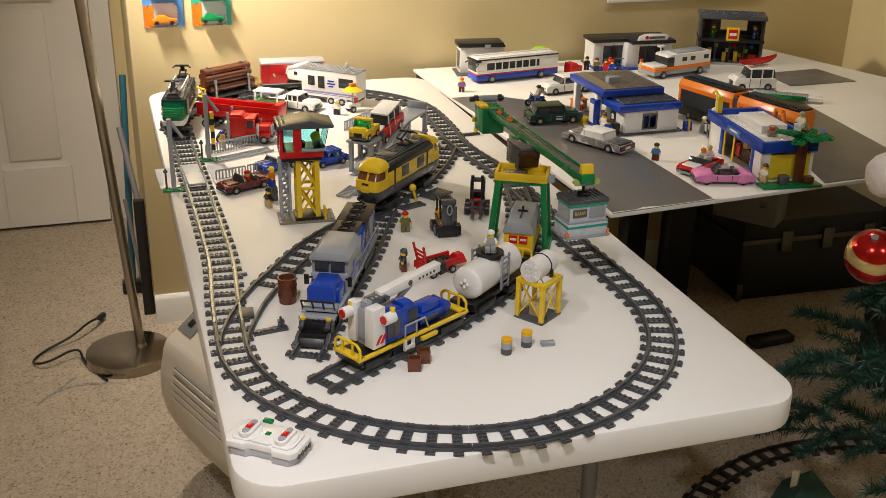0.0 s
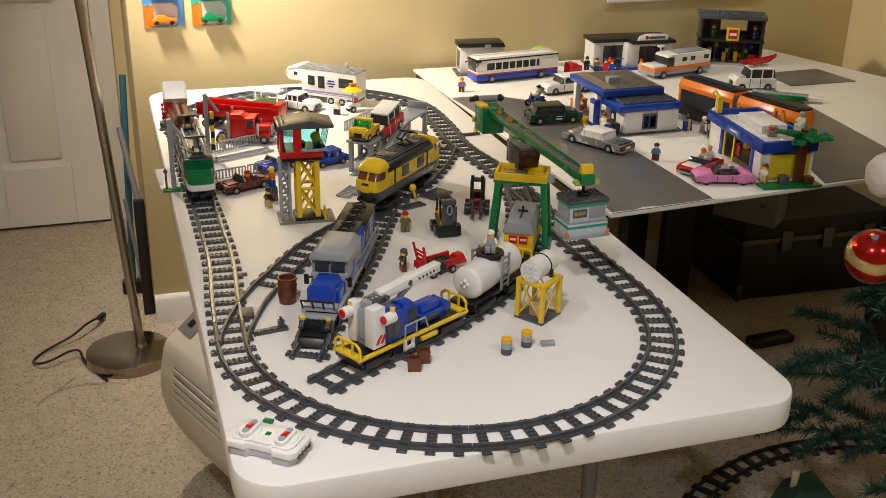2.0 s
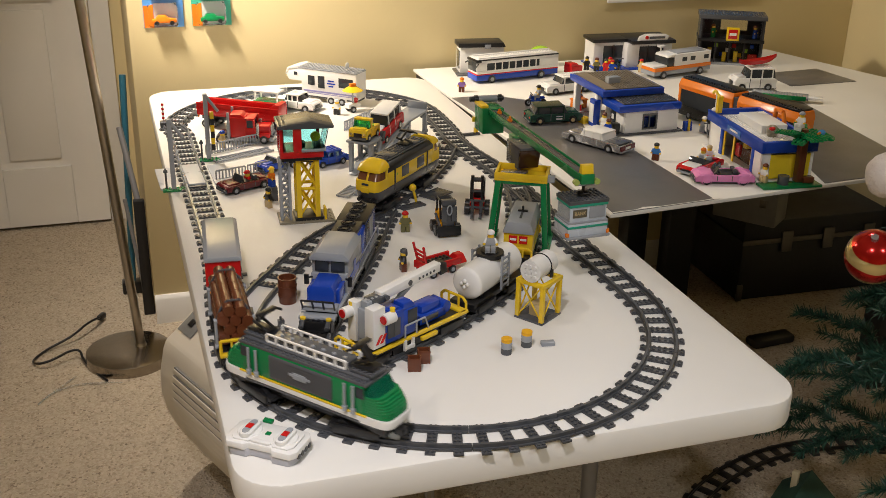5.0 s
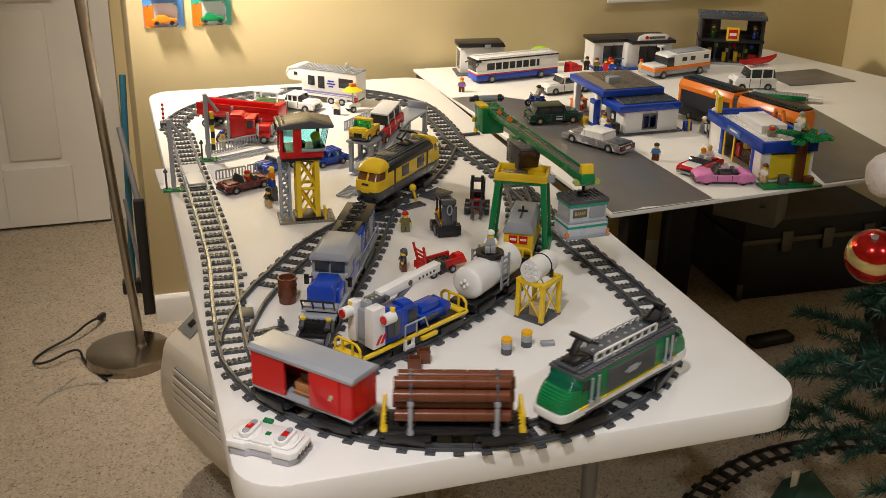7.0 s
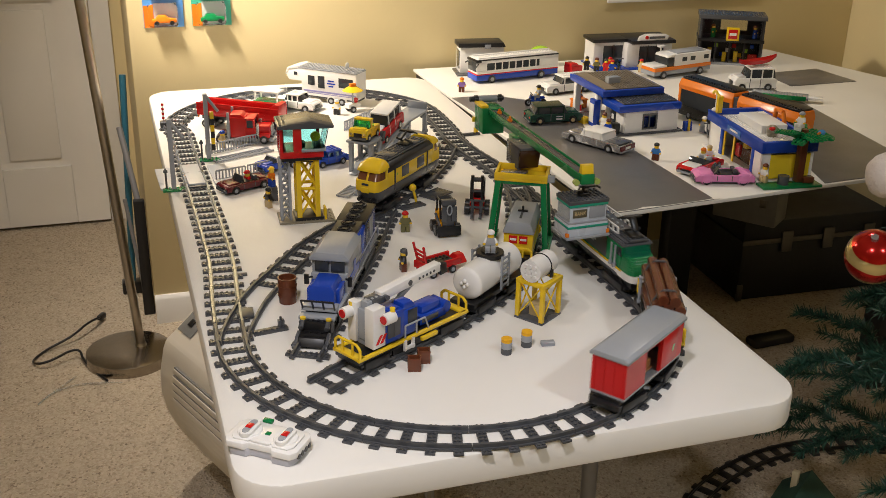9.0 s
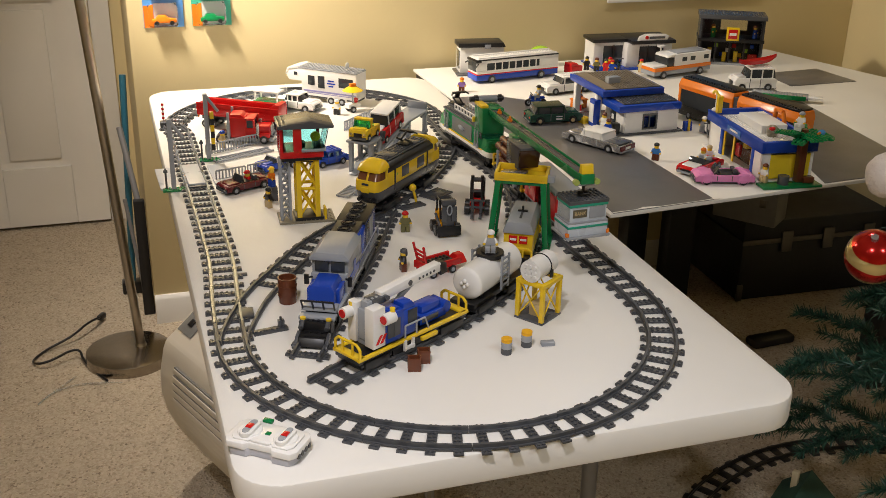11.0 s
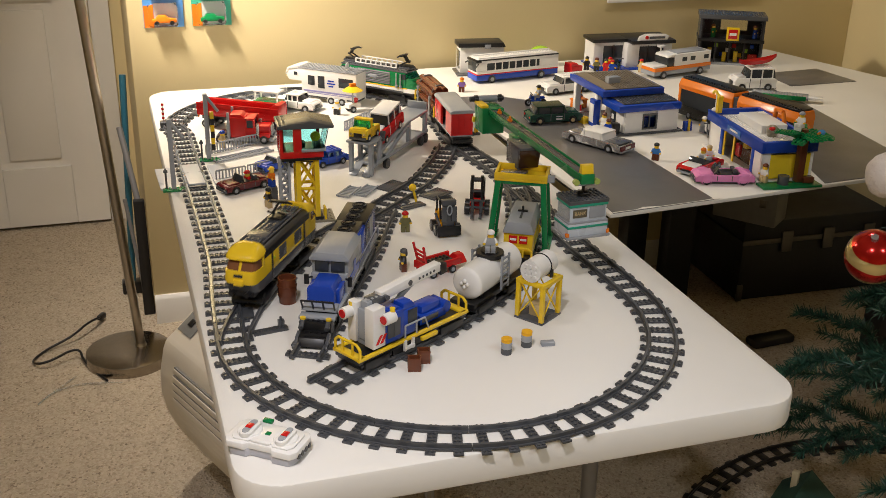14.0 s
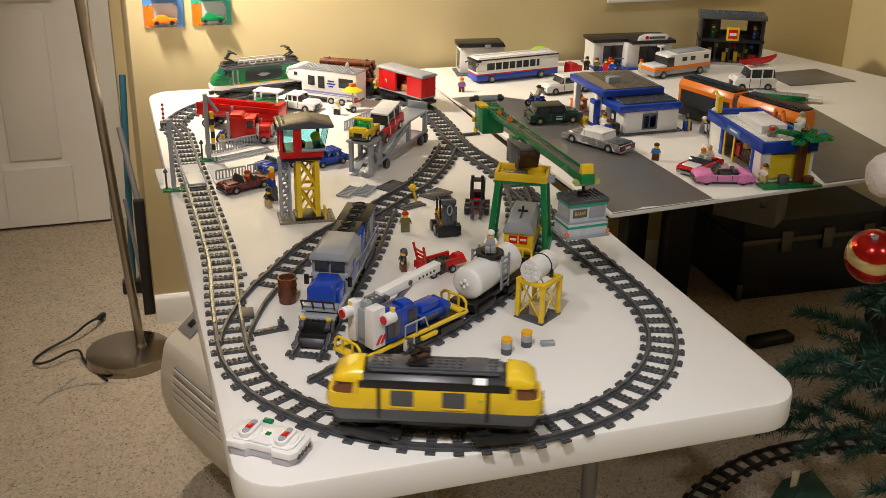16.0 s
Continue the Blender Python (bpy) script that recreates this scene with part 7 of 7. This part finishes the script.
def village_house():
    t = thing("toy_village_house", 0.90, 0.235, 0, 38, "cream toy house with dark green roof under the tree", "toy building")
    wall = mat("cream_card_wall", (0.52, 0.44, 0.28), 0.7, var=0.1, scale=30)
    roof = mat("dark_green_shingle_card", (0.012, 0.05, 0.032), 0.7, var=0.3, scale=40, bump=0.4)
    part("wall", S().prism([(-48, 0), (48, 0), (48, 52), (0, 92), (-48, 52)], -70, 70, "x", 0.8), wall, t)
    for sy in (-1, 1):
        part("roof_slope", S().prism([(0, 94), (sy * 60, 44), (sy * 60, 48), (0, 99)], -78, 82, "x", 0.6), roof, t, "dark green roof slope")
    part("window", S().box(-71.5, -8, 48, -69.5, 8, 66, 0.4), BLACK, t)
    part("door", S().box(-71.5, -34, 1, -69.5, -14, 38, 0.4), BROWN, t)
    part("porch", S().box(-112, -40, 0, -71, 40, 6, 0.8), roof, t)
    part("chimney", S().box(20, 14, 70, 34, 28, 118, 0.8), wall, t)


village_house()


def needle_material():
    m = bpy.data.materials.new("green_tinsel_needles")
    m.use_nodes = True
    nt = m.node_tree
    b = nt.nodes["Principled BSDF"]
    b.inputs["Roughness"].default_value = 0.45
    g = nt.nodes.new("ShaderNodeNewGeometry")
    r = nt.nodes.new("ShaderNodeValToRGB")
    r.color_ramp.elements[0].color, r.color_ramp.elements[1].color = (0.006, 0.028, 0.018, 1), (0.03, 0.11, 0.07, 1)
    nt.links.new(g.outputs["Random Per Island"], r.inputs["Fac"])
    nt.links.new(r.outputs["Color"], b.inputs["Base Color"])
    return m


NEEDLE = needle_material()
TX, TY = 1.165, -0.10
xtree = thing("christmas_tree", TX, TY, 0, 0, "green artificial christmas tree with baubles beside the table", "christmas tree")
part("trunk", S().cyl(0, 0, 0, 26, 1950, n=12, r2=8), BROWN, xtree)
part("stand", S().cyl(0, 0, 6, 150, 18, n=24, r2=60), DKGREEN, xtree)


def twig_cloud(seed, z0, z1, count):
    """Needles along drooping branches, each a thin blade."""
    rng = np.random.default_rng(seed)
    verts = []

    def spray(p0, p1, droop, n, length):
        f = (np.arange(n) + rng.random(n))[:, None] / n
        base = p0 + (p1 - p0) * f - np.array((0, 0, droop)) * f * f
        ax = (p1 - p0) / np.linalg.norm(p1 - p0)
        d = rng.normal(size=(n, 3))
        d -= (d @ ax)[:, None] * ax * 0.6
        d = d / np.linalg.norm(d, axis=1)[:, None] + ax * 0.75
        d *= (length * rng.uniform(0.6, 1.15, n) / np.linalg.norm(d, axis=1))[:, None]
        w = np.cross(d, rng.normal(size=(n, 3)))
        w *= (0.0013 / np.linalg.norm(w, axis=1))[:, None]
        verts.append(np.stack([base - w, base + w, base + d + w * 0.5, base + d - w * 0.5], axis=1).reshape(-1, 3))

    for b in range(count):
        z = z0 + (z1 - z0) * (b + rng.random()) / count
        a = b * 2.39996 + rng.uniform(-0.2, 0.2)
        reach = max(0.14, 0.70 - 0.45 * z) * rng.uniform(0.78, 1.0)
        base = np.array((0, 0, z))
        tip = np.array((math.cos(a) * reach, math.sin(a) * reach, z + rng.uniform(-0.02, 0.10)))
        spray(base + (tip - base) * 0.2, tip, 0.05, 620, 0.024)
        for s in range(6):
            f = 0.35 + 0.1 * s
            p = base + (tip - base) * f
            sa = a + (0.65 if s % 2 else -0.65)
            l = reach * 0.34 * (1.1 - 0.5 * f)
            q = p + np.array((math.cos(sa) * l, math.sin(sa) * l, rng.uniform(-0.02, 0.05)))
            spray(p, q, 0.03, 340, 0.023)
    if z0 < 0.86 < z1:
        # the long bough that carries the bauble
        spray(np.array((-0.12, 0, 0.80)), np.array((-0.46, -0.01, 0.885)), 0.02, 560, 0.030)
        spray(np.array((-0.25, 0, 0.84)), np.array((-0.36, -0.12, 0.90)), 0.02, 260, 0.028)
        spray(np.array((-0.25, 0, 0.84)), np.array((-0.37, 0.10, 0.88)), 0.02, 260, 0.028)
    me = bpy.data.meshes.new("branches")
    v = np.concatenate(verts)
    me.from_pydata(v, [], np.arange(len(v)).reshape(-1, 4))
    me.materials.append(NEEDLE)
    return me


for k, (z0, z1, c) in enumerate(((0.30, 0.60, 20), (0.60, 0.90, 19), (0.90, 1.25, 18), (1.25, 1.9, 20))):
    part("branch_tier", twig_cloud(11 + k, z0, z1, c), None, xtree)
st = S()
for k in range(40):
    a, z = k * 2.39996, 400 + k * 36
    L = max(100, 700 - 0.45 * z) * 0.62
    st.rod((0, 0, z), (math.cos(a) * L, math.sin(a) * L, z + 20), 3.2, 6)
part("branch_wood", st, BROWN, xtree)


def bauble_material():
    m = bpy.data.materials.new("red_gold_striped_glass")
    m.use_nodes = True
    nt = m.node_tree
    b = nt.nodes["Principled BSDF"]
    b.inputs["Metallic"].default_value, b.inputs["Roughness"].default_value = 0.7, 0.16
    co = nt.nodes.new("ShaderNodeTexCoord")
    w = nt.nodes.new("ShaderNodeTexWave")
    w.bands_direction = "Z"
    w.inputs["Scale"].default_value, w.inputs["Distortion"].default_value, w.inputs["Detail"].default_value = 9, 2.5, 2
    r = nt.nodes.new("ShaderNodeValToRGB")
    r.color_ramp.elements[0].position, r.color_ramp.elements[0].color = 0.52, (0.45, 0.012, 0.008, 1)
    r.color_ramp.elements[1].position, r.color_ramp.elements[1].color = 0.62, (0.62, 0.48, 0.20, 1)
    nt.links.new(co.outputs["Object"], w.inputs["Vector"])
    nt.links.new(w.outputs["Fac"], r.inputs["Fac"])
    nt.links.new(r.outputs["Color"], b.inputs["Base Color"])
    return m


t = thing("bauble", 0.674, -0.10, 0.815, 0, "shiny red bauble with gold stripes on the tree", "bauble", "baubles")
t.matrix_basis = pose(0.674, -0.10, 0.815, 20, -24, 0)
part("ball", S().ball(0, 0, 0, 44, n=40), bauble_material(), t)
part("cap", S().cyl(0, 0, 43, 6, 7, n=12), SILVER, t)
t = thing("plush_ball", 0.668, -0.10, 0.952, 0, "fluffy white ornament on the tree", "ornament", "baubles")
pm = S().ball(0, 0, 0, 30, 1, 1, 1.15, n=32)
for v in pm.bm.verts:
    v.co *= 1 + 0.10 * noise.noise(v.co * 0.12)
part("fluff", pm, mat("white_fluff", (0.75, 0.68, 0.62), 0.95, bump=1.0, bscale=300), t)


# ---- what moves ----
GREEN_RUN = [(0, -.092), (.5, .0), (1, .106), (1.5, .228), (2, .366), (2.5, .53), (3, .708), (3.5, .882), (4, 1.04), (5, 1.31), (6.3, 1.590), (7, 1.741),
             (7.5, 1.857), (8, 1.974), (8.5, 2.092), (9.2, 2.273), (10, 2.54), (11, 2.87), (11.5, 3.01), (12, 3.095), (12.5, 3.174), (13, 3.26),
             (13.5, 3.348), (14, 3.42), (15, 3.575), (16, 3.757)]
YELLOW_RUN = [(0, .419), (12.5, .419), (12.7, .433), (13, .496), (13.5, .668), (14, .87), (14.5, 1.025), (15, 1.19), (15.5, 1.338), (16, 1.495)]


def glide(rows, t):
    """Smooth, never backwards, through the given (time, distance) rows."""
    ts, ss = [r[0] for r in rows], [r[1] for r in rows]
    v = [(ss[min(i + 1, len(ss) - 1)] - ss[max(i - 1, 0)]) / (ts[min(i + 1, len(ts) - 1)] - ts[max(i - 1, 0)]) for i in range(len(ts))]
    i = min(max(int(np.searchsorted(ts, t)) - 1, 0), len(ts) - 2)
    h = ts[i + 1] - ts[i]
    slope = (ss[i + 1] - ss[i]) / h
    va, vb = min(v[i], 3 * slope), min(v[i + 1], 3 * slope)
    u = (t - ts[i]) / h
    return ((2 * u ** 3 - 3 * u * u + 1) * ss[i] + (u ** 3 - 2 * u * u + u) * h * va + (3 * u * u - 2 * u ** 3) * ss[i + 1] + (u ** 3 - u * u) * h * vb)


def vehicle_pose(line, s, a):
    """A wagon whose two bogies, a millimetres from its middle, both stand on the line."""
    f, r = line.at(s + a / 1000), line.at(s - a / 1000)
    m, d = (f + r) / 2, f - r
    ang = math.degrees(math.atan2(d.y, d.x))
    return m, ang


def motions():
    trains = [(green, green_bogies, green_a, MAIN, GREEN_RUN, 0.0), (logs, logs_bogies, logs_a, MAIN, GREEN_RUN, 0.240),
              (boxcar, box_bogies, box_a, MAIN, GREEN_RUN, 0.428), (yellow, yellow_bogies, yellow_a, INNER, YELLOW_RUN, 0.0)]
    for body, bogies, a, line, run, back in trains:
        rows, brow = [], [[], []]
        for k in range(81):
            t = k * 0.2
            s = glide(run, t) - back
            m, ang = vehicle_pose(line, s, a)
            rows.append((t, pose(m.x, m.y, TOP, 0, 0, ang)))
            for i, sg in enumerate((-1, 1)):
                turn = (line.heading(s + sg * a / 1000) - ang + 180) % 360 - 180
                brow[i].append((t, mm(sg * a, 0, 0, turn)))
        walk(body, rows)
        for i in (0, 1):
            walk(bogies[i], brow[i])


motions()
